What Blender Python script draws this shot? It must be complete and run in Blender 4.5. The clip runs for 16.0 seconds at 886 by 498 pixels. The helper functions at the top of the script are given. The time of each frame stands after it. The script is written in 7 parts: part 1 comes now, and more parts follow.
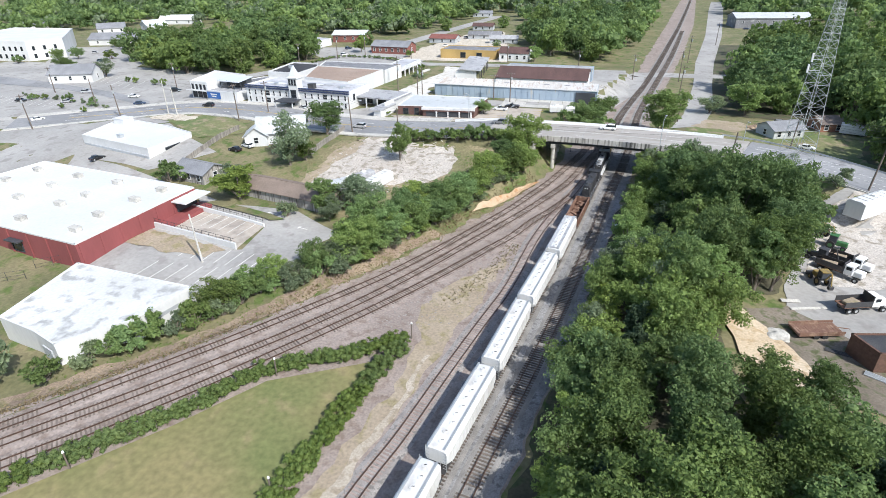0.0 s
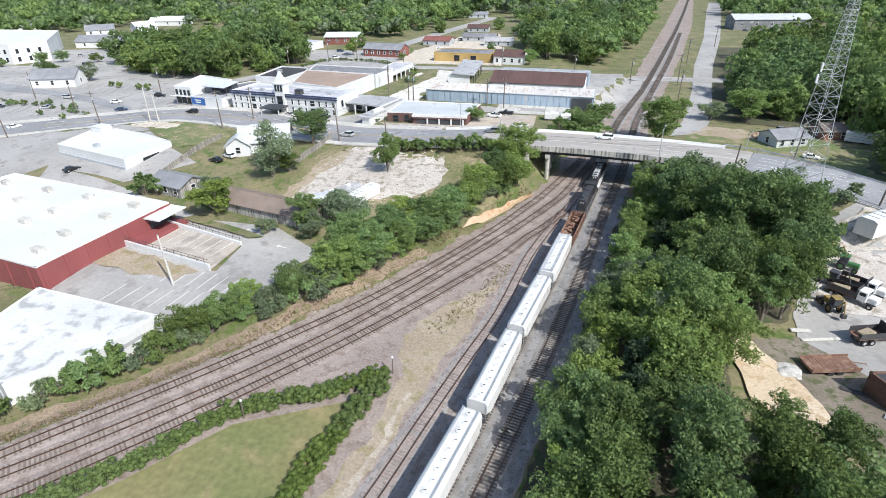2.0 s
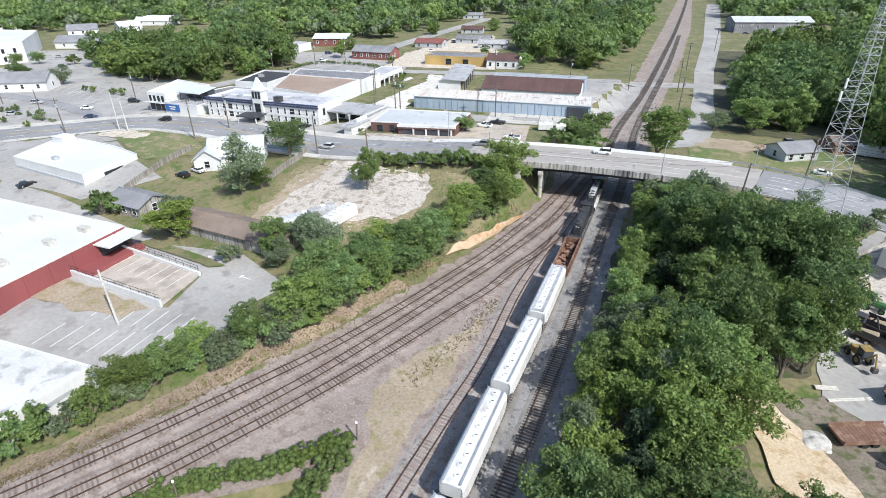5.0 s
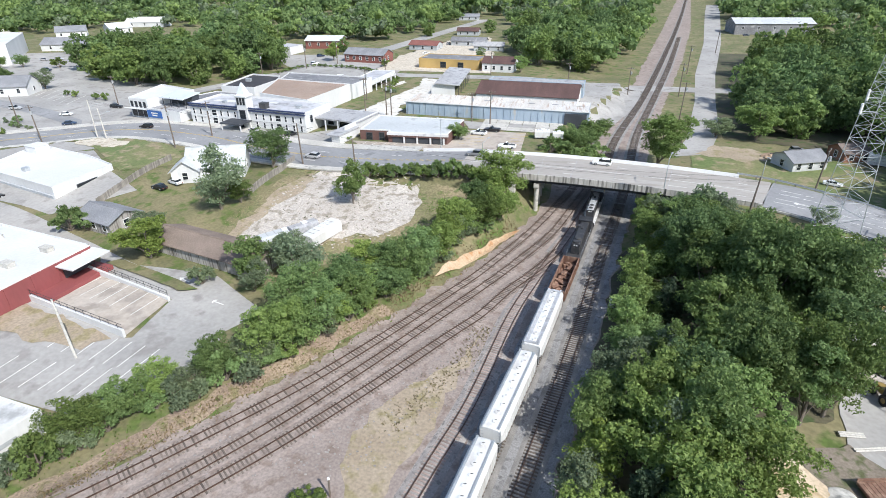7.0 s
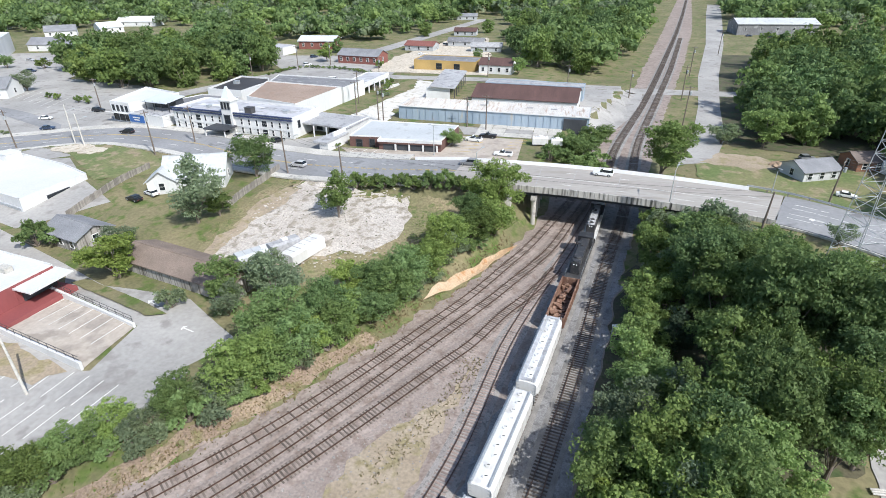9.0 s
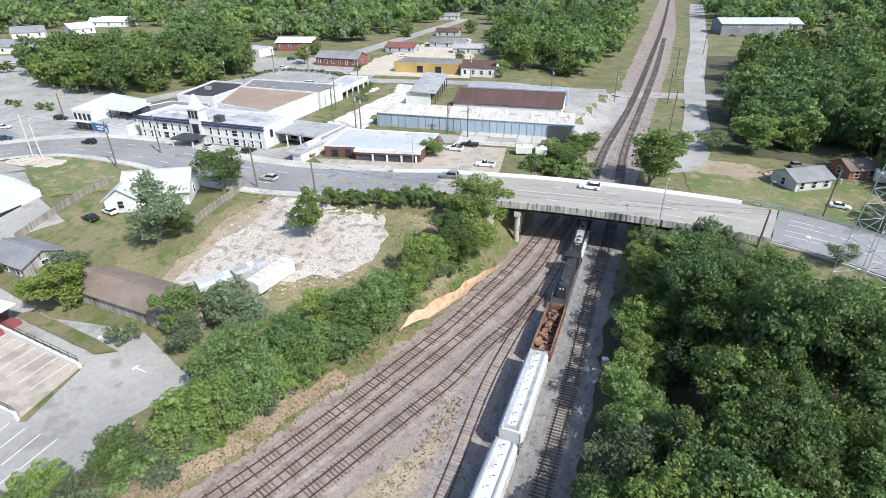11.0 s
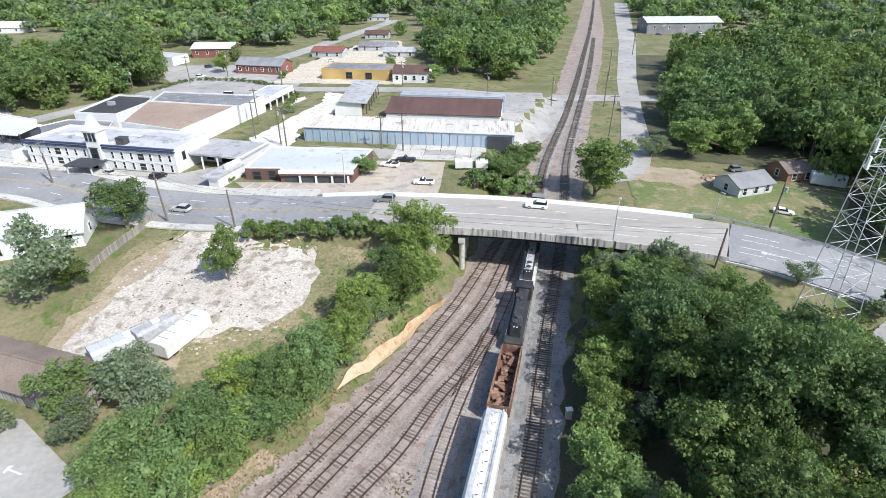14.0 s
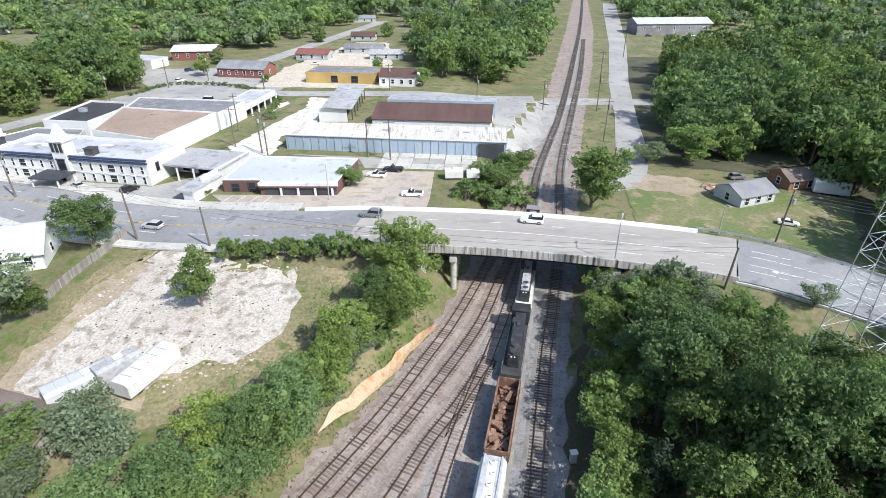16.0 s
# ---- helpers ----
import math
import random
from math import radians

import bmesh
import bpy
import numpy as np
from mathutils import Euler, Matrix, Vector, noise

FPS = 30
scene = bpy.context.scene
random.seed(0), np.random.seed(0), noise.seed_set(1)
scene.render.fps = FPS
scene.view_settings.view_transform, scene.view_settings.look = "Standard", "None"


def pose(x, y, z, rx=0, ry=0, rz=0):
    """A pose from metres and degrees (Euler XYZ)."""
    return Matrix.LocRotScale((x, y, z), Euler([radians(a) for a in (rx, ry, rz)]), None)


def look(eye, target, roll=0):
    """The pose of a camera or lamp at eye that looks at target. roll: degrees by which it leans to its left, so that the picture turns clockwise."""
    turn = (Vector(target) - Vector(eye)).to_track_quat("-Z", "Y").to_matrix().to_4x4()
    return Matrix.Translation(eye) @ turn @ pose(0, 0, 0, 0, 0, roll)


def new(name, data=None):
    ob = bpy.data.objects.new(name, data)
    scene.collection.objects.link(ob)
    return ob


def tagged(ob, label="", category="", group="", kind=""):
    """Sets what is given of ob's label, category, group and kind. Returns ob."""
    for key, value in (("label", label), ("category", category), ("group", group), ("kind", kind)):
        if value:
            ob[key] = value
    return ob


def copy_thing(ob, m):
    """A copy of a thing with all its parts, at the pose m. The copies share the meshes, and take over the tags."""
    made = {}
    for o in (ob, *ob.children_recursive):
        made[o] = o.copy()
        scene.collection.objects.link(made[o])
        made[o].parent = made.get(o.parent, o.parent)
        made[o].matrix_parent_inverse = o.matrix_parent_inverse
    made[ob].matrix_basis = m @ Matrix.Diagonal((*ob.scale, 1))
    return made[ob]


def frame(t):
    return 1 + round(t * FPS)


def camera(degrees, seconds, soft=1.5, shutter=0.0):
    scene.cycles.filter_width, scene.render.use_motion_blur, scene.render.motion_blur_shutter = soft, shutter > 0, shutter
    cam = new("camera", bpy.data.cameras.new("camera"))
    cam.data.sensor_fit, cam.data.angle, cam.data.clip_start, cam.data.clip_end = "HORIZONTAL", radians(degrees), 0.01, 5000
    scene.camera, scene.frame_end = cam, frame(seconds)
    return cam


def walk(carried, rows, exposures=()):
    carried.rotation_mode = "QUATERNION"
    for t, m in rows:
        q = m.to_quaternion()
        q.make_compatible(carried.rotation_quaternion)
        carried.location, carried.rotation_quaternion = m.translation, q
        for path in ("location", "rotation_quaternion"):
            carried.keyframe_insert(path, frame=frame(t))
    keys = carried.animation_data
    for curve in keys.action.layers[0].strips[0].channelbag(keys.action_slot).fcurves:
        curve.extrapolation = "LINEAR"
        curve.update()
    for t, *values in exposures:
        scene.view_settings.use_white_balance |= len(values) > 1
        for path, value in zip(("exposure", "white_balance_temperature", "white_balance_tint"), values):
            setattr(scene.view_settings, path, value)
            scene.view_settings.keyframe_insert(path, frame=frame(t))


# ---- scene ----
cam = camera(77.5, 16.0, soft=0.5)
PATH = [
    (0, (1.217, -4.294, 55.91), (0.622, -1.973, 54.644), -1.0),
    (0.5, (1.222, -2.172, 55.918), (0.631, 0.15, 54.653), -1.0),
    (1, (1.225, -0.118, 56.151), (0.637, 2.205, 54.886), -1.0),
    (1.5, (1.341, 1.951, 56.273), (0.755, 4.274, 55.008), -1.0),
    (2, (1.402, 4.064, 56.443), (0.818, 6.387, 55.176), -1.0),
    (2.5, (1.467, 6.211, 56.552), (0.885, 8.535, 55.284), -1.0),
    (3, (1.509, 8.382, 56.631), (0.931, 10.704, 55.361), -0.9),
    (3.5, (1.531, 10.612, 56.6), (0.954, 12.936, 55.331), -0.9),
    (4, (1.401, 12.928, 56.662), (0.829, 15.252, 55.392), -0.8),
    (6.5, (1.347, 24.241, 56.54), (0.783, 26.567, 55.27), -0.7),
    (7, (1.209, 26.398, 56.548), (0.649, 28.726, 55.279), -0.7),
    (7.5, (1.102, 28.634, 56.514), (0.545, 30.96, 55.242), -0.6),
    (8, (1.042, 30.978, 56.429), (0.485, 33.306, 55.157), -0.6),
    (8.5, (0.947, 33.141, 56.363), (0.392, 35.468, 55.09), -0.6),
    (9, (0.905, 35.315, 56.331), (0.35, 37.642, 55.058), -0.6),
    (11.5, (0.362, 45.995, 57.299), (-0.069, 48.342, 56.014), -0.5),
    (12, (-0.11, 47.995, 57.368), (-0.459, 50.357, 56.085), -0.5),
    (12.5, (-0.392, 50.208, 57.461), (-0.672, 52.577, 56.176), -0.5),
    (13, (-0.57, 52.331, 57.697), (-0.821, 54.703, 56.407), -0.6),
    (13.5, (-0.748, 54.388, 57.773), (-0.981, 56.76, 56.483), -0.5),
    (14, (-1.07, 56.521, 57.798), (-1.279, 58.896, 56.509), -0.4),
    (14.5, (-1.454, 58.665, 57.773), (-1.646, 61.041, 56.485), -0.4),
    (15, (-1.562, 60.571, 57.701), (-1.741, 62.949, 56.414), -0.4),
    (15.5, (-1.766, 62.608, 57.684), (-1.925, 64.987, 56.395), -0.3),
    (16, (-1.904, 64.423, 57.554), (-2.061, 66.803, 56.266), -0.3),
]
walk(cam, [(t, look(eye, target, roll)) for t, eye, target, roll in PATH], [(0, 0.25, 6150, 8), (9, 0.22, 6150, 8), (12.5, 0.32, 6150, 8), (16, 0.34, 6150, 8)])

# ---- light ----
world = bpy.data.worlds.new("sky")
scene.world = world
world.use_nodes = True
wn = world.node_tree.nodes
sky = wn.new("ShaderNodeTexSky")
sky.sky_type, sky.sun_disc = "NISHITA", False
sky.sun_elevation, sky.sun_rotation = radians(45), radians(128)
sky.air_density, sky.dust_density = 1.0, 1.5
world.node_tree.links.new(sky.outputs[0], wn["Background"].inputs[0])
wn["Background"].inputs[1].default_value = 0.15
sun = new("sun", bpy.data.lights.new("sun", "SUN"))
sun.data.energy, sun.data.angle, sun.data.color = 4.6, radians(0.53), (1.0, 0.95, 0.88)
sun.matrix_world = look((0.78 * 100, -0.62 * 100, 100), (0, 0, 0))


# ---- materials ----
def mat(name, c1, c2=None, scale=1.0, rough=0.8, bump=0.3, metal=0.0, c3=None, spots=0.12, vary=0.0, coord="Object", stretch=(1, 1, 1), detail=6.0, grain=0.25):
    """Two-scale procedural surface: broad patches c1 to c2, fine grain, and blotches c3."""
    m = bpy.data.materials.new(name)
    m.use_nodes = True
    n, l = m.node_tree.nodes, m.node_tree.links
    b = n["Principled BSDF"]
    b.inputs["Roughness"].default_value, b.inputs["Metallic"].default_value = rough, metal
    tc = n.new("ShaderNodeTexCoord")
    mp = n.new("ShaderNodeMapping")
    mp.inputs["Scale"].default_value = stretch
    l.new(tc.outputs[coord], mp.inputs[0])
    c2 = c2 or tuple(v * 0.75 for v in c1)
    big, fine = n.new("ShaderNodeTexNoise"), n.new("ShaderNodeTexNoise")
    big.inputs["Scale"].default_value, big.inputs["Detail"].default_value = scale * 0.15, detail
    fine.inputs["Scale"].default_value, fine.inputs["Detail"].default_value = scale * 3.0, 4
    for t in (big, fine):
        l.new(mp.outputs[0], t.inputs["Vector"])
    r = n.new("ShaderNodeValToRGB")
    r.color_ramp.elements[0].position, r.color_ramp.elements[1].position = 0.36, 0.64
    r.color_ramp.elements[0].color, r.color_ramp.elements[1].color = (*c1, 1), (*c2, 1)
    l.new(big.outputs[0], r.inputs[0])
    col = r.outputs[0]
    if c3:
        sp = n.new("ShaderNodeTexNoise")
        sp.inputs["Scale"].default_value, sp.inputs["Detail"].default_value = scale * 0.6, 5
        l.new(mp.outputs[0], sp.inputs["Vector"])
        rr = n.new("ShaderNodeValToRGB")
        rr.color_ramp.elements[0].position, rr.color_ramp.elements[1].position = 0.62 - spots, 0.7 - spots * 0.5
        l.new(sp.outputs[0], rr.inputs[0])
        mx = n.new("ShaderNodeMixRGB")
        l.new(rr.outputs[0], mx.inputs[0]), l.new(col, mx.inputs[1])
        mx.inputs[2].default_value = (*c3, 1)
        col = mx.outputs[0]
    fr = n.new("ShaderNodeMapRange")
    fr.inputs[1].default_value, fr.inputs[2].default_value, fr.inputs[3].default_value, fr.inputs[4].default_value = 0.25, 0.75, 1 - grain, 1 + grain * 0.85
    l.new(fine.outputs[0], fr.inputs[0])
    mul = n.new("ShaderNodeMixRGB")
    mul.blend_type, mul.inputs[0].default_value = "MULTIPLY", 1
    l.new(col, mul.inputs[1]), l.new(fr.outputs[0], mul.inputs[2])
    col = mul.outputs[0]
    if vary:
        oi, hs = n.new("ShaderNodeObjectInfo"), n.new("ShaderNodeMapRange")
        hs.inputs[3].default_value, hs.inputs[4].default_value = 1 - vary, 1 + vary
        l.new(oi.outputs["Random"], hs.inputs[0])
        mv = n.new("ShaderNodeMixRGB")
        mv.blend_type, mv.inputs[0].default_value = "MULTIPLY", 1
        l.new(col, mv.inputs[1]), l.new(hs.outputs[0], mv.inputs[2])
        col = mv.outputs[0]
    l.new(col, b.inputs["Base Color"])
    if bump:
        bp = n.new("ShaderNodeBump")
        bp.inputs["Strength"].default_value, bp.inputs["Distance"].default_value = bump, 0.05
        l.new(fine.outputs[0], bp.inputs["Height"])
        l.new(bp.outputs[0], b.inputs["Normal"])
    return m


def leafmat(name, c1, c2, vary=0.24, hue=(0.483, 0.512)):
    """Foliage: diffuse with light through the leaf, varied by leaf and by tree."""
    m = bpy.data.materials.new(name)
    m.use_nodes = True
    n, l = m.node_tree.nodes, m.node_tree.links
    b = n["Principled BSDF"]
    b.inputs["Roughness"].default_value = 0.55
    b.inputs["Specular IOR Level"].default_value = 0.18
    g, oi = n.new("ShaderNodeNewGeometry"), n.new("ShaderNodeObjectInfo")
    mx = n.new("ShaderNodeMixRGB")
    mx.inputs[1].default_value, mx.inputs[2].default_value = (*c1, 1), (*c2, 1)
    l.new(g.outputs["Random Per Island"], mx.inputs[0])
    mr = n.new("ShaderNodeMapRange")
    mr.inputs[3].default_value, mr.inputs[4].default_value = 1 - vary, 1 + vary
    l.new(oi.outputs["Random"], mr.inputs[0])
    mul = n.new("ShaderNodeMixRGB")
    mul.blend_type, mul.inputs[0].default_value = "MULTIPLY", 1
    l.new(mx.outputs[0], mul.inputs[1]), l.new(mr.outputs[0], mul.inputs[2])
    tint, hv = n.new("ShaderNodeHueSaturation"), n.new("ShaderNodeMath")
    hv.operation = "FRACT"
    k = n.new("ShaderNodeMath")
    k.operation, k.inputs[1].default_value = "MULTIPLY", 7.31
    l.new(oi.outputs["Random"], k.inputs[0]), l.new(k.outputs[0], hv.inputs[0])
    hr, sr = n.new("ShaderNodeMapRange"), n.new("ShaderNodeMapRange")
    hr.inputs[3].default_value, hr.inputs[4].default_value = hue
    sr.inputs[3].default_value, sr.inputs[4].default_value = 1.0, 0.84
    l.new(hv.outputs[0], hr.inputs[0]), l.new(hv.outputs[0], sr.inputs[0])
    l.new(hr.outputs[0], tint.inputs["Hue"]), l.new(sr.outputs[0], tint.inputs["Saturation"])
    l.new(mul.outputs[0], tint.inputs["Color"])
    mul = tint
    l.new(mul.outputs[0], b.inputs["Base Color"])
    tr, ms = n.new("ShaderNodeBsdfTranslucent"), n.new("ShaderNodeMixShader")
    l.new(mul.outputs[0], tr.inputs[0])
    ms.inputs[0].default_value = 0.46
    l.new(b.outputs[0], ms.inputs[1]), l.new(tr.outputs[0], ms.inputs[2])
    l.new(ms.outputs[0], n["Material Output"].inputs[0])
    return m


GRASS = mat("grass", (0.14, 0.138, 0.065), (0.225, 0.195, 0.108), 0.7, 0.95, 0.6, c3=(0.09, 0.13, 0.03))
LAWN = mat("lawn", (0.15, 0.17, 0.06), (0.23, 0.20, 0.09), 0.5, 0.95, 0.4, c3=(0.26, 0.22, 0.11), spots=0.06)
LAWN2 = mat("green_lawn", (0.125, 0.165, 0.055), (0.19, 0.19, 0.085), 0.6, 0.95, 0.4, c3=(0.29, 0.235, 0.15), spots=0.09)
ROUGHGRASS = mat("rough_grass", (0.165, 0.165, 0.075), (0.27, 0.225, 0.135), 0.9, 0.95, 0.6, c3=(0.12, 0.15, 0.05), spots=0.08, grain=0.4)
ROADBED = mat("ballast_ground", (0.268, 0.222, 0.196), (0.33, 0.275, 0.243), 1.2, 0.95, 0.9, c3=(0.225, 0.175, 0.148))
BALLAST = mat("ballast", (0.27, 0.245, 0.23), (0.36, 0.33, 0.305), 4.0, 0.95, 1.0, c3=(0.2, 0.185, 0.17), spots=0.1)
DARKBALLAST = mat("dark_ballast", (0.20, 0.19, 0.18), (0.29, 0.275, 0.26), 4.0, 0.95, 1.0)
GREYSTONE = mat("grey_stone", (0.215, 0.21, 0.21), (0.30, 0.295, 0.295), 2.5, 0.95, 1.0, c3=(0.155, 0.15, 0.15), spots=0.1, grain=0.35)
EARTH = mat("dark_earth", (0.15, 0.125, 0.095), (0.23, 0.195, 0.155), 1.5, 0.95, 0.7, c3=(0.10, 0.11, 0.05))
BROWNSOIL = mat("brown_soil", (0.235, 0.175, 0.13), (0.315, 0.245, 0.175), 1.5, 0.95, 0.8, c3=(0.19, 0.165, 0.085), spots=0.1, grain=0.4)
RUTS = mat("rut_dirt", (0.40, 0.345, 0.275), (0.47, 0.41, 0.335), 2.0, 0.95, 0.5, c3=(0.32, 0.265, 0.195), spots=0.14)
DIRT = mat("dirt", (0.31, 0.25, 0.18), (0.385, 0.32, 0.24), 1.0, 0.95, 0.6, c3=(0.27, 0.23, 0.13))
CHALK = mat("white_chalk", (0.60, 0.575, 0.53), (0.66, 0.64, 0.60), 1.0, 0.95, 0.5, c3=(0.46, 0.42, 0.34), spots=0.08, grain=0.15)
PALEDIRT = mat("pale_dirt", (0.52, 0.465, 0.38), (0.6, 0.54, 0.45), 1.5, 0.95, 0.5, c3=(0.4, 0.34, 0.26))
SAND = mat("orange_clay", (0.33, 0.225, 0.145), (0.44, 0.34, 0.245), 1.5, 0.95, 0.8, c3=(0.40, 0.24, 0.12))
CLAY = mat("raw_clay", (0.43, 0.29, 0.17), (0.50, 0.385, 0.27), 1.5, 0.95, 0.9, c3=(0.42, 0.23, 0.11), spots=0.1)
PALESAND = mat("pale_sand", (0.52, 0.41, 0.28), (0.60, 0.50, 0.37), 1.5, 0.95, 0.6, c3=(0.44, 0.33, 0.2))
GRAVEL = mat("white_gravel", (0.45, 0.405, 0.36), (0.54, 0.50, 0.455), 1.2, 0.95, 0.8, c3=(0.30, 0.265, 0.215), spots=0.12, grain=0.35)
ASPHALT = mat("asphalt", (0.235, 0.235, 0.24), (0.30, 0.30, 0.305), 0.6, 0.9, 0.3, c3=(0.19, 0.19, 0.195), spots=0.05, grain=0.12)
ASPHALT2 = mat("old_asphalt", (0.31, 0.30, 0.285), (0.40, 0.385, 0.365), 0.6, 0.9, 0.3, c3=(0.27, 0.255, 0.24), spots=0.08, grain=0.12)
LOT = mat("worn_lot", (0.40, 0.345, 0.29), (0.48, 0.43, 0.375), 0.7, 0.9, 0.3, c3=(0.33, 0.29, 0.25), grain=0.12)
BRIDGE = mat("bridge_deck", (0.325, 0.30, 0.275), (0.385, 0.36, 0.33), 0.7, 0.85, 0.25, c3=(0.31, 0.285, 0.255), spots=0.06, stretch=(0.3, 1.4, 1), grain=0.12)
CONC = mat("concrete", (0.55, 0.53, 0.49), (0.46, 0.44, 0.40), 1.2, 0.85, 0.3, c3=(0.30, 0.29, 0.27), spots=0.04)
EDGECONC = mat("streaked_concrete", (0.50, 0.48, 0.44), (0.40, 0.385, 0.35), 1.5, 0.85, 0.3, c3=(0.11, 0.105, 0.095), spots=0.12, stretch=(2.2, 2.2, 0.15))
PAINT = mat("road_paint", (0.72, 0.71, 0.68), (0.6, 0.6, 0.57), 3, 0.7, 0.1)
YELLOWLINE = mat("yellow_paint", (0.62, 0.45, 0.12), None, 3, 0.7, 0.1)
WHITEWALL = mat("white_painted_wall", (0.68, 0.68, 0.675), (0.60, 0.60, 0.595), 1.0, 0.7, 0.15, stretch=(1, 1, 0.3), grain=0.06)
WHITEROOF = mat("white_membrane_roof", (0.66, 0.66, 0.665), (0.59, 0.595, 0.60), 0.8, 0.6, 0.1, grain=0.06)
STAINROOF = mat("stained_white_roof", (0.64, 0.64, 0.635), (0.56, 0.56, 0.555), 0.9, 0.7, 0.15, c3=(0.36, 0.36, 0.35), spots=0.1, grain=0.1)
GREYROOF = mat("grey_roof", (0.34, 0.34, 0.35), (0.42, 0.42, 0.43), 0.8, 0.8, 0.2, c3=(0.26, 0.26, 0.27))
HOTELROOF = mat("pale_patchy_roof", (0.40, 0.40, 0.43), (0.54, 0.54, 0.56), 0.8, 0.7, 0.15, c3=(0.36, 0.36, 0.38), grain=0.06)
BROWNROOF = mat("brown_roof", (0.29, 0.215, 0.17), (0.36, 0.275, 0.22), 0.8, 0.85, 0.2, c3=(0.30, 0.215, 0.165), spots=0.08)
BLACKROOF = mat("black_roof", (0.035, 0.033, 0.035), (0.06, 0.055, 0.055), 1.0, 0.7, 0.2)
RUSTROOF = mat("rusty_metal_roof", (0.66, 0.64, 0.61), (0.58, 0.55, 0.51), 1.0, 0.6, 0.2, c3=(0.46, 0.36, 0.29), spots=0.07, stretch=(2.4, 0.25, 1))
MAROON = mat("maroon_roof", (0.088, 0.05, 0.043), (0.125, 0.07, 0.06), 1.2, 0.7, 0.2, stretch=(2, 0.5, 1))
BLUEWALL = mat("blue_metal_siding", (0.29, 0.36, 0.44), (0.35, 0.42, 0.49), 1.0, 0.6, 0.15, c3=(0.42, 0.40, 0.36), spots=0.02, stretch=(2, 2, 0.3), grain=0.06)
STREAKWALL = mat("streaked_grey_wall", (0.42, 0.40, 0.38), (0.30, 0.28, 0.26), 2.0, 0.9, 0.3, c3=(0.13, 0.115, 0.10), spots=0.12, stretch=(2.5, 2.5, 0.15))
REDBRICK = mat("red_brick_wall", (0.235, 0.092, 0.075), (0.195, 0.078, 0.065), 2.0, 0.85, 0.3, stretch=(1, 1, 2))
DARKBRICK = mat("dark_brick_wall", (0.145, 0.078, 0.066), (0.11, 0.06, 0.052), 2.0, 0.85, 0.3, stretch=(1, 1, 2))
REDPAINT = mat("red_painted_wall", (0.27, 0.075, 0.075), (0.225, 0.064, 0.064), 1.0, 0.75, 0.2, stretch=(1, 1, 0.25), grain=0.06)
YELLOWWALL = mat("yellow_wall", (0.50, 0.345, 0.13), None, 1.0, 0.8, 0.1, grain=0.06)
GREYWALL = mat("grey_siding", (0.46, 0.48, 0.50), None, 1.0, 0.7, 0.2, stretch=(0.3, 0.3, 4))
PALEWALL = mat("pale_grey_siding", (0.55, 0.56, 0.57), None, 1.0, 0.7, 0.2, stretch=(0.3, 0.3, 4), grain=0.08)
TANBRICK = mat("orange_brick_wall", (0.30, 0.145, 0.09), (0.24, 0.115, 0.075), 2.0, 0.85, 0.3, stretch=(1, 1, 2))
SHINGLE = mat("grey_shingle_roof", (0.20, 0.205, 0.22), (0.26, 0.265, 0.28), 2.0, 0.9, 0.3)
METALROOF = mat("pale_metal_roof", (0.62, 0.66, 0.70), (0.55, 0.585, 0.62), 1.0, 0.45, 0.1, 0.0, grain=0.06)
PALEROOF = mat("pale_grey_roof", (0.46, 0.48, 0.49), (0.53, 0.545, 0.55), 0.8, 0.6, 0.1, c3=(0.40, 0.41, 0.415), spots=0.06, grain=0.08)
DARKROOF = mat("dark_grey_roof", (0.17, 0.17, 0.18), (0.24, 0.24, 0.25), 0.8, 0.8, 0.2, c3=(0.34, 0.34, 0.34), spots=0.05)
DARKTRIM = mat("dark_trim", (0.06, 0.065, 0.075), None, 2, 0.6, 0.1)
NAVYTRIM = mat("navy_trim", (0.045, 0.06, 0.13), None, 2, 0.6, 0.1)
BLUESIGN = mat("blue_sign_panel", (0.04, 0.13, 0.38), None, 2, 0.5, 0.05, grain=0.06)
WOOD = mat("grey_weathered_wood", (0.30, 0.275, 0.245), (0.22, 0.20, 0.175), 2.0, 0.9, 0.4, vary=0.25, stretch=(1, 1, 0.2))
POLEWOOD = mat("pole_wood", (0.13, 0.105, 0.085), (0.19, 0.155, 0.13), 2.0, 0.9, 0.3, stretch=(1, 1, 0.15))
TIE = mat("tie_wood", (0.085, 0.07, 0.06), (0.14, 0.115, 0.095), 4, 0.9, 0.4, vary=0.35)
PALETIE = mat("pale_tie_wood", (0.26, 0.20, 0.175), (0.34, 0.27, 0.24), 4, 0.9, 0.4, vary=0.3)
RAIL = mat("rusty_rail", (0.10, 0.065, 0.05), (0.14, 0.09, 0.07), 6, 0.55, 0.1, 0.5)
STEEL = mat("galvanised_steel", (0.50, 0.52, 0.53), (0.42, 0.44, 0.45), 3, 0.45, 0.05, 0.4)
DARKSTEEL = mat("dark_steel", (0.055, 0.055, 0.06), (0.085, 0.082, 0.08), 3, 0.55, 0.1, 0.2)
RUST = mat("rust", (0.205, 0.115, 0.08), (0.15, 0.08, 0.055), 2.0, 0.85, 0.3, c3=(0.29, 0.19, 0.135))
CARWHITE = mat("white_paint", (0.80, 0.80, 0.79), (0.75, 0.75, 0.74), 2, 0.35, 0.0, grain=0.06)
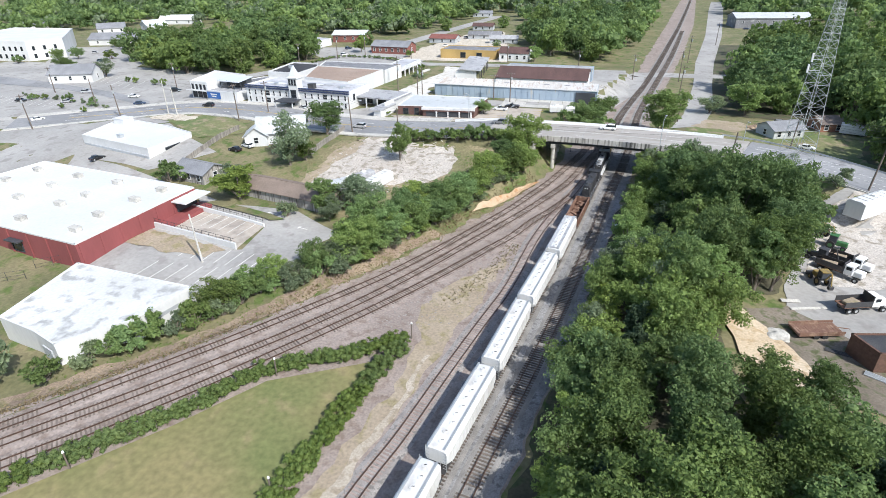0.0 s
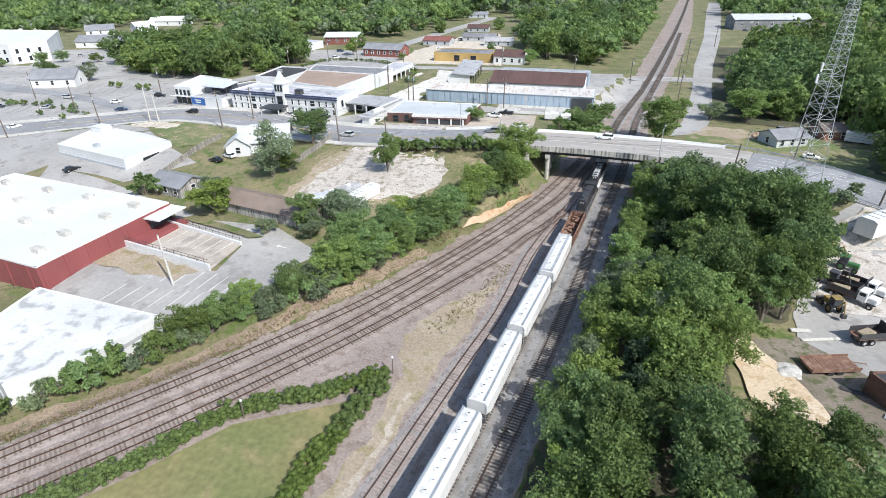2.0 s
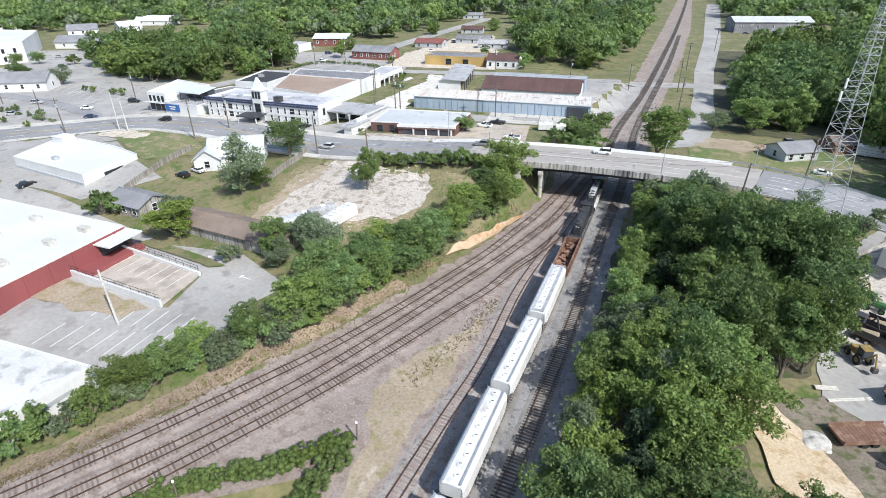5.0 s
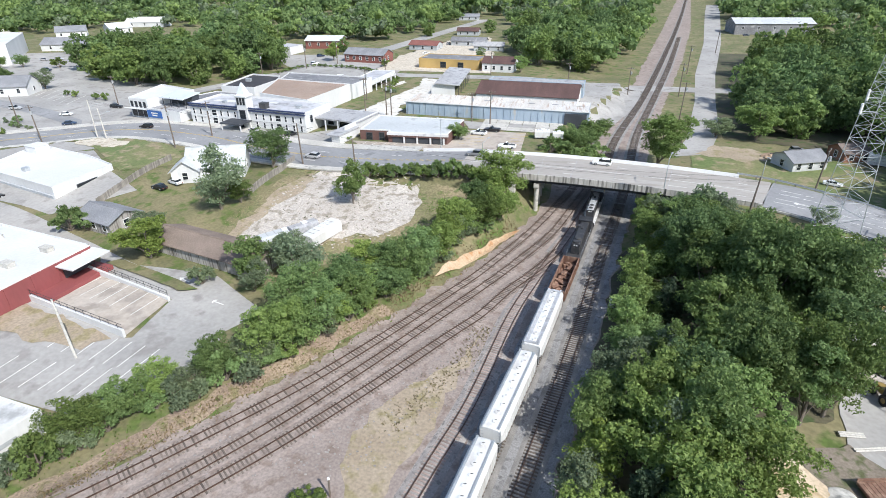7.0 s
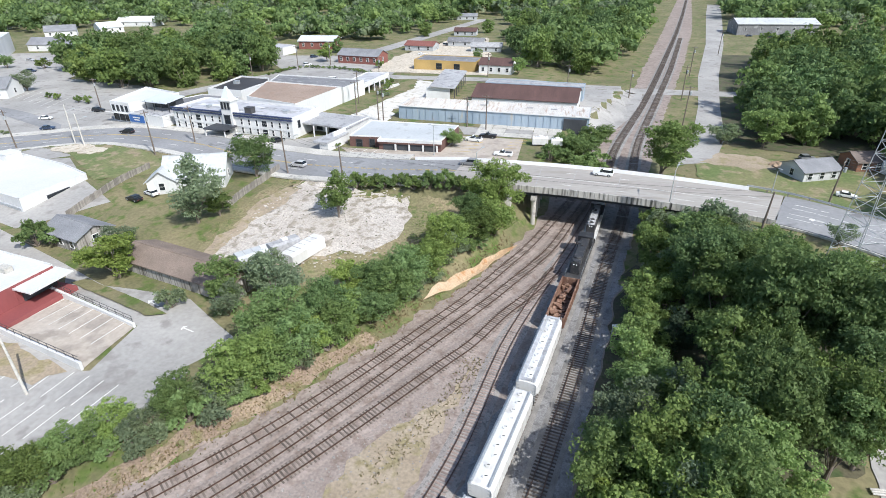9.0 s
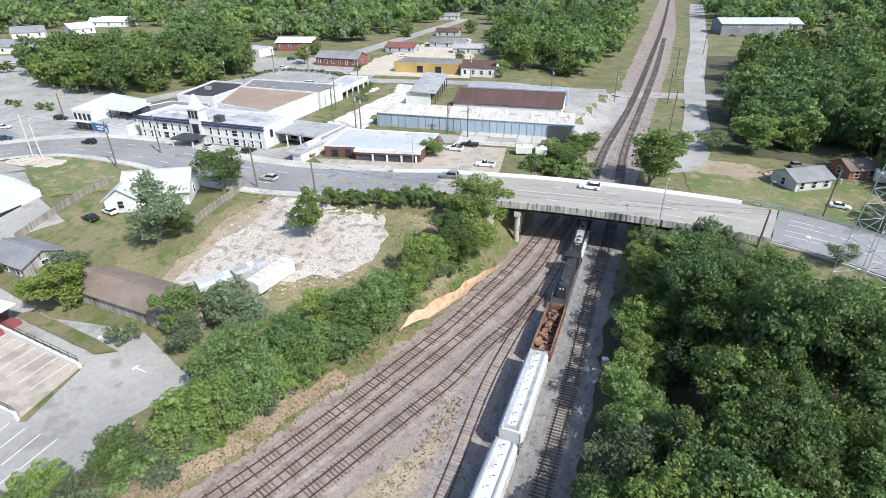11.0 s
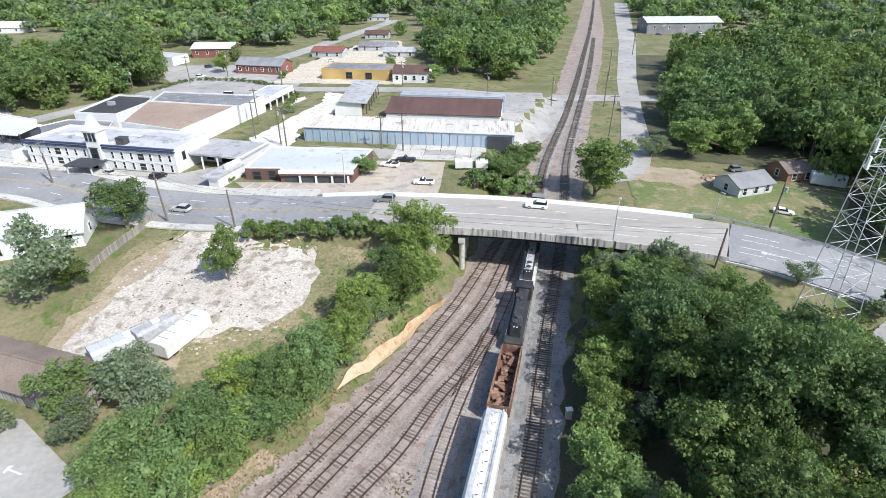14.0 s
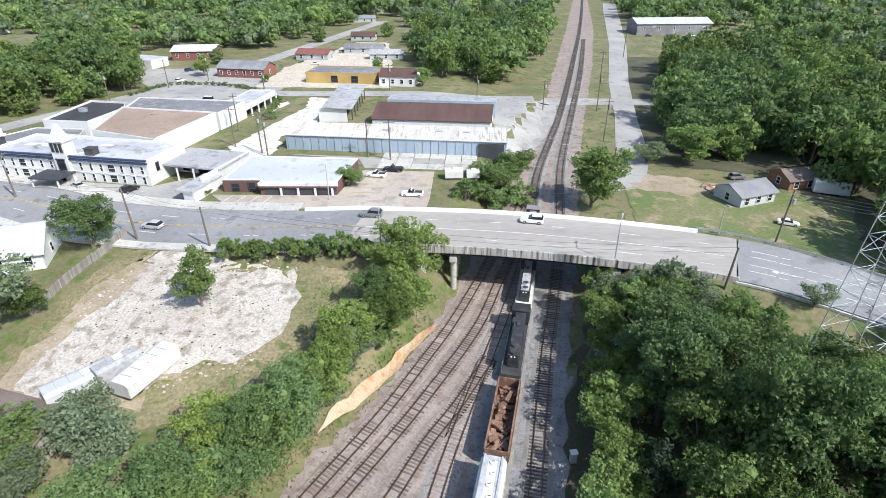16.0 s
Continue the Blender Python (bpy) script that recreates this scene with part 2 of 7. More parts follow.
HOPPERWHITE = mat("white_hopper_paint", (0.70, 0.70, 0.69), (0.60, 0.595, 0.58), 0.8, 0.5, 0.05, c3=(0.56, 0.545, 0.52), spots=0.03, stretch=(1, 1, 0.3), grain=0.06)
HOPPERGREY = mat("grey_hopper_paint", (0.42, 0.43, 0.45), (0.50, 0.51, 0.53), 0.8, 0.5, 0.05, c3=(0.33, 0.33, 0.33))
LOCOBLACK = mat("black_engine_paint", (0.03, 0.031, 0.035), (0.05, 0.05, 0.053), 1.5, 0.45, 0.05, c3=(0.10, 0.095, 0.09), spots=0.04)
LOCOGREY = mat("grey_engine_roof", (0.20, 0.20, 0.205), (0.27, 0.265, 0.26), 1.5, 0.6, 0.05)
LOCOYELLOW = mat("yellow_engine_paint", (0.62, 0.38, 0.05), None, 1.5, 0.45, 0.05, c3=(0.4, 0.25, 0.06))
RUBBER = mat("rubber", (0.025, 0.025, 0.026), None, 5, 0.8, 0.1)
GLASS = bpy.data.materials.new("window_glass")
GLASS.use_nodes = True
GLASS.node_tree.nodes["Principled BSDF"].inputs["Base Color"].default_value = (0.02, 0.025, 0.03, 1)
GLASS.node_tree.nodes["Principled BSDF"].inputs["Roughness"].default_value = 0.08
BARK = mat("bark", (0.16, 0.13, 0.105), (0.22, 0.19, 0.16), 5, 0.95, 0.6, stretch=(1, 1, 0.2))
LEAF = [leafmat("leaf_mid", (0.135, 0.212, 0.058), (0.240, 0.337, 0.104)),
        leafmat("leaf_dark", (0.106, 0.173, 0.052), (0.186, 0.275, 0.084)),
        leafmat("leaf_lime", (0.171, 0.259, 0.059), (0.294, 0.394, 0.103)),
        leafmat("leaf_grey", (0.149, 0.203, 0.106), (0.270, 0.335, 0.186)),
        leafmat("leaf_deep", (0.102, 0.166, 0.052), (0.181, 0.268, 0.084))]
PINE = leafmat("needle", (0.054, 0.093, 0.049), (0.108, 0.157, 0.081))
HEDGELEAF = leafmat("hedge_leaf", (0.10, 0.178, 0.042), (0.18, 0.27, 0.072), 0.1, (0.478, 0.485))
DRYGRASS = leafmat("dry_grass_blade", (0.22, 0.185, 0.10), (0.38, 0.315, 0.18), 0.15)
# ground with tree shade put into its colour; also the dark clods' own tone
SHADECLOD = mat("tree_shade_and_clods", (0.07, 0.065, 0.04), (0.11, 0.10, 0.06), 1.0, 0.95, 0.6, c3=(0.06, 0.085, 0.03))
SIDETIE = mat("siding_tie_wood", (0.13, 0.105, 0.088), (0.19, 0.155, 0.13), 4, 0.9, 0.4, vary=0.35)


# ---- geometry helpers ----
def thing(name, loc=(0, 0, 0), label="", category="", group="", kind=""):
    ob = new(name)
    ob.location = loc
    ob.empty_display_size = 0.2
    return tagged(ob, label, category, group, kind)


def finish(name, bm, material):
    me = bpy.data.meshes.new(name)
    bm.to_mesh(me)
    bm.free()
    for m in material if isinstance(material, (list, tuple)) else (material,):
        me.materials.append(m)
    return me


def root_place(ob):
    while ob.parent:
        ob = ob.parent
    return Vector(ob.location)


def part(name, bm, material, parent, label=""):
    """A bmesh in world places becomes one mesh under a thing or a part."""
    bmesh.ops.translate(bm, verts=bm.verts, vec=-root_place(parent))
    ob = new(name, finish(name, bm, material))
    ob.parent = parent
    return tagged(ob, label)


def solo(name, bm, material, label="", category="", group="", kind=""):
    return tagged(new(name, finish(name, bm, material)), label, category, group, kind)


def box(bm, c, size, rz=0.0, bevel=0.0, rx=0.0, ry=0.0):
    m = Matrix.LocRotScale(c, Euler((rx, ry, rz)), size)
    r = bmesh.ops.create_cube(bm, size=1, matrix=m)
    if bevel:
        es = list({e for v in r["verts"] for e in v.link_edges})
        bmesh.ops.bevel(bm, geom=es, offset=bevel, segments=2, affect="EDGES", profile=0.5)
    return bm


def cyl(bm, p, q, r1, r2=None, seg=10):
    p, q = Vector(p), Vector(q)
    d = q - p
    m = Matrix.Translation((p + q) / 2) @ d.to_track_quat("Z", "Y").to_matrix().to_4x4()
    bmesh.ops.create_cone(bm, cap_ends=True, segments=seg, radius1=r1, radius2=r1 if r2 is None else r2, depth=d.length, matrix=m)
    return bm


def B():
    return bmesh.new()


def prism(bm, pts, z0, z1):
    """An upright prism over a polygon."""
    lo = [bm.verts.new((x, y, z0)) for x, y in pts]
    hi = [bm.verts.new((x, y, z1)) for x, y in pts]
    bm.faces.new(hi), bm.faces.new(lo[::-1])
    k = len(pts)
    for i in range(k):
        bm.faces.new((lo[i], lo[(i + 1) % k], hi[(i + 1) % k], hi[i]))
    bmesh.ops.recalc_face_normals(bm, faces=bm.faces)
    return bm


def sweep(bm, pts, profile, closed_profile=True):
    """A profile (across, up) carried along points in the plan."""
    rows = []
    for i, p in enumerate(pts):
        a, b = Vector(pts[max(i - 1, 0)]), Vector(pts[min(i + 1, len(pts) - 1)])
        d = (b - a).normalized()
        side = Vector((d.y, -d.x, 0)).normalized()
        rows.append([bm.verts.new(Vector(p) + side * u + Vector((0, 0, w))) for u, w in profile])
    k = len(profile)
    for r0, r1 in zip(rows, rows[1:]):
        for j in range(k if closed_profile else k - 1):
            bm.faces.new((r0[j], r0[(j + 1) % k], r1[(j + 1) % k], r1[j]))
    if closed_profile:
        bm.faces.new(rows[0][::-1]), bm.faces.new(rows[-1])
    bmesh.ops.recalc_face_normals(bm, faces=bm.faces)
    return bm


def line(pts, step):
    """A smooth curve through points (x, y), sampled at even steps."""
    p = [Vector((*q, 0)) for q in pts]
    p = [2 * p[0] - p[1]] + p + [2 * p[-1] - p[-2]]
    out = []
    for i in range(1, len(p) - 2):
        for k in range(24):
            t = k / 24
            out.append(0.5 * ((2 * p[i]) + (p[i + 1] - p[i - 1]) * t + (2 * p[i - 1] - 5 * p[i] + 4 * p[i + 1] - p[i + 2]) * t * t
                              + (3 * p[i] - p[i - 1] - 3 * p[i + 1] + p[i + 2]) * t ** 3))
    out.append(p[-2])
    s = np.concatenate([[0], np.cumsum([(b - a).length for a, b in zip(out, out[1:])])])
    at = np.arange(0, s[-1], step)
    return np.stack([np.interp(at, s, [q.x for q in out]), np.interp(at, s, [q.y for q in out])], 1)


# ---- the lie of the land ----
# The plan below is drawn in units of 1.355 m; U is one metre in them. What has a set size is built in metres.
SCALE = 1.355
U = 1 / SCALE

CL1 = [(-90, -14), (-70, 6), (-52.8, 25.6), (-46.5, 33.4), (-39.5, 42), (-33.8, 49.5), (-26.6, 59.5), (-22.4, 66.3), (-18.2, 74), (-14.3, 81.7), (-10.4, 89.7), (-6.9, 98.4), (-4.2, 105.4), (-0.6, 117)]
RIGHT = [(-20, -40), (-11, 0), (-5.5, 28.4), (-1.4, 48.2), (1.6, 64.2), (4.2, 79), (7.4, 100), (10.5, 117), (13.2, 135), (17, 165), (25.5, 209), (34.5, 255), (42.5, 300), (51, 350)]
ROADLINE = [(-150, 113), (-128, 128), (-108, 136.5), (-84, 133), (-66, 126.5), (-50, 123.6), (-30, 121), (-16, 119.6), (0, 118.9), (14, 117), (28, 114), (36, 111), (44, 106.2), (56, 97), (72, 82), (95, 60), (130, 28)]
ROADHEIGHT = [(-150, 3), (-128, 3), (-108, 3.6), (-84, 4.2), (-50, 4.4), (-34, 5.4), (-20, 6.8), (-10, 7.0), (14, 7.1), (36, 7.1), (46, 6.6), (60, 5.2), (80, 3.4), (130, 2.5)]
ROAD = line(ROADLINE, 1.5)
HALF = 6.0


def sm(a, b, v):
    t = np.clip((v - a) / (b - a), 0, 1)
    return t * t * (3 - 2 * t)


def rail_z(y):
    return np.clip(0.011 * (np.asarray(y, float) - 118), 0, 3.4)


def road_z(x):
    return np.interp(x, [p[0] for p in ROADHEIGHT], [p[1] for p in ROADHEIGHT])


def land(x, y):
    """Height of the ground."""
    x, y = np.asarray(x, float), np.asarray(y, float)
    xl = np.interp(y, [-8, 10, 25.7, 38, 49.5, 62, 77, 90, 105, 117, 130, 158, 200, 243, 375, 643], [-90, -70, -53, -42, -33.5, -25.3, -17, -10.5, -4.2, -1, 1, 6.5, 17, 25, 48, 92]) - 2.8
    xr = np.interp(y, [p[1] for p in RIGHT] + [643], [p[0] for p in RIGHT] + [98]) + 3.0
    rz = rail_z(y)
    left = -0.6 + 1.6 * sm(42, 66, y) + 3.0 * sm(78, 112, y) + 0.0 * x
    left = left - 1.0 * sm(-85, -140, x) * sm(78, 112, y)
    left = left + (np.maximum(rz, rz + (3.2 - rz) * sm(14, 40, xl - x)) - left) * sm(170, 250, y)
    far = rz
    right = 2.2 - 1.3 * sm(108, 135, y)
    right = right + (rz - right) * sm(150, 230, y)
    bank = np.where(y < 78, 0.35, 0.85)
    dl, dr = np.maximum(xl - x, 0), np.maximum(x - xr, 0)
    zl = np.where(left > rz, np.minimum(left, rz + dl * bank), np.maximum(left, rz - dl * 0.25))
    wob = 0.3 * np.sin(x * 0.23 + 1.3) * np.sin(y * 0.19)
    zr = rz + (right - rz) * sm(2, 14, dr)
    z = np.where(dl > 0, zl + wob * sm(0, 6, dl) * (y < 100), np.where(dr > 0, zr + wob * sm(0, 8, dr) * (y < 100), rz))
    # the road's banks, but for the cut that the tracks run in
    rx, ry = ROAD[:, 0], ROAD[:, 1]
    near = np.full(x.shape, 1e9)
    rzv = np.zeros(x.shape)
    for i in range(len(ROAD)):
        d = np.hypot(x - rx[i], y - ry[i])
        hit = d < near
        near = np.where(hit, d, near)
        rzv = np.where(hit, road_z(rx[i]), rzv)
    fill = rzv - 0.25 - 0.55 * np.maximum(near - HALF - 1.5, 0)
    cut = np.maximum(dl, dr)
    gap = np.where(dl > 0, dl, dr) * 1.1 + rz
    fill = np.where(cut > 0, np.minimum(fill, gap - 0.5), -9)
    z = np.maximum(z, fill)
    z = np.where((near < HALF + 1.5) & (cut > 6), np.minimum(z, rzv - 0.25), z)
    return z


def zat(x, y):
    return float(land(np.array([x]), np.array([y]))[0])


def drape(name, pts, material, lift=0.06, step=4.0, ragged=0.0, label="", category="", kind="structure"):
    """A thin sheet over the ground with the outline pts."""
    if ragged:
        out = []
        for i, p in enumerate(pts):
            q = pts[(i + 1) % len(pts)]
            k = max(1, int(math.dist(p, q) / 1.2))
            for j in range(k):
                t = j / k
                x, y = p[0] + (q[0] - p[0]) * t, p[1] + (q[1] - p[1]) * t
                out.append((x + ragged * noise.noise((x * 0.4, y * 0.4, 1)), y + ragged * noise.noise((x * 0.4, y * 0.4, 7))))
        pts = out
    bm = B()
    bm.faces.new([bm.verts.new((x, y, 0)) for x, y in pts])
    bmesh.ops.triangulate(bm, faces=bm.faces)
    for axis in (0, 1):
        lo, hi = min(p[axis] for p in pts), max(p[axis] for p in pts)
        no = (1, 0, 0) if axis == 0 else (0, 1, 0)
        for v in np.arange(math.ceil(lo / step) * step, hi, step):
            bmesh.ops.bisect_plane(bm, geom=list(bm.verts) + list(bm.edges) + list(bm.faces), plane_co=(v, v, 0), plane_no=no)
    bm.verts.ensure_lookup_table()
    zs = land(np.array([v.co.x for v in bm.verts]), np.array([v.co.y for v in bm.verts]))
    for v, z in zip(bm.verts, zs):
        v.co.z = z + lift
    bmesh.ops.recalc_face_normals(bm, faces=bm.faces)
    if sum(f.normal.z for f in bm.faces) < 0:
        bmesh.ops.reverse_faces(bm, faces=bm.faces)
    return solo(name, bm, material, label, category, kind=kind)


def ground():
    xs = np.concatenate([[-3000, -1500, -900], np.arange(-600, -130, 12), np.arange(-130, 70, 1.6), np.arange(70, 500, 12), [700, 1200, 3000]])
    ys = np.concatenate([[-1500, -600, -200, -100], np.arange(-60, 10, 5), np.arange(10, 180, 1.6), np.arange(180, 420, 6), np.arange(420, 900, 20), [1200, 1800, 4000]])
    gx, gy = np.meshgrid(xs, ys)
    gz = land(gx.ravel(), gy.ravel())
    nx, ny = len(xs), len(ys)
    v = np.stack([gx.ravel(), gy.ravel(), gz], 1)
    i = np.arange((ny - 1) * nx).reshape(ny - 1, nx)[:, :-1].ravel()
    f = np.stack([i, i + 1, i + nx + 1, i + nx], 1)
    me = bpy.data.meshes.new("ground")
    me.from_pydata(v.tolist(), [], f.tolist())
    me.materials.append(GRASS)
    me.polygons.foreach_set("use_smooth", np.ones(len(f), bool))
    return tagged(new("ground", me), "rough grassy ground with dry patches", "ground", kind="structure")


ground()


# ---- roads and paved ground ----
def road_strip(name, a, b, half, material, lift, label, shift=0.0):
    pts = [(x, y, road_z(x) + lift) for x, y in ROAD if a <= x <= b]
    bm = sweep(B(), pts, [(shift - half, 0), (shift - half, -0.3), (shift + half, -0.3), (shift + half, 0)])
    return solo(name, bm, material, label, "road", kind="structure")


road_strip("road", -150, -18.5, HALF, ASPHALT, 0, "worn grey asphalt street with painted lanes")
road_strip("road_east", 32.2, 130, HALF, ASPHALT, 0, "grey asphalt street running down from the bridge")
road_strip("pavement_north", -150, -31, 1.6, CONC, 0.1, "pale concrete pavement beside the street", -HALF - 1.7)
road_strip("pavement_south", -150, -22, 0.9, CONC, 0.1, "pale concrete pavement beside the street", HALF + 1.0)
road_strip("kerb_east", 32.2, 60, 0.12, CONC, 0.1, "concrete kerb beside the street", HALF + 0.6)


def dashes(offset, a, b, length, gap, width, material, name, label):
    bm, s = B(), 0.0
    pts = [(x, y) for x, y in ROAD if a <= x <= b]
    run = length + gap
    for (x0, y0), (x1, y1) in zip(pts, pts[1:]):
        d = math.dist((x0, y0), (x1, y1))
        if s % run < length:
            ux, uy = (x1 - x0) / d, (y1 - y0) / d
            box(bm, ((x0 + x1) / 2 + uy * offset, (y0 + y1) / 2 - ux * offset, road_z((x0 + x1) / 2) + 0.012), (d * 1.02, width, 0.012), math.atan2(uy, ux))
        s += d
    return solo(name, bm, material, label, "road marking", kind="structure")


for off in (-2.9, 2.9):
    dashes(off, -140, -19, 3, 6, 0.13, PAINT, "lane_marking", "broken white lane line on the street")
    dashes(off, 33, 120, 3, 6, 0.13, PAINT, "lane_marking", "broken white lane line on the street")
for off in (-0.15, 0.15):
    dashes(off, -140, -19, 9, 0.01, 0.1, YELLOWLINE, "centre_marking", "faded yellow centre line on the street")
dashes(1.2, 33, 120, 9, 0.01, 0.12, PAINT, "centre_marking", "white line on the street")
dashes(-1.2, 33, 120, 9, 0.01, 0.12, PAINT, "centre_marking", "white line on the street")

drape("lot_grass", [(-52.5, 117), (-53.5, 104), (-53.8, 90), (-47, 84.5), (-36, 84.5), (-28, 86), (-22, 93), (-18.5, 101), (-15, 109), (-27, 111.5), (-38, 112.6), (-45, 117.5)], ROUGHGRASS, 0.05, 2, 1.0, "rough yellow-green grass round the gravel lot", "lawn")
drape("bare_fringe", [(-48.2, 117), (-51.2, 103), (-52.2, 94), (-51.6, 87.5), (-46, 85.5), (-36, 87), (-32, 92), (-40, 97), (-44, 108)], DIRT, 0.075, 3, 2.2, "bare reddish earth beside the gravel", "bare ground")
drape("gravel_lot", [(-46.8, 116.4), (-46.6, 109), (-47.2, 101.5), (-49.6, 95.5), (-50.4, 88.6), (-44, 86.5), (-38.2, 90), (-33.5, 92.8), (-27.5, 94.2), (-23.9, 97.7), (-23.3, 103.7), (-25.3, 110.8), (-35.1, 112.6), (-41, 114.5)], GRAVEL, 0.1, 3, 1.6, "white gravel lot with bare dark stones", "gravel lot")
drape("pavement_drive", [(-112, 96), (-86, 88.5), (-61, 79.5), (-47, 79), (-36, 72.5), (-40, 64.5), (-49, 63), (-49.5, 72), (-66, 77.5), (-69, 81), (-108, 88)], ASPHALT2, 0.06, 4, 0, "grey asphalt drive with white arrows", "driveway")
drape("pavement_lot", [(-69.5, 68.2), (-70.5, 55), (-66, 53.5), (-47.5, 52), (-43, 54), (-38.5, 57.5), (-38, 66), (-50, 63.6)], ASPHALT2, 0.09, 4, 0, "cracked pale asphalt car park with faded bays", "car park")
drape("pavement_dock", [(-69.2, 77.2), (-49.6, 71.6), (-50, 63.9), (-69.5, 68.2)], LOT, 0.14, 4, 0, "stained concrete loading yard with faded bays", "loading yard")
drape("pavement_town_lot", [(-190, 160), (-175, 150), (-152, 150), (-135, 152), (-118, 168), (-136, 184), (-176, 188), (-205, 258), (-260, 240), (-215, 180)], ASPHALT2, 0.07, 6, 0, "large pale asphalt car park", "car park")
drape("pavement_corner_lot", [(-190, 141), (-168, 148), (-149, 143), (-149, 124), (-165, 108), (-215, 118)], ASPHALT2, 0.07, 6, 0, "pale asphalt car park at the corner", "car park")
drape("pavement_west", [(-260, 150), (-230, 100), (-190, 80), (-118, 80), (-112, 96), (-119, 110), (-104, 121), (-108, 140), (-118, 170), (-140, 190), (-200, 200), (-250, 200)], ASPHALT2, 0.035, 4, 0, "pale asphalt and kerbs beside the crossroads", "car park")
drape("road_cross", [(-230, 172), (-187, 162.5), (-150, 152), (-130, 143), (-124, 136), (-150, 146.5), (-176, 154), (-205, 157), (-232, 160)], ASPHALT, 0.1, 5, 0, "grey asphalt street", "road")
drape("road_back", [(-124, 141), (-116, 141), (-121, 172), (-112, 192), (-100, 220), (-84, 280), (-60, 420), (-68, 420), (-92, 282), (-108, 222), (-120, 194), (-130, 172)], ASPHALT2, 0.1, 5, 0, "grey side street behind the shops", "road")
drape("pavement_behind_shops", [(-112, 190), (-104, 189), (-69.4, 191), (-68.5, 208), (-64, 214), (-66, 238), (-100, 262), (-128, 258), (-122, 240), (-106, 222)], ASPHALT2, 0.06, 5, 0, "grey asphalt yard behind the shops", "car park")
drape("verge_grass", [(-61, 179), (-59, 190), (-56, 205), (-60, 214), (-53, 216), (-50, 200), (-54, 180), (-56, 166), (-62, 156), (-66, 158)], GRASS, 0.16, 4, 1.0, "dry yellowish grass strip by the shops", "verge")
drape("road_mill", [(-100, 226), (-60, 222), (-20, 224), (30, 226), (52, 226), (52, 219), (30, 218), (-20, 217), (-60, 215), (-100, 218)], ASPHALT2, 0.1, 5, 0, "grey street over the level crossing", "road")
drape("road_frontage", [(24, 150), (29, 165), (37, 205), (44, 250), (60, 330), (84, 472), (100, 560), (110, 560), (94, 472), (68, 330), (51, 250), (43, 205), (38, 172), (32, 152)], ASPHALT2, 0.1, 5, 0, "grey street running beside the railway", "road")
drape("pavement_corner_plot", [(-126, 112), (-119, 97), (-88, 90.5), (-78, 101), (-90, 108), (-104, 119)], ASPHALT2, 0.07, 4, 0, "pale asphalt yard round the white building", "car park")
drape("grass_plot", [(-122, 128.5), (-107, 130), (-90, 125.5), (-80.5, 119), (-79, 113), (-88, 108.2), (-104, 119.7)], LAWN2, 0.1, 4, 0.8, "mown grass plot with a bare sandy patch", "lawn")
drape("sandy_patch", [(-119, 127), (-109, 128.5), (-100, 125.5), (-101, 121), (-112, 123)], PALEDIRT, 0.13, 4, 1.5, "bare sandy patch in the grass", "bare ground")
drape("pavement_hotel", [(-97, 144), (-62, 140), (-50.5, 150), (-50.5, 134), (-62, 133.4), (-84, 137.6), (-97, 139.5)], ASPHALT2, 0.07, 4, 0, "grey parking apron before the hotel", "car park")
drape("pavement_firehouse", [(-49, 136.8), (-27, 137.6), (-25.4, 147), (-24, 150.6), (-9.8, 150.6), (-9.6, 137), (-10, 130.5), (-30, 130), (-42, 130)], LOT, 0.07, 4, 0, "worn brownish car park with faded bay lines", "car park")
def slab_yard():
    """Cracked concrete slabs laid edge to edge before the blue warehouse."""
    rng = random.Random(31)
    z = zat(-12, 156)
    th = thing("pavement_pad", (-12, 156, z), "cracked pale concrete slab yard with weedy joints", "concrete yard", kind="structure")
    for i in range(6):
        for j in range(3):
            x, y = -19.8 + i * 3.35, 153.4 + j * 3.25 - i * 0.08
            part("slab", box(B(), (x, y, z + 0.1 + rng.uniform(0, 0.02)), (3.22, 3.1, 0.12), -0.02, 0.02), rng.choice((CONC, CONC, LOT, ASPHALT2)), th)


slab_yard()
drape("pavement_crossing", [(2, 190), (3, 217), (22, 217.5), (21, 205), (14, 182), (8, 166), (4.5, 172)], ASPHALT2, 0.12, 4, 0.6, "pale asphalt yard by the level crossing", "yard")
drape("pavement_mill_yard", [(-44, 160), (-2, 157), (4, 158), (4, 202), (18, 214), (18, 192), (10, 170), (5, 152), (-24, 152), (-26, 157)], ASPHALT2, 0.06, 5, 0, "pale worn yard round the warehouses", "yard")
drape("chalky_yard", [(-52, 152), (-46, 158), (-47, 175), (-43, 186), (-42, 212), (-52, 214), (-60, 205), (-59, 188), (-56, 178), (-58, 166)], CHALK, 0.1, 5, 1.5, "white chalky bare yard", "bare ground")
drape("far_yard", [(-75, 228), (-30, 228), (-34, 260), (-46, 330), (-62, 330), (-76, 262)], PALEDIRT, 0.1, 6, 1.5, "pale bare yard among sheds", "bare ground")
drape("works_yard", [(29, 68), (34, 78), (38, 93), (46, 97), (70, 76), (60, 52), (40, 44), (32, 52), (28, 58)], ASPHALT2, 0.08, 4, 0.8, "pale works yard of crushed stone", "yard")
drape("works_gravel", [(32, 70), (36, 80), (40, 92), (47, 96), (56, 86), (47, 74), (40, 69)], GRAVEL, 0.14, 4, 1.2, "white crushed stone in the works yard", "gravel lot")
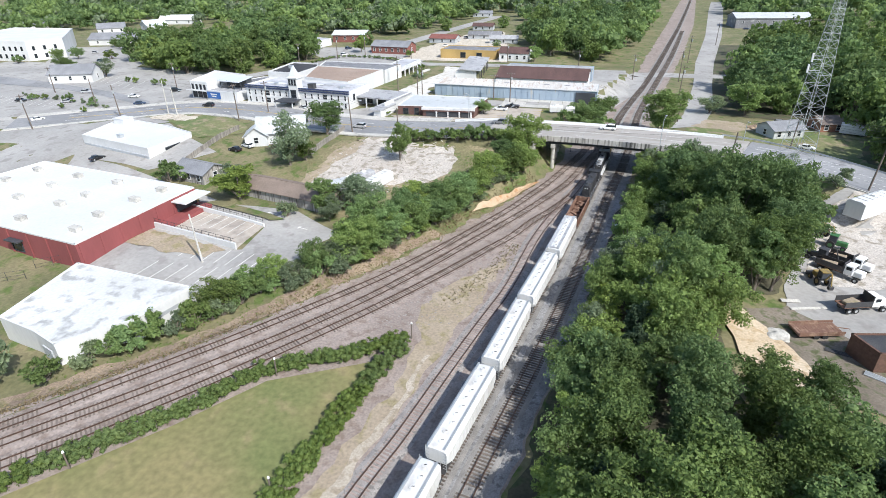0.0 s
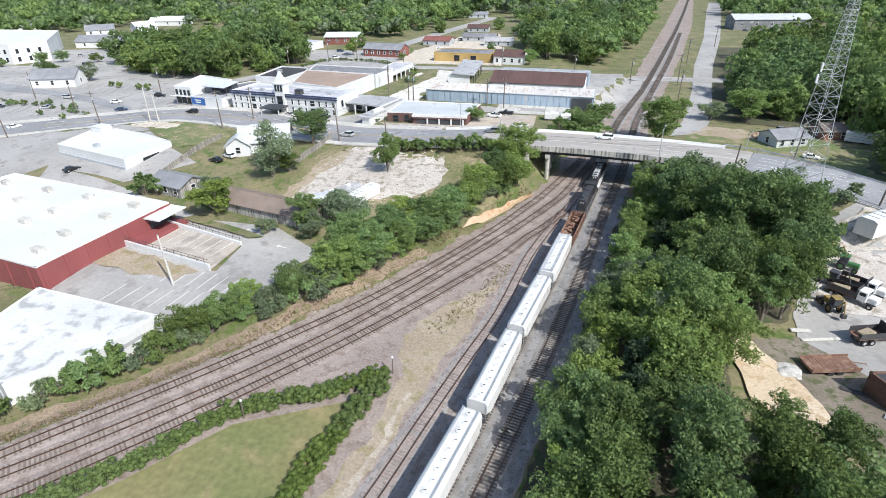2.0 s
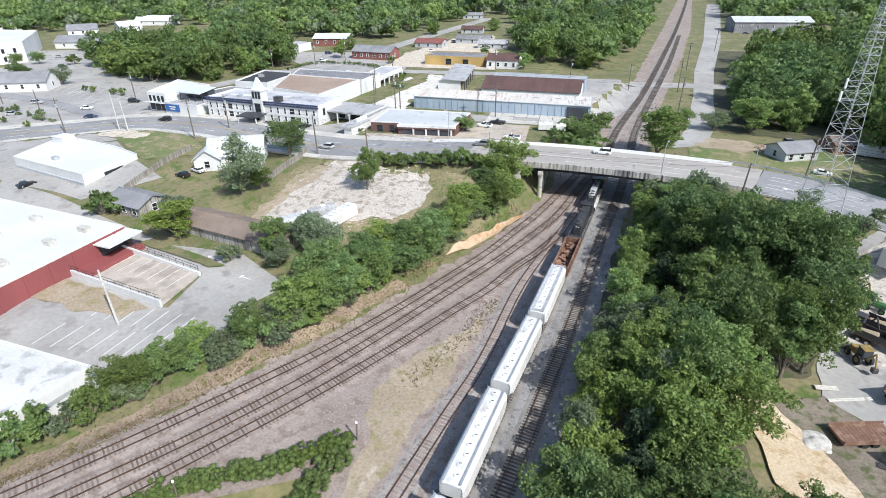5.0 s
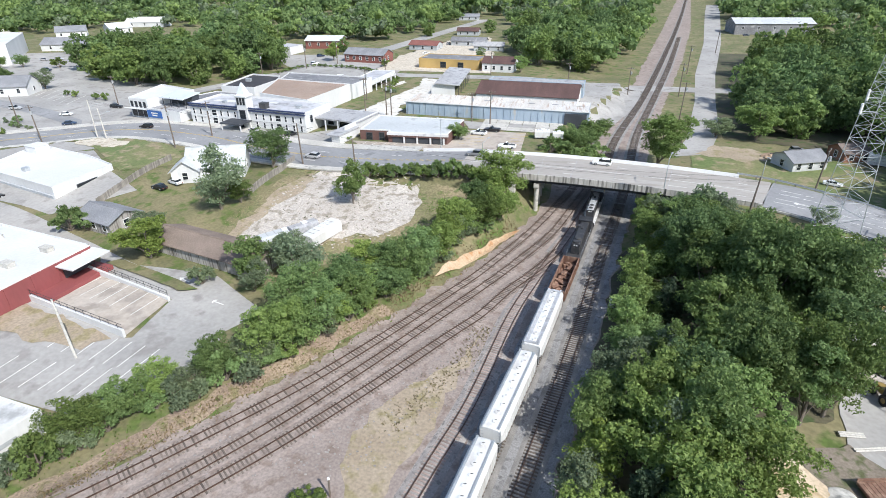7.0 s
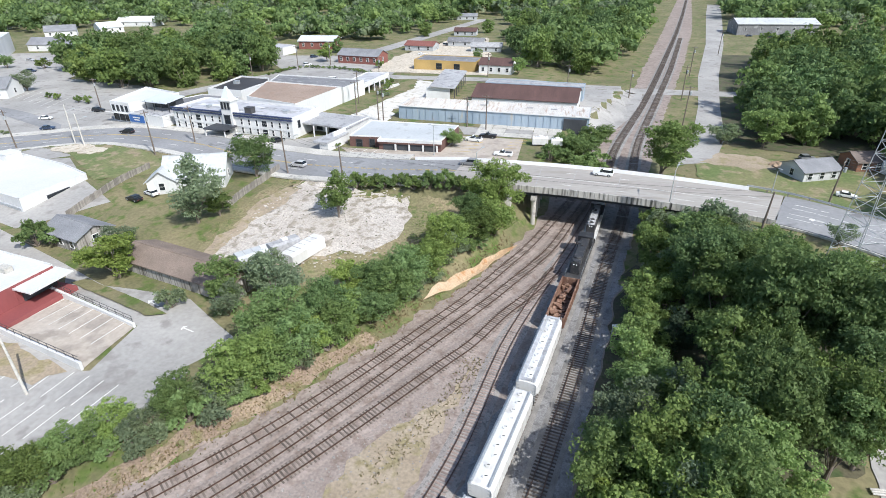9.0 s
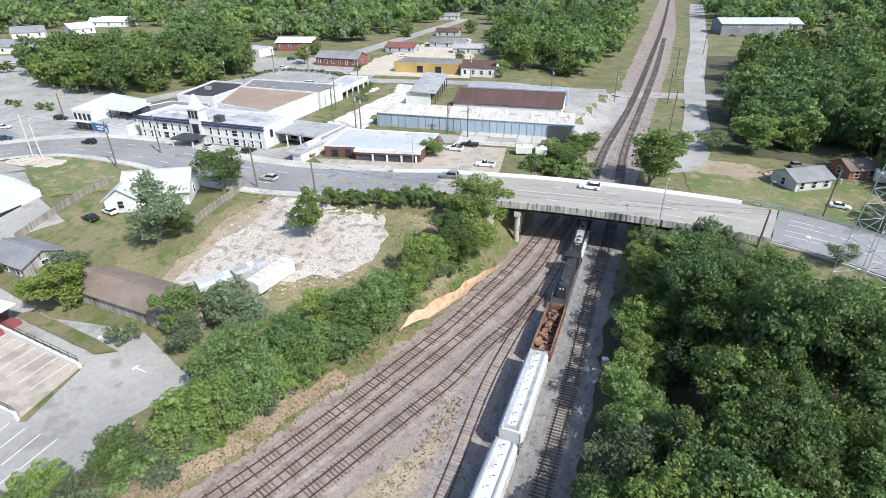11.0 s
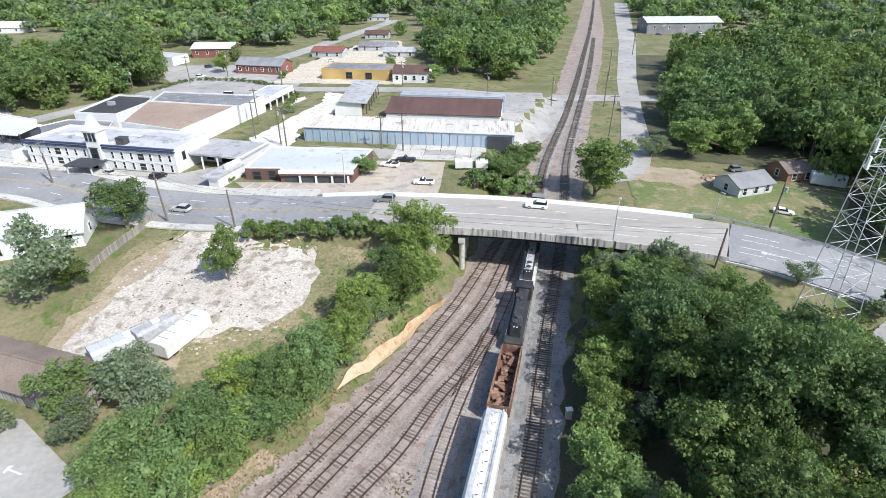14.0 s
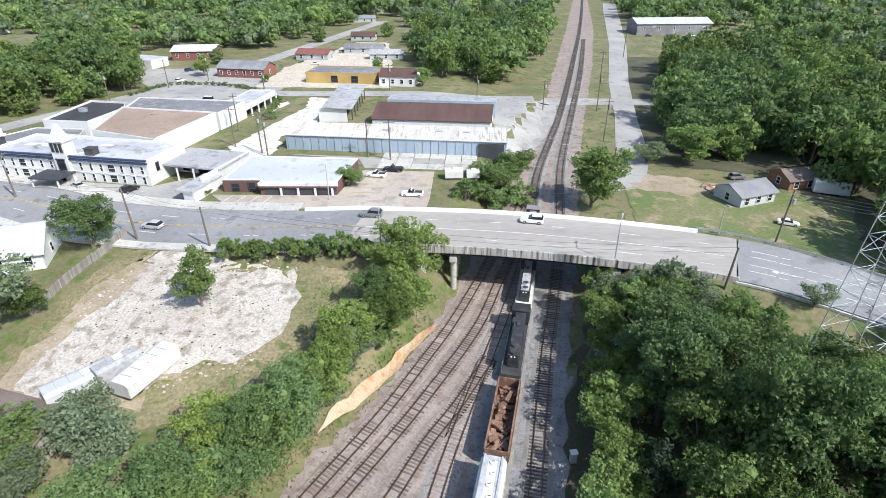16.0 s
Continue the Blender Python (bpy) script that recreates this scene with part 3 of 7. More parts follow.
drape("dark_earth", [(22.6, 61), (28.5, 62.5), (33, 57), (38.5, 49), (33, 43.5), (27.5, 44.5), (27.8, 47.4), (26.8, 52.4), (24.6, 57)], EARTH, 0.16, 2, 0.8, "dark trodden earth between slope and yard", "bare ground")
drape("clay_slope", [(19.4, 61), (22.6, 60.5), (24.6, 57), (26.8, 52.4), (27.4, 48.4), (25.8, 46.6), (22.8, 46.8), (20.8, 50), (20.2, 54)], PALESAND, 0.25, 2, 1.0, "bare pale yellow sandy slope", "bare ground")
drape("house_lawn", [(28, 151), (26, 133), (34, 127), (52, 120), (70, 112), (74, 140), (58, 150), (40, 158), (34, 160)], LAWN2, 0.08, 4, 1.0, "sunlit green lawn with bare earth", "lawn")
drape("bare_earth", [(29, 152), (38, 148), (46, 151), (43, 158), (34, 159)], DIRT, 0.12, 3, 1.5, "bare brown earth under the trees", "bare ground")
# two sheets whose dark colour stands for the shade under the trees
drape("wood_floor", [(-3, 5), (-2.2, 27), (1.2, 46), (5, 67), (9.2, 92), (12, 105), (16, 106), (20, 101), (27, 94), (33, 84), (28, 66), (19, 62), (19, 44), (34, 40), (44, 28), (40, 0), (10, -10)], SHADECLOD, 0.07, 4, 1.2, "leaf-littered ground under the trees, darkened for their shade", "wood floor")
drape("wood_floor_east", [(38, 165), (36, 185), (46, 240), (58, 300), (92, 300), (125, 262), (150, 190), (152, 100), (95, 92), (66, 116), (60, 130), (74, 158)], SHADECLOD, 0.09, 8, 1.5, "ground under the garden trees, darkened for their shade", "wood floor")
drape("lawn", [(-60, 5), (-46, 18), (-36, 29.5), (-30, 37.8), (-21, 42.8), (-17.3, 45), (-19.5, 38), (-21.5, 30), (-24, 18), (-28, -5), (-40, -20)], LAWN, 0.12, 4, 0, "mown lawn, dry in patches, inside the hedge", "lawn")


# ---- railway ----
def track(name, pts, tie_material, label, bed=BALLAST, missing=0.03):
    """Two rails on wooden sleepers in a low ballast bed."""
    c = line(pts, 0.56 * U)
    z = rail_z(c[:, 1])
    p3 = [(x, y, w) for (x, y), w in zip(c, z)]
    solo("ballast_bed", sweep(B(), p3[::4] + [p3[-1]], [(-2.2 * U, 0.01), (-1.5 * U, 0.1), (1.5 * U, 0.1), (2.2 * U, 0.01)], False), bed, "crushed stone ballast under the rails", "ballast", kind="structure")
    th = thing(name, tuple(p3[len(p3) // 2]), label, "railway track", kind="structure")
    for s in (-0.755 * U, 0.755 * U):
        part("rail", sweep(B(), p3[::3] + [p3[-1]], [(s + u * U, w * U) for u, w in ((-0.07, 0.2), (-0.035, 0.215), (-0.037, 0.37), (0.037, 0.37), (0.035, 0.215), (0.07, 0.2))]), RAIL, th)
    me, n, o = None, 0, Vector(th.location)
    rest = B()
    for i in range(1, len(c) - 1):
        x, y = c[i]
        a = math.atan2(c[i + 1][1] - c[i - 1][1], c[i + 1][0] - c[i - 1][0]) + random.uniform(-0.03, 0.03)
        if random.random() < missing:
            continue
        where = Vector((x, y, z[i] + 0.09 + random.uniform(-0.015, 0.015)))
        if 40 < y < 118 and n < 240:
            if me is None:
                me = finish("sleeper", box(B(), (0, 0, 0), (0.24 * U, 2.6 * U, 0.16 * U), bevel=0.012), tie_material)
            ob = new("sleeper", me)
            ob.parent = th
            ob.location, ob.rotation_euler = where - o, (0, 0, a)
            n += 1
        else:
            box(rest, where, (0.24 * U, 2.6 * U, 0.16 * U), a)
    if rest.verts:
        tagged(part("sleepers", rest, tie_material, th), kind="stuff")
    else:
        rest.free()
    return th


TRAIN = [(-23, -40), (-14.2, 0), (-8.5, 30), (-5.9, 43.5), (-3.6, 57), (-1.2, 70), (0.8, 82), (3.1, 96), (6.2, 116), (8.4, 135), (11.5, 160), (20.5, 201), (28.7, 243), (40, 305), (52.5, 375), (70, 480), (96, 643), (125, 820)]
LEFTMAIN = [(-26, -25), (-18.2, 10), (-15, 26.1), (-13.1, 33.5), (-11.1, 43.2), (-8.7, 54), (-6.6, 63.4), (-4.5, 78.9), (-2, 90), (0.3, 98.5), (3.2, 110), (6.3, 124), (8.9, 138)]
CL2 = [(-88, -17), (-68, 4), (-50.8, 23.9), (-44.2, 31.2), (-36.6, 40.3), (-31.5, 46.8), (-25.2, 56), (-19.4, 66.2), (-14.9, 74.9), (-9.6, 85.2), (-6.1, 92.5), (-0.8, 105), (2.4, 117), (6, 131), (10, 150)]
CL3 = [(-84, -18), (-65, 3), (-48.3, 21.8), (-44, 26.5), (-39.4, 32.1), (-35.3, 37.3), (-29.2, 45.6), (-23.7, 53.4), (-18, 62.4), (-11.3, 74), (-8.4, 79), (-5.5, 85.9), (-2.6, 91.5), (0.7, 99.2)]
CL1T = CL1 + [(2.8, 129), (8, 147)]
drape("trackbed", [(-100, -14), (-73, 10), (-56, 26), (-45, 38.5), (-36.3, 50), (-28, 62.6), (-20, 77), (-13.3, 90), (-7, 105), (-3.6, 117), (-2, 130), (4, 158), (14.5, 200), (22.5, 243), (45, 375), (88, 643), (100, 643), (62, 385), (42, 272), (30, 213), (20, 160), (15.5, 128), (13.3, 117), (10.3, 100), (7, 79), (4.4, 64), (1.4, 48), (-2.7, 28), (-8.5, 0), (-17, -40), (-40, -40)], ROADBED, 0.02, 5, 0.8, "brown dusty railway ground with fine gravel", "railway ground")
drape("grey_ballast", [(x - 2.4, y) for x, y in TRAIN[1:10]] + [(x + 2.6, y) for x, y in RIGHT[8:0:-1]], GREYSTONE, 0.035, 4, 0.7, "dark grey crushed stone along the main line", "ballast")
drape("brown_verge", [(-60.5, 22), (-55.6, 26.5), (-44.4, 39), (-35.8, 50.6), (-27.6, 63), (-19.6, 77.4), (-21.2, 78), (-29.6, 63.8), (-38, 51.8), (-47, 40.4), (-58, 28)], BROWNSOIL, 0.09, 2, 1.0, "reddish brown soil and litter beside the siding", "bare ground")
drape("dirt_track", [(-23, 10), (-19.4, 25.3), (-17.4, 33), (-15.6, 41), (-15.8, 48.5), (-17.5, 56), (-13.5, 62), (-9.8, 68), (-9.5, 61), (-11.3, 51.5), (-13.4, 41.5), (-15.3, 32), (-17.3, 22), (-20, 8)], DIRT, 0.05, 3, 1.2, "dry earth track with sparse grass", "dirt track")
drape("pale_ruts", [(-20, 16), (-17.6, 26), (-15.9, 33), (-14.4, 41), (-14.2, 46), (-13.6, 46), (-13.8, 40.6), (-15.2, 32), (-16.9, 24.6), (-19.2, 14)], RUTS, 0.08, 2, 0.9, "pale worn wheel ruts", "dirt track")
drape("weedy_wedge", [(-13, 52), (-9, 66), (-7.6, 75), (-9.2, 70), (-13, 64), (-17, 59)], DIRT, 0.07, 3, 1.3, "dry earth with straw-coloured weeds", "dirt track")
track("railway_track", RIGHT, TIE, "dark railway track beside the trees", DARKBALLAST)
track("railway_track", TRAIN, TIE, "railway track that carries the train", DARKBALLAST)
track("railway_track", LEFTMAIN, PALETIE, "railway track with pale reddish sleepers")
track("railway_track", CL1T, SIDETIE, "curved siding beside the cut bank", ROADBED, 0.3)
track("railway_track", CL2, SIDETIE, "curved middle siding between two others", ROADBED, 0.22)
track("railway_track", CL3, SIDETIE, "curved siding that joins the main track", ROADBED, 0.15)


# ---- bridge ----
def bridge():
    th = thing("road_bridge", (7, 117.5, 6), "pale concrete road bridge on steel girders over the railway", "bridge")
    pts = [(x, y) for x, y in ROAD if -19.5 <= x <= 33]
    dk = [(x, y, road_z(x)) for x, y in pts]
    part("deck", sweep(B(), dk, [(-HALF, 0), (-HALF, -0.42), (HALF, -0.42), (HALF, 0)]), BRIDGE, th, "pale worn concrete deck")
    for off in (-5.2, -2.6, 0, 2.6, 5.2):
        part("girder", sweep(B(), [(x, y, z - 0.42) for x, y, z in dk if -8 < x < 21], [(off - 0.22, 0), (off - 0.22, -0.06), (off - 0.03, -0.09), (off - 0.03, -0.78), (off - 0.22, -0.82), (off - 0.22, -0.9), (off + 0.22, -0.9), (off + 0.22, -0.82), (off + 0.03, -0.78), (off + 0.03, -0.09), (off + 0.22, -0.06), (off + 0.22, 0)]), DARKSTEEL, th, "dark steel girder")
    far = sweep(B(), [(x, y, road_z(x)) for x, y in ROAD if -31 <= x <= 29], [(-HALF - 0.28, -0.4), (-HALF - 0.22, 0.55), (-HALF + 0.02, 0.55), (-HALF + 0.18, 0.0), (-HALF + 0.18, -0.4)])
    part("parapet", far, WHITEWALL, th, "solid white concrete parapet")
    part("kerb", sweep(B(), dk, [(HALF - 0.5, 0.003), (HALF - 0.5, 0.2), (HALF, 0.2), (HALF, 0.003)]), CONC, th)
    part("edge_beam", sweep(B(), dk, [(HALF + 0.003, -0.6), (HALF + 0.003, 0.5), (HALF + 0.22, 0.5), (HALF + 0.22, -0.6)]), EDGECONC, th, "stained concrete edge beam")
    for (x, y), (x1, y1) in list(zip(pts, pts[1:])):
        d = math.dist((x, y), (x1, y1))
        ux, uy = (x1 - x) / d, (y1 - y) / d
        ex, ey, z = x + uy * (HALF + 0.25), y - ux * (HALF + 0.25), road_z(x)
        part("edge_rib", box(B(), (ex, ey, z - 0.02), (0.16, 0.08, 1.0), math.atan2(uy, ux), 0.01), EDGECONC, th)
    for off in (-2.9, 2.9):
        for x0 in np.arange(-18, 31, 9):
            part("lane_dash", dash_bm(off, x0, x0 + 3.2, 30, 0.01), PAINT, th)
    part("centre_line", dash_bm(0, -19, 32, 90, 0.01), PAINT, th)
    for cx in (-4.2, 17.6):
        i = int(np.argmin(np.abs(ROAD[:, 0] - cx)))
        (x, y), (x1, y1) = ROAD[i], ROAD[i + 1]
        d = math.dist((x, y), (x1, y1))
        ux, uy = (x1 - x) / d, (y1 - y) / d
        a = math.atan2(uy, ux)
        top = road_z(x) - 1.34
        part("pier_cap", box(B(), (x, y, top - 0.45), (1.0, 2 * HALF - 0.3, 0.88), a, 0.05), CONC, th)
        for off in (-5.0, -1.7, 1.7, 5.0):
            px, py = x + uy * off, y - ux * off
            part("pier_column", cyl(B(), (px, py, zat(px, py) - 0.6), (px, py, top - 0.88), 0.42, seg=16), CONC, th, "round white concrete column")
    for cx in (-8.4, 21.5):
        i = int(np.argmin(np.abs(ROAD[:, 0] - cx)))
        (x, y), (x1, y1) = ROAD[i], ROAD[i + 1]
        a = math.atan2(y1 - y, x1 - x)
        part("abutment", box(B(), (x, y, road_z(x) - 2.9), (1.2, 2 * HALF + 0.6, 4.9), a, 0.04), CONC, th)
    for cx in (-18.4, -12.5, -4.2, 2.5, 10, 17.6, 24, 32.1):
        i = int(np.argmin(np.abs(ROAD[:, 0] - cx)))
        (x, y), (x1, y1) = ROAD[i], ROAD[i + 1]
        part("deck_joint", box(B(), (x, y, road_z(x) + 0.008), (0.06, 2 * HALF - 1.2, 0.012), math.atan2(y1 - y, x1 - x)), GREYROOF, th)
    return th


def dash_bm(offset, a, b, length=3.0, gap=6.0):
    bm, s = B(), 0.0
    pts = [(x, y) for x, y in ROAD if a <= x <= b]
    for (x0, y0), (x1, y1) in zip(pts, pts[1:]):
        d = math.dist((x0, y0), (x1, y1))
        if s % (length + gap) < length:
            ux, uy = (x1 - x0) / d, (y1 - y0) / d
            box(bm, ((x0 + x1) / 2 + uy * offset, (y0 + y1) / 2 - ux * offset, road_z((x0 + x1) / 2) + 0.01), (d * 1.02, 0.12, 0.012), math.atan2(uy, ux))
        s += d
    return bm


bridge()


# ---- buildings ----
def window(th, p, q, u, zc, w, h, label="", frame_material=None, hood=False, out=0.0):
    """A window on the wall from p to q: u metres along it, centre height zc."""
    d = math.dist(p, q)
    ux, uy = (q[0] - p[0]) / d, (q[1] - p[1]) / d
    nx, ny = uy, -ux
    a = math.atan2(uy, ux)
    x, y = p[0] + ux * u, p[1] + uy * u
    bm = B()
    rows = [[bm.verts.new((x + ux * i * hw + nx * d0, y + uy * i * hw + ny * d0, zc + k * hh)) for i, k in ((-1, -1), (1, -1), (1, 1), (-1, 1))]
            for d0, hw, hh in ((-0.03, w / 2 - 0.05, h / 2), (0.11, w / 2 - 0.05, h / 2), (0.11, w / 2 + 0.05, h / 2 + 0.1), (-0.03, w / 2 + 0.05, h / 2 + 0.1))]
    for j in range(4):
        for i in range(4):
            bm.faces.new((rows[j][i], rows[j][(i + 1) % 4], rows[(j + 1) % 4][(i + 1) % 4], rows[(j + 1) % 4][i]))
    bmesh.ops.recalc_face_normals(bm, faces=bm.faces)
    win = part("window", bm, frame_material or DARKTRIM, th, label)
    part("mullion", box(B(), (x + nx * 0.04, y + ny * 0.04, zc), (w - 0.1, 0.08, 0.06), a), frame_material or DARKTRIM, win)
    if hood:
        part("hood", box(B(), (x + nx * 0.08, y + ny * 0.08, zc + h / 2 + 0.19), (w + 0.35, 0.22, 0.16), a), frame_material or DARKTRIM, win)
    part("pane", box(B(), (x + nx * 0.02, y + ny * 0.02, zc), (w - 0.1, 0.06, h), a), GLASS, win)
    return win


def block(name, pts, z1, wall, roof, label, category="building", parapet=0.35, z0=None, coping=None, lip=0.22):
    """A flat-roofed building over the outline pts (anticlockwise), with a parapet."""
    cx, cy = sum(p[0] for p in pts) / len(pts), sum(p[1] for p in pts) / len(pts)
    base = min(zat(*p) for p in pts) if z0 is None else z0
    th = thing(name, (cx, cy, base), label, category)
    part("wall", prism(B(), pts, base - 0.6, z1), wall, th)
    k = len(pts)
    bm = B()
    for i in range(k):
        p, q = pts[i], pts[(i + 1) % k]
        d = math.dist(p, q)
        nx, ny = (q[1] - p[1]) / d, -(q[0] - p[0]) / d
        box(bm, ((p[0] + q[0]) / 2 - nx * lip * 0.35, (p[1] + q[1]) / 2 - ny * lip * 0.35, z1 + parapet / 2), (d + lip * 0.3, lip, parapet), math.atan2(q[1] - p[1], q[0] - p[0]))
    part("parapet", bm, coping or wall, th)
    inner = [(cx + (x - cx) * 0.995, cy + (y - cy) * 0.995) for x, y in pts]
    part("roof", prism(B(), inner, z1 + 0.004, z1 + 0.06), roof, th)
    return th


def roof_box(th, x, y, z, size, a=0.0, material=None, name="roof_unit"):
    """A rooftop unit: casing, lid and fan ring."""
    bm = box(B(), (x, y, z + size[2] / 2), size, a, 0.04)
    u = part(name, bm, material or STEEL, th)
    part("lid", box(B(), (x, y, z + size[2] + 0.05), (size[0] * 1.08, size[1] * 1.08, 0.1), a, 0.02), material or STEEL, u)
    return u


def gable(name, c, size, a, wall_h, roof_h, wall, roof, label, category="house", windows=3, eave=0.4, z0=None, thing_only=None):
    """A house with a pitched roof; a: degrees of its long side."""
    cx, cy = c
    base = zat(cx, cy) if z0 is None else z0
    th = thing_only or thing(name, (cx, cy, base), label, category)
    w, d = size
    r = radians(a)
    ux, uy = math.cos(r), math.sin(r)

    def P(u, v):
        return (cx + ux * u - uy * v, cy + uy * u + ux * v)
    cor = [P(-w / 2, -d / 2), P(w / 2, -d / 2), P(w / 2, d / 2), P(-w / 2, d / 2)]
    bm = prism(B(), cor, base - 0.5, base + wall_h)
    for s in (-1, 1):
        a3 = [bm.verts.new((*P(s * w / 2, v), base + wall_h + z)) for v, z in ((-d / 2, 0), (d / 2, 0), (0, roof_h))]
        bm.faces.new(a3)
    part("wall", bm, wall, th)
    slope = roof_h / (d / 2)
    for s in (-1, 1):
        bm = B()
        vs = []
        for dz in (0.02, 0.16):
            for u, v, z in ((-w / 2 - eave, s * (d / 2 + eave), -eave * slope), (w / 2 + eave, s * (d / 2 + eave), -eave * slope), (w / 2 + eave, 0, roof_h), (-w / 2 - eave, 0, roof_h)):
                vs.append(bm.verts.new((*P(u, v), base + wall_h + z + dz)))
        for f in ((0, 1, 2, 3), (4, 5, 6, 7), (0, 1, 5, 4), (1, 2, 6, 5), (2, 3, 7, 6), (3, 0, 4, 7)):
            bm.faces.new([vs[i] for i in f])
        bmesh.ops.recalc_face_normals(bm, faces=bm.faces)
        part("roof", bm, roof, th)
    part("ridge", box(B(), (cx, cy, base + wall_h + roof_h + 0.14), (w + 2 * eave, 0.3, 0.08), r), roof, th)
    for i in range(windows):
        window(th, cor[0], cor[1], w * (i + 0.5) / windows, base + wall_h * 0.55, 1.0, 1.3, frame_material=WHITEWALL)
    if windows:
        window(th, cor[1], cor[2], d * 0.5, base + wall_h * 0.55, 1.0, 1.3, frame_material=WHITEWALL)
        window(th, cor[3], cor[0], d * 0.5, base + wall_h * 0.55, 1.0, 1.3, frame_material=WHITEWALL)
    return th


def hotel():
    a, b = (-96.5, 144.8), (-62, 140.4)
    c, d = (-60.3, 151.5), (-94.5, 156)
    th = block("hotel", [a, b, c, d], 8.5, WHITEWALL, HOTELROOF, "two-storey white hotel with arched dark windows and a cupola", "hotel", 0.5, 3.6)
    L = math.dist(a, b)
    ux, uy = (b[0] - a[0]) / L, (b[1] - a[1]) / L
    nx, ny = uy, -ux
    ang = math.atan2(uy, ux)

    def W(u, v):
        return (a[0] + ux * u + nx * v, a[1] + uy * u + ny * v)
    for i in range(16):
        u = 1.2 + i * (L - 2.4) / 15
        if 7 <= i <= 8:
            continue
        wide = 1.5 if i in (3, 12) else 0.62
        window(th, a, b, u, 7.0, wide, 1.35, frame_material=WHITEWALL, hood=True)
        window(th, a, b, u, 4.95, wide, 1.35, frame_material=WHITEWALL, hood=True)
    for z in (8.35, 8.95):
        part("cornice", box(B(), (*W(L / 2, 0.2), z), (L + 0.4, 0.5, 0.28), ang, 0.03), NAVYTRIM, th, "navy blue cornice")
    for i in range(24):
        part("bracket", box(B(), (*W(0.8 + i * (L - 1.6) / 23, 0.22), 8.1), (0.16, 0.3, 0.3), ang), WHITEWALL, th)
    for z in (5.95,):
        part("band", box(B(), (*W(L / 2, 0.05), z), (L, 0.14, 0.16), ang), WHITEWALL, th)
    # cupola on the entrance tower
    cx, cy = W(17.2, -0.6)
    tower = part("tower", box(B(), (cx, cy, 7.6), (3.0, 2.6, 8.2), ang, 0.03), WHITEWALL, th, "square white entrance tower")
    part("tower_cornice", box(B(), (cx, cy, 11.75), (3.5, 3.1, 0.3), ang, 0.04), WHITEWALL, tower)
    bm = cyl(B(), (cx, cy, 11.9), (cx, cy, 12.3), 2.3, 1.5, 4)
    cyl(bm, (cx, cy, 12.3), (cx, cy, 14.9), 1.5, 0.25, 4)
    bmesh.ops.rotate(bm, verts=bm.verts, cent=(cx, cy, 0), matrix=Matrix.Rotation(ang + math.pi / 4, 3, "Z"))
    part("spire", bm, METALROOF, tower, "pale flared metal spire")
    p, q = W(15.7, 0.72), W(18.7, 0.72)
    for u in (0.6, 1.5, 2.4):
        window(th, p, q, u, 10.6, 0.5, 1.5)
    window(th, p, q, 1.5, 7.3, 1.6, 1.9, hood=True)
    # porch
    porch = part("porch_roof", box(B(), (*W(16.2, 2.6), 5.9), (6.2, 4.6, 0.35), ang, 0.05), DARKTRIM, th, "dark flat porch roof")
    for u in (13.4, 19.0):
        for v in (0.8, 4.6):
            part("porch_post", box(B(), (*W(u, v), 4.8), (0.22, 0.22, 1.9), ang), WHITEWALL, porch)
    window(th, W(15.2, 0.72), W(17.2, 0.72), 1.0, 4.9, 1.6, 2.3)
    e0, e1 = b, c
    window(th, e0, e1, 2.6, 7.0, 0.8, 1.5)
    rng = random.Random(6)
    for i in range(14):
        w = (rng.uniform(1.5, 5), rng.uniform(0.8, 2.2))
        part("roof_patch", box(B(), (*W(rng.uniform(3, 32), -rng.uniform(2, 9)), 8.57 + i * 0.004), (*w, 0.012), ang), rng.choice((GREYROOF, HOTELROOF, WHITEROOF)), th, "grey patch on the roof")
    roof_box(th, *W(21.5, -2.5), 8.56, (1.9, 1.6, 1.3), ang, DARKSTEEL)
    roof_box(th, *W(30, -5), 8.56, (1.2, 1.2, 0.6), ang)
    roof_box(th, *W(8, -4), 8.56, (1.0, 1.0, 0.5), ang)
    return th


hotel()


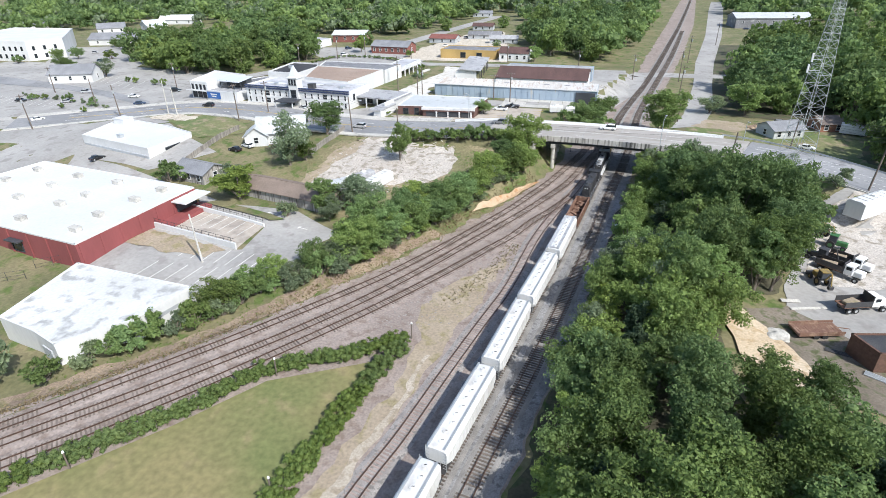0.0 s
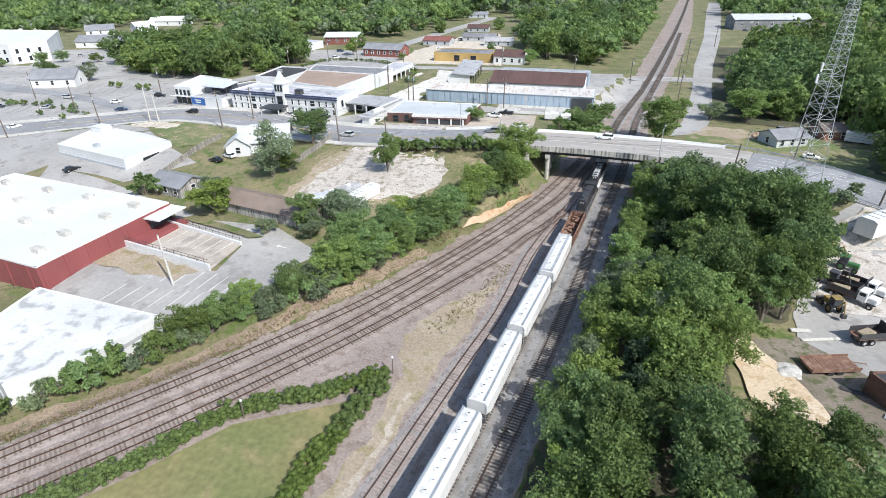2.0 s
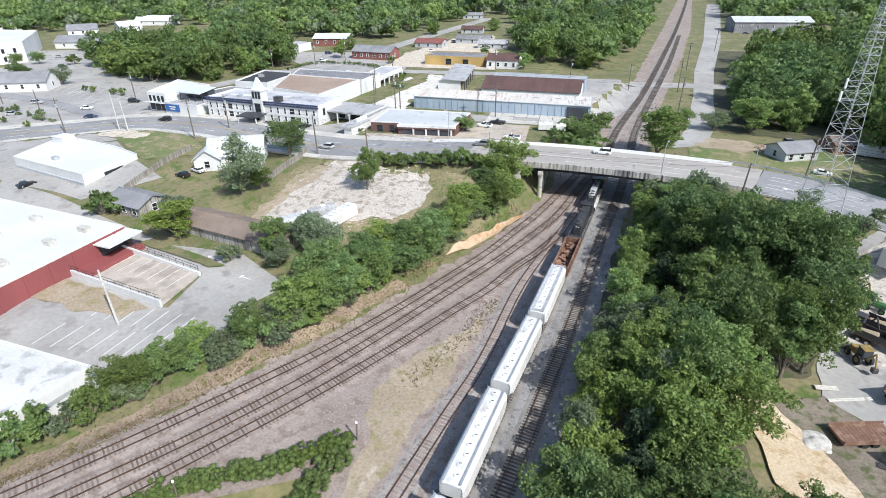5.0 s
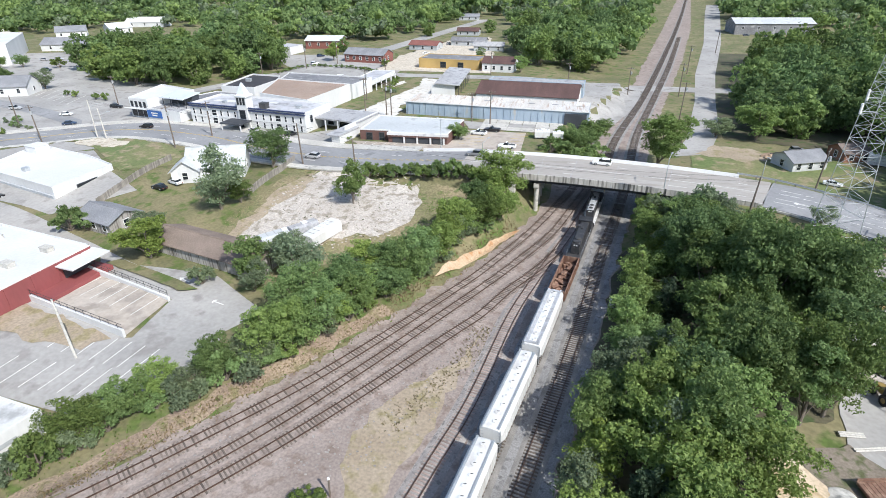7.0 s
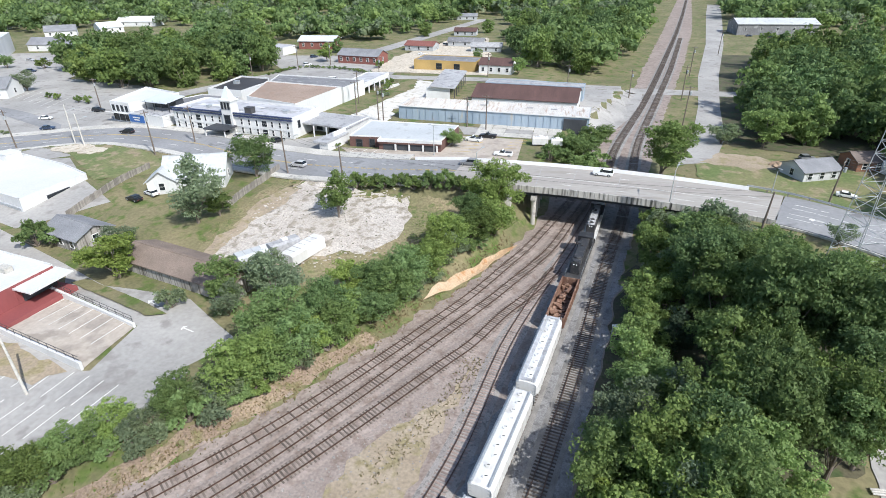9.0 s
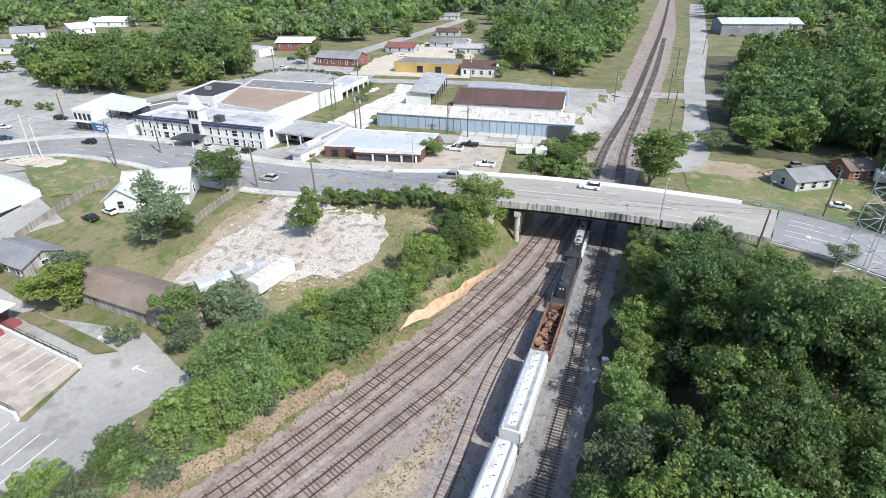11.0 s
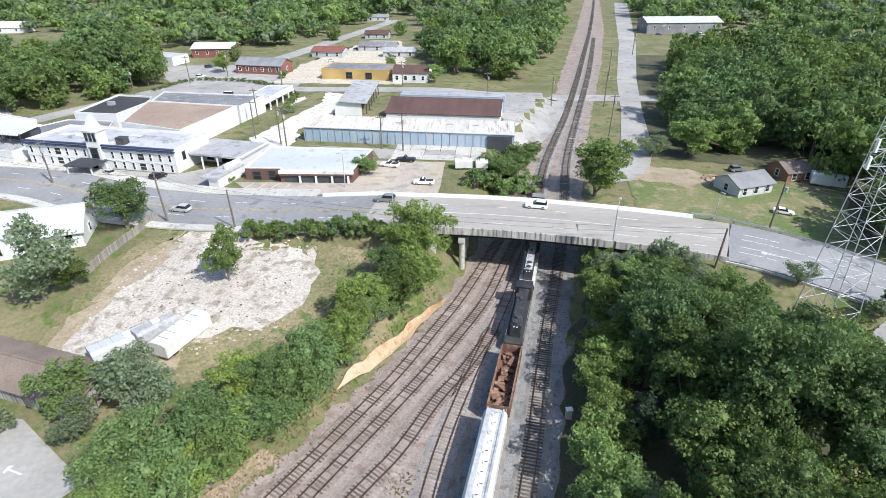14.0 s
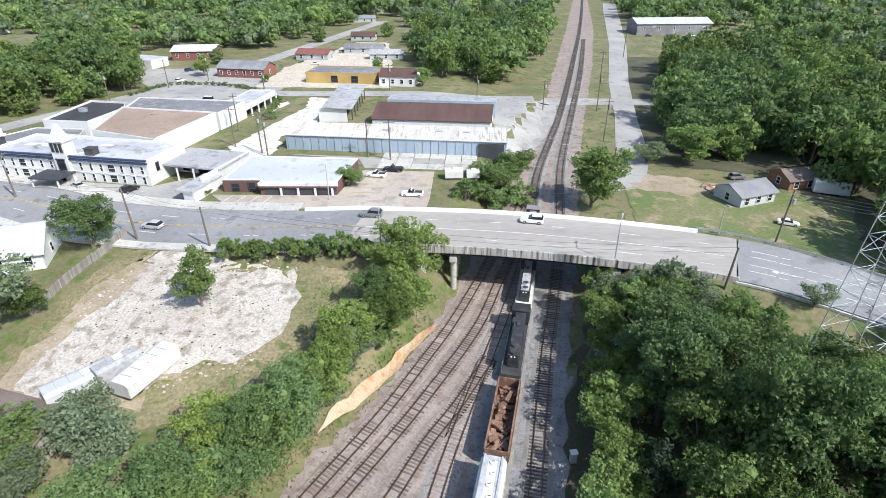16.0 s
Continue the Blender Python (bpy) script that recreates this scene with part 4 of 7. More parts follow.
def corner_shop():
    pts = [(-118.3, 148.6), (-111.5, 147.3), (-106.5, 161), (-121, 166)]
    th = block("corner_shop", pts, 8.2, WHITEWALL, WHITEROOF, "two-storey white corner shop with a wooden gallery", "shop", 0.45, 3.6)
    for i in range(4):
        window(th, pts[0], pts[1], 1.0 + i * 1.6, 7.0, 0.8, 1.4)
    part("awning", box(B(), (-115.2, 147.2, 6.0), (7.6, 1.8, 0.2), -0.17, 0.03, rx=-0.25), WHITEWALL, th)
    for i in range(3):
        window(th, pts[0], pts[1], 1.4 + i * 2.1, 4.7, 1.7, 1.7)
    lo = block("shop_wing", [(-111.3, 146.2), (-99.5, 144), (-97.8, 153), (-109, 155.5)], 6.3, WHITEWALL, GREYROOF, "low white shop wing with a blue painted sign wall", "shop", 0.3, 3.6)
    s = part("sign_panel", box(B(), (-108.4, 145.5, 5.2), (5.2, 0.12, 1.9), -0.185), BLUESIGN, lo, "blue painted sign with pale lettering bars")
    for i, w in enumerate((2.4, 1.8)):
        part("lettering_bar", box(B(), (-108.4, 145.41, 5.5 - i * 0.6), (w, 0.06, 0.3), -0.185), PAINT, s)
    gal = part("gallery_roof", box(B(), (-104.5, 152.0, 9.0), (8.5, 6.5, 0.25), -0.185, 0.03, rx=0.1), METALROOF, th)
    for dx in (-4, -1.3, 1.3, 4):
        part("gallery_post", box(B(), (-104.5 + dx, 149.2 - dx * 0.185, 7.6), (0.16, 0.16, 2.6), 0), DARKTRIM, gal)
    part("gallery_wall", box(B(), (-104.3, 153.6, 7.6), (8, 2.5, 2.4), -0.185), DARKTRIM, gal)


corner_shop()


def long_shops():
    """The row of flat roofs behind the hotel."""
    a = block("storage_building", [(-85, 160), (-68, 154.2), (-64.5, 176), (-90, 180)], 8.4, WHITEWALL, BROWNROOF, "white-walled store with a patched brown gravel roof", "warehouse", 0.35, 3.4)
    rng = random.Random(4)
    for _ in range(16):
        roof_patch(a, rng.uniform(-84, -70), rng.uniform(161, 175), 8.465, rng)
    b = block("black_roofed_building", [(-103, 169), (-91.5, 168), (-90.3, 181), (-93, 186.5), (-103.5, 188)], 7.8, WHITEWALL, BLACKROOF, "low building with a black tar roof and white parapet", "building", 0.5, 3.2)
    roof_box(b, -99, 178, 7.86, (1.6, 1.2, 0.8))
    c = block("market_building", [(-90, 181), (-64.3, 177), (-62.4, 189), (-92.5, 192)], 8.0, WHITEWALL, DARKROOF, "white building with a dark grey flat roof", "building", 0.35, 3.2)
    d = block("carport_building", [(-69, 189.5), (-62.3, 189), (-60.5, 207), (-68, 207)], 7.0, WHITEWALL, HOTELROOF, "open-sided flat-roofed carport with white posts", "carport", 0.3, 6.4)
    for y in (191, 195, 199, 203, 206.5):
        part("post", box(B(), (-61.9 + (y - 189) * 0.09, y, 4.9), (0.35, 0.35, 3.2)), WHITEWALL, d)
    part("back_wall", box(B(), (-68.3, 198.3, 4.8), (0.3, 17.5, 3.4)), WHITEWALL, d)
    drape("pavement_terrace", [(-101, 190), (-69.4, 192), (-68.4, 209), (-96, 216)], ASPHALT2, 0.15, 5, 0, "grey car park behind the shops", "car park")
    block("link_building", [(-109, 157), (-95.5, 156.6), (-88, 158), (-91.8, 167), (-104, 167.6)], 6.6, WHITEWALL, DARKROOF, "low dark-roofed link between the shops", "building", 0.25, 3.4)
    e = block("white_annex", [(-93.5, 157), (-70, 153), (-68.8, 154), (-85.6, 159.6), (-92, 161)], 7.2, WHITEWALL, WHITEROOF, "white flat-roofed annex behind the hotel", "building", 0.3, 3.4)
    roof_box(e, -76, 154.6, 7.26, (1.4, 1.0, 0.8))


def roof_patch(th, x, y, z, rng):
    w, d = rng.uniform(0.8, 2.6), rng.uniform(0.4, 1.0)
    part("roof_patch", box(B(), (x, y, z), (w, d, 0.02), rng.uniform(-0.2, 0.05), 0.008), BROWNROOF, th, "darker tar patch")


long_shops()


def drive_in():
    pts = [(-62.5, 144.5), (-49.3, 142), (-47.4, 152), (-61, 154.6)]
    th = thing("drive_in_bank", (-55, 147, 3.6), "low grey-roofed drive-through with open canopy", "building")
    part("roof", prism(B(), pts, 6.6, 6.95), GREYROOF, th)
    part("wall", prism(B(), [(-61.8, 148.5), (-52, 146.8), (-50.8, 152.2), (-60.4, 154)], 3, 6.598), WHITEWALL, th)
    part("side_wall", box(B(), (-49.2, 144.8, 5.1), (0.4, 15, 4.0), -0.2), WHITEWALL, th)
    part("front_roof", box(B(), (-51.2, 137.4, 6.0), (3.6, 8.5, 0.4), -0.2, 0.03), GREYROOF, th)
    part("front_wall", box(B(), (-50.6, 137.3, 4.8), (2.2, 7.8, 2.2), -0.2), WHITEWALL, th)
    for x in (-58, -54.6):
        part("post", box(B(), (x, 143.6 - (x + 62) * 0.15, 5.1), (0.25, 0.25, 3.2)), WHITEWALL, th)
    window(th, (-61.8, 148.5), (-52, 146.8), 3, 5.2, 1.6, 1.5), window(th, (-61.8, 148.5), (-52, 146.8), 7, 5.0, 2.6, 1.9)


drive_in()


def firehouse():
    pts = [(-47.2, 138.2), (-40, 138.6), (-40, 137.2), (-26.3, 137.9), (-25, 150.8), (-46.8, 151.2)]
    th = block("fire_station", pts, 6.3, DARKBRICK, PALEROOF, "low dark red-brick fire station with open vehicle bays", "fire station", 0.25, 3.6, WHITEWALL)
    part("fascia", box(B(), (-33.1, 137.35, 6.15), (14.2, 0.5, 0.6), 0.05, 0.03), WHITEWALL, th)
    part("red_band", box(B(), (-33.1, 137.25, 5.7), (14.0, 0.3, 0.4), 0.05), MAROON, th)
    for i in range(4):
        x = -37.7 + i * 3.05
        # solid panel, coloured dark for the shade inside the bay
        bay = part("bay", box(B(), (x, 137.2 + (x + 40) * 0.05, 4.5), (2.6, 0.25, 2.1), 0.05), DARKTRIM, th, "dark panel for the shaded inside of a vehicle bay")
        part("bay_frame", box(B(), (x + 1.5, 136.98 + (x + 40) * 0.05, 4.5), (0.35, 0.4, 2.1), 0.05, 0.02), WHITEWALL, bay)
    window(th, pts[0], pts[1], 2.2, 4.9, 1.4, 1.5), window(th, pts[0], pts[1], 5.2, 4.7, 1.2, 2.2)


firehouse()


def warehouses():
    z0 = 3.4
    th = block("blue_warehouse", [(-43.5, 163.3), (-1.5, 160.3), (4.6, 160), (5, 170.6), (-42.6, 173.4)], 7.3, BLUEWALL, RUSTROOF, "long blue metal warehouse with a rusting white roof", "warehouse", 0.02, z0)
    bm = B()
    for i in range(95):
        u = i / 94
        x0, y0 = -43.4 + u * 47.9, 163.24 - u * 3.3
        box(bm, (x0 + 0.25, y0 + 5.2, 7.42 + 0.0), (0.06, 10.6, 0.08), -0.03)
    part("roof_seams", bm, RUSTROOF, th)
    for i in range(24):
        part("wall_rib", box(B(), (-43 + i * 1.76, 163.18 - i * 1.76 * 0.0714, 5.3), (0.09, 0.1, 3.9), -0.0714), BLUEWALL, th)
    # the open end's inner shade, painted as a dark panel on the wall
    part("open_bay", box(B(), (1.4, 159.95, 5.0), (5.4, 0.3, 3.6), -0.05), DARKTRIM, th, "dark panel for the shaded inside of the end bay")
    part("eave", box(B(), (-19.5, 161.5, 7.35), (49, 0.35, 0.2), -0.069), WHITEWALL, th)
    rng = random.Random(2)
    for i in range(8):
        part("skylight", box(B(), (-40 + i * 6, 168.5 - i * 0.35, 7.47), (1.6, 0.8, 0.06), -0.05), rng.choice((RUSTROOF, GREYROOF)), th)
    gable("maroon_warehouse", (-12.3, 185), (28.5, 15), -3.5, 3.7, 2.2, WHITEWALL, MAROON, "white warehouse with a dark maroon metal roof", "warehouse", 0, 0.3, 3.2)
    block("grey_back_warehouse", [(-26, 195.5), (3, 193.6), (3.5, 199), (-25.5, 201)], 7.4, BLUEWALL, GREYROOF, "long grey metal warehouse with flat roof", "warehouse", 0.2, 3)
    sh = thing("open_shed", (-38, 199, 3.3), "open-sided shed with a pale metal roof", "shed")
    part("roof", box(B(), (-38, 199.3, 7.6), (7.6, 28, 0.25), 0.06, 0.02, ry=0.06), GREYROOF, sh)
    part("end_wall", box(B(), (-38.6, 186.2, 5.3), (7.2, 0.3, 4.3), 0.06), WHITEWALL, sh)
    for i in range(6):
        y = 188 + i * 4.8
        for s in (-3.3, 3.3):
            part("post", box(B(), (-38 + s - (y - 199) * 0.06, y, 5.3), (0.25, 0.25, 4.3)), DARKSTEEL, sh)


warehouses()


def red_store():
    pts = [(-114, 61), (-70, 54), (-67, 78), (-108, 84.8)]
    th = block("red_store", pts, 4.4, REDPAINT, WHITEROOF, "large low store with dark red walls and a white roof", "store", 0.25, 0.0, WHITEWALL)
    rng = random.Random(8)
    for i in range(16):
        u, v = (i % 4 + 0.5) / 4, (i // 4 + 0.5) / 4
        x = -112 + 42 * u + 4 * v + rng.uniform(-1, 1)
        y = 61 - 6 * u + 22 * v + rng.uniform(-0.8, 0.8)
        roof_box(th, x, y, 4.46, (1.7, 1.1, 0.65), -0.16, CONC)
    for i in range(7):
        part("pilaster", box(B(), (-70 + 0.45 * i + 0.05, 54.6 + i * 3.6, 2.2), (0.22, 0.3, 4.2), -0.125), REDPAINT, th)
    for i in range(9):
        part("pilaster", box(B(), (-72 - i * 4.6, 54.25 + i * 0.73, 2.2), (0.3, 0.22, 4.2), -0.16), REDPAINT, th)
    can = part("canopy_roof", box(B(), (-65.8, 75.2, 3.9), (3.4, 6.2, 0.25), -0.12, 0.03), WHITEROOF, th)
    part("dock", box(B(), (-66.3, 73, 0.95), (3.4, 10.5, 1.2), -0.12, 0.03), REDPAINT, th)
    # closed dark panel that gives the shade within the dock door
    part("dock_opening", box(B(), (-67.2, 75.4, 2.8), (0.3, 4.6, 2.2), -0.12), DARKTRIM, can)
    window(th, pts[0], pts[1], 30, 1.7, 2.6, 1.9)
    part("door_hood", box(B(), (-84, 55.6, 2.9), (3.2, 1.0, 0.2), -0.16), DARKTRIM, th)


red_store()
wl = block("white_workshop", [(-68.6, 52.3), (-67, 38.5), (-60, 37), (-55.4, 35.4), (-52.4, 39.5), (-49.9, 41.6), (-47.6, 50)], 2.4, WHITEWALL, STAINROOF, "low white workshop with a stained flat roof", "workshop", 0.22, -0.8)
part("door", box(B(), (-57.7, 36.15, 0.2), (2.2, 0.2, 1.9), -0.33), GREYWALL, wl, "grey roller door")
part("window", box(B(), (-48.75, 46, 1.2), (0.16, 4.6, 0.5), -0.25), GREYWALL, wl)
wb = block("white_office", [(-114.5, 101.5), (-91, 95.2), (-89.6, 108.5), (-99, 112.5), (-116.5, 117)], 4.9, WHITEWALL, WHITEROOF, "white single-storey office with a white roof", "office", 0.3, 1.2)
roof_box(wb, -112.5, 113, 4.96, (3.6, 3.0, 1.4), -0.2, WHITEROOF)
roof_box(wb, -104, 102, 4.96, (1.2, 1.0, 0.6), -0.2)
part("shade_band", box(B(), (-102.6, 98.2, 2.6), (23.6, 0.2, 1.5), -0.262), GREYWALL, wb)
window(wb, (-91, 95.2), (-89.6, 108.5), 7, 3.2, 4.5, 1.2)
gable("church_house", (-67, 111.8), (10.5, 8), 22, 2.6, 2.6, WHITEWALL, PALEROOF, "white house with a pale pitched metal roof", "house", 3, 0.5)
gable("church_wing", (-71.2, 107.6), (5, 5), 112, 2.3, 1.8, WHITEWALL, PALEROOF, "white house wing with a pale metal roof", "house", 2, 0.4)
gable("brown_shed", (-50.5, 84.4), (21, 6), -13, 1.9, 1.2, STREAKWALL, mat("brown_shingle", (0.25, 0.195, 0.16), None, 2.0, 0.9, 0.3), "long low shed with streaked grey walls and a brown roof", "shed", 0, 0.4)
gable("old_cottage", (-74.5, 90), (8.5, 6), -14, 1.9, 1.3, STREAKWALL, SHINGLE, "old cottage with a dark roof among bushes", "house", 3, 0.4)
gable("grey_house", (49, 147.5), (8.2, 6.4), 24, 2.1, 1.4, PALEWALL, SHINGLE, "small grey house with a shingle roof", "house", 3, 0.4, 0.9)
gable("brick_house", (63, 156), (9, 6), 14, 2.0, 1.3, TANBRICK, mat("faded_shingle", (0.21, 0.17, 0.15), None, 2.0, 0.9, 0.3), "orange-brick bungalow with a faded brown shingle roof", "house", 3, 0.4, 0.9)
gable("far_brick_hall", (-85, 248), (18, 9), -8, 3.2, 1.9, REDBRICK, SHINGLE, "red-brick hall with a dark roof", "hall", 6, 0.4)
yb = block("yellow_shop", [(-60, 236), (-36, 234), (-35, 246), (-59, 248)], 6.6, YELLOWWALL, DARKROOF, "yellow-fronted shop with a dark grey roof", "shop", 0.3, 3)
window(yb, (-60, 236), (-36, 234), 10, 4.8, 2.2, 2.0), window(yb, (-60, 236), (-36, 234), 17, 4.8, 2.2, 2.0)
gable("small_white_shop", (-28, 236), (12, 9), -4, 3.4, 1.8, WHITEWALL, MAROON, "white shop with a maroon roof", "shop", 4, 0.3, 3)
fb = gable("far_warehouse", (100, 375), (40, 16), 6, 5.0, 2.2, DARKROOF, PALEROOF, "long dark warehouse with a pale grey roof", "warehouse", 5, 0.5, 3.2)
gable("far_shed", (90, 308), (12, 9), 4, 3.2, 1.0, WHITEWALL, METALROOF, "small white shed among trees", "shed", 3, 0.3, 3.2)
gable("far_hall", (-120, 284), (17, 12), 8, 3.6, 1.6, REDBRICK, METALROOF, "low hall with a pale blue-grey metal roof", "hall", 4, 0.5)
block("low_white_shop", [(-139, 262), (-126, 258), (-124, 267), (-137, 271)], 6.2, WHITEWALL, HOTELROOF, "low white flat-roofed shop by the street", "shop", 0.3)
gable("white_cottage", (-181, 167.5), (15, 9), 20, 3.2, 2.6, WHITEWALL, SHINGLE, "white cottage with a grey roof", "house", 3, 0.4)
cb = block("county_building", [(-285, 200), (-240, 202), (-232, 214), (-262, 250), (-300, 250)], 11, WHITEWALL, WHITEROOF, "large white office block with small dark windows", "office", 0.5, 2.5)
for r in range(2):
    for i in range(14):
        window(cb, (-285, 200), (-240, 202), 2 + i * 3.1, 5 + r * 3.3, 1.0, 1.6)
    for i in range(3):
        window(cb, (-240, 202), (-232, 214), 2.5 + i * 4.2, 5 + r * 3.3, 1.0, 1.6)
for i, (x, y, w, d, a, m) in enumerate([(-357, 319, 24, 13, 20, SHINGLE), (-240, 257, 34, 12, 12, SHINGLE), (-286, 302, 18, 13, 40, SHINGLE), (-271, 321, 15, 12, 60, METALROOF), (-277, 355, 30, 12, 10, WHITEROOF), (-70, 285, 16, 10, -6, REDBRICK), (-52, 300, 20, 7, -3, DARKROOF), (-40, 285, 16, 6, 3, GREYROOF), (-60, 340, 14, 8, 0, MAROON), (-320, 340, 14, 9, 40, SHINGLE), (130, 190, 20, 10, 10, WHITEROOF), (160, 240, 24, 12, 10, WHITEROOF), (-75, 420, 16, 10, 10, SHINGLE), (180, 330, 20, 10, 5, METALROOF)]):
    gable("far_house", (x, y), (w * 0.85, d * 0.85), a, 3.0 if i < 5 else 2.3, 2.6 if i < 5 else 1.4, WHITEWALL if i < 5 else GREYWALL, m, "distant pale house with a pitched roof among trees", "house", 3, 0.4)


# ---- trees ----
def leaf_cloud(rng, centres, radii, count, size, flat=0.75, down=0.35):
    """Leaf quads scattered over lumps: vertices and faces."""
    w = radii ** 2
    pick = rng.choice(len(radii), count, p=w / w.sum())
    n = rng.normal(size=(count, 3))
    n[:, 2] = np.where(n[:, 2] < 0, n[:, 2] * down, n[:, 2])
    n /= np.linalg.norm(n, axis=1)[:, None]
    r = radii[pick] * (1 + rng.normal(0, 0.13, count) + (rng.random(count) < 0.22) * rng.uniform(-0.1, 0.65, count))
    c = centres[pick] + n * r[:, None] * np.array([1, 1, flat])
    m = n * 0.8 + rng.normal(0, 0.62, (count, 3))
    m /= np.linalg.norm(m, axis=1)[:, None]
    u = np.cross(m, rng.normal(size=(count, 3)))
    u /= np.linalg.norm(u, axis=1)[:, None]
    v = np.cross(m, u)
    s = size * rng.uniform(0.6, 1.3, count)[:, None]
    q = np.stack([c - u * s - v * s * 0.5, c + u * s - v * s * 0.4, c + v * s * 0.9 + m * s * 0.2], 1).reshape(-1, 3)
    return q, np.arange(count * 3).reshape(-1, 3)


def core_lumps(bm_ico, centres, radii, shrink, flat=0.75):
    v0, f0 = bm_ico
    vs, fs, k = [], [], 0
    for c, r in zip(centres, radii):
        vs.append(c + v0 * r * shrink * np.array([1, 1, flat]))
        fs.append(f0 + k)
        k += len(v0)
    return np.concatenate(vs), np.concatenate(fs)


def ico(sub=1):
    bm = B()
    bmesh.ops.create_icosphere(bm, subdivisions=sub, radius=1)
    v = np.array([p.co for p in bm.verts])
    f = np.array([[p.index for p in q.verts] for q in bm.faces])
    bm.free()
    return v, f


ICO = ico(1)


def crown_mesh(name, seed, radius, height, base, lumps, leaves, size, material, spread=1.0, cone=0.0):
    """A crown of boughs between base and height, each bough beset with leafy clumps."""
    rng = np.random.default_rng(seed)
    mid, half = (base + height) / 2, (height - base) / 2
    c = rng.normal(size=(lumps, 3))
    c /= np.linalg.norm(c, axis=1)[:, None]
    c *= rng.uniform(0.3, 0.8, lumps)[:, None] ** 0.7
    wide = np.where(c[:, 2] < -0.2, 0.9, 1.0)
    if cone:
        wide = np.clip(1.0 - cone * (c[:, 2] + 0.8) / 1.8, 0.15, 1)
    boughs = np.stack([c[:, 0] * radius * wide * spread, c[:, 1] * radius * wide * spread, mid + c[:, 2] * half * 0.85], 1)
    girth = radius * rng.uniform(0.24, 0.4, lumps) * (wide ** 0.7)
    d = rng.normal(size=(lumps, 9, 3))
    d[..., 2] = np.where(d[..., 2] < 0, d[..., 2] * 0.5, d[..., 2])
    d /= np.linalg.norm(d, axis=2)[..., None]
    centres = (boughs[:, None] + d * girth[:, None, None] * rng.uniform(0.55, 1.05, (lumps, 9, 1))).reshape(-1, 3)
    radii = (girth[:, None] * rng.uniform(0.24, 0.5, (lumps, 9))).ravel()
    qv, qf = leaf_cloud(rng, centres, radii, leaves, size)
    iv, jf = core_lumps(ICO, boughs, girth, 0.3)
    me = bpy.data.meshes.new(name)
    me.from_pydata(np.concatenate([qv, iv]).tolist(), [], qf.tolist() + (jf + len(qv)).tolist())
    me.materials.append(material)
    return me, boughs


def tree_template(seed, radius, height, base, lumps, leaves, size, material, label, cone=0.0, name="tree"):
    th = thing(name, (0, 0, -60), label, "tree")
    me, cs = crown_mesh("crown", seed, radius, height, base, lumps, leaves, size, material, cone=cone)
    cr = new("crown", me)
    cr.parent = th
    rng = random.Random(seed)
    bm = cyl(B(), (0, 0, -0.6), (rng.uniform(-0.2, 0.2), 0, base + (height - base) * 0.45), 0.02 * height + 0.05, 0.05, 8)
    for c in cs[:6]:
        cyl(bm, (0, 0, base * rng.uniform(0.6, 1.1)), tuple(c), 0.09, 0.03, 6)
    tr = new("trunk", finish("trunk", bm, BARK))
    tr.parent = th
    return th


T = {
    "oak": tree_template(1, 4.6, 11, 0.8, 24, 9800, 0.165, LEAF[0], "broad green deciduous tree in full leaf"),
    "oak2": tree_template(2, 4.2, 12, 0.8, 24, 9800, 0.16, LEAF[1], "dense dark green deciduous tree"),
    "tall": tree_template(3, 3.4, 13.5, 1.2, 24, 8600, 0.155, LEAF[0], "tall narrow deciduous tree in full leaf"),
    "lime": tree_template(4, 3.6, 9, 0.7, 20, 7600, 0.155, LEAF[2], "bright yellow-green young tree"),
    "grey": tree_template(5, 3.6, 8.5, 0.7, 22, 4600, 0.15, LEAF[3], "thin grey-green tree with an open crown"),
    "deep": tree_template(6, 4.8, 14, 1.0, 28, 11000, 0.168, LEAF[4], "big shadowy dark green tree"),
    "pine": tree_template(7, 2.7, 12, 0.8, 34, 7000, 0.14, PINE, "dark needle-leaved evergreen tree", cone=0.85),
    "bush": tree_template(8, 2.0, 3.2, 0.1, 12, 1900, 0.16, LEAF[0], "leafy green bush on rough ground", name="bush"),
    "greybush": tree_template(9, 2.0, 3.0, 0.1, 12, 1500, 0.16, LEAF[3], "grey-green scrubby bush on rough ground", name="bush"),
    "mid": tree_template(10, 5.0, 11, -1.6, 22, 2500, 0.38, LEAF[0], "broad green tree beside the town"),
    "mid2": tree_template(11, 5.5, 13, -1.8, 22, 2500, 0.40, LEAF[1], "broad dark green tree beside the town"),
}


def plant(kind, x, y, s=1.0, h=1.0, group="", name="", label=""):
    m = pose(x, y, zat(x, y) - 0.1, 0, 0, random.uniform(0, 360)) @ Matrix.Diagonal((s, s, s * h, 1))
    ob = copy_thing(T[kind], m)
    if group:
        ob["group"] = group
    return ob


rnd = random.Random(21)


def inside(p, poly):
    x, y = p
    hit = False
    for (x0, y0), (x1, y1) in zip(poly, poly[1:] + poly[:1]):
        if (y0 > y) != (y1 > y) and x < (x1 - x0) * (y - y0) / (y1 - y0) + x0:
            hit = not hit
    return hit


def scatter(poly, gap, kinds, smin, smax, group, hmin=0.9, hmax=1.15):
    xs, ys = [p[0] for p in poly], [p[1] for p in poly]
    put, tries = [], 0
    while tries < 2200:
        tries += 1
        p = (rnd.uniform(min(xs), max(xs)), rnd.uniform(min(ys), max(ys)))
        if inside(p, poly) and all(math.dist(p, q) > gap for q in put):
            put.append(p)
            plant(rnd.choice(kinds), *p, rnd.uniform(smin, smax), rnd.uniform(hmin, hmax), group)
    return put


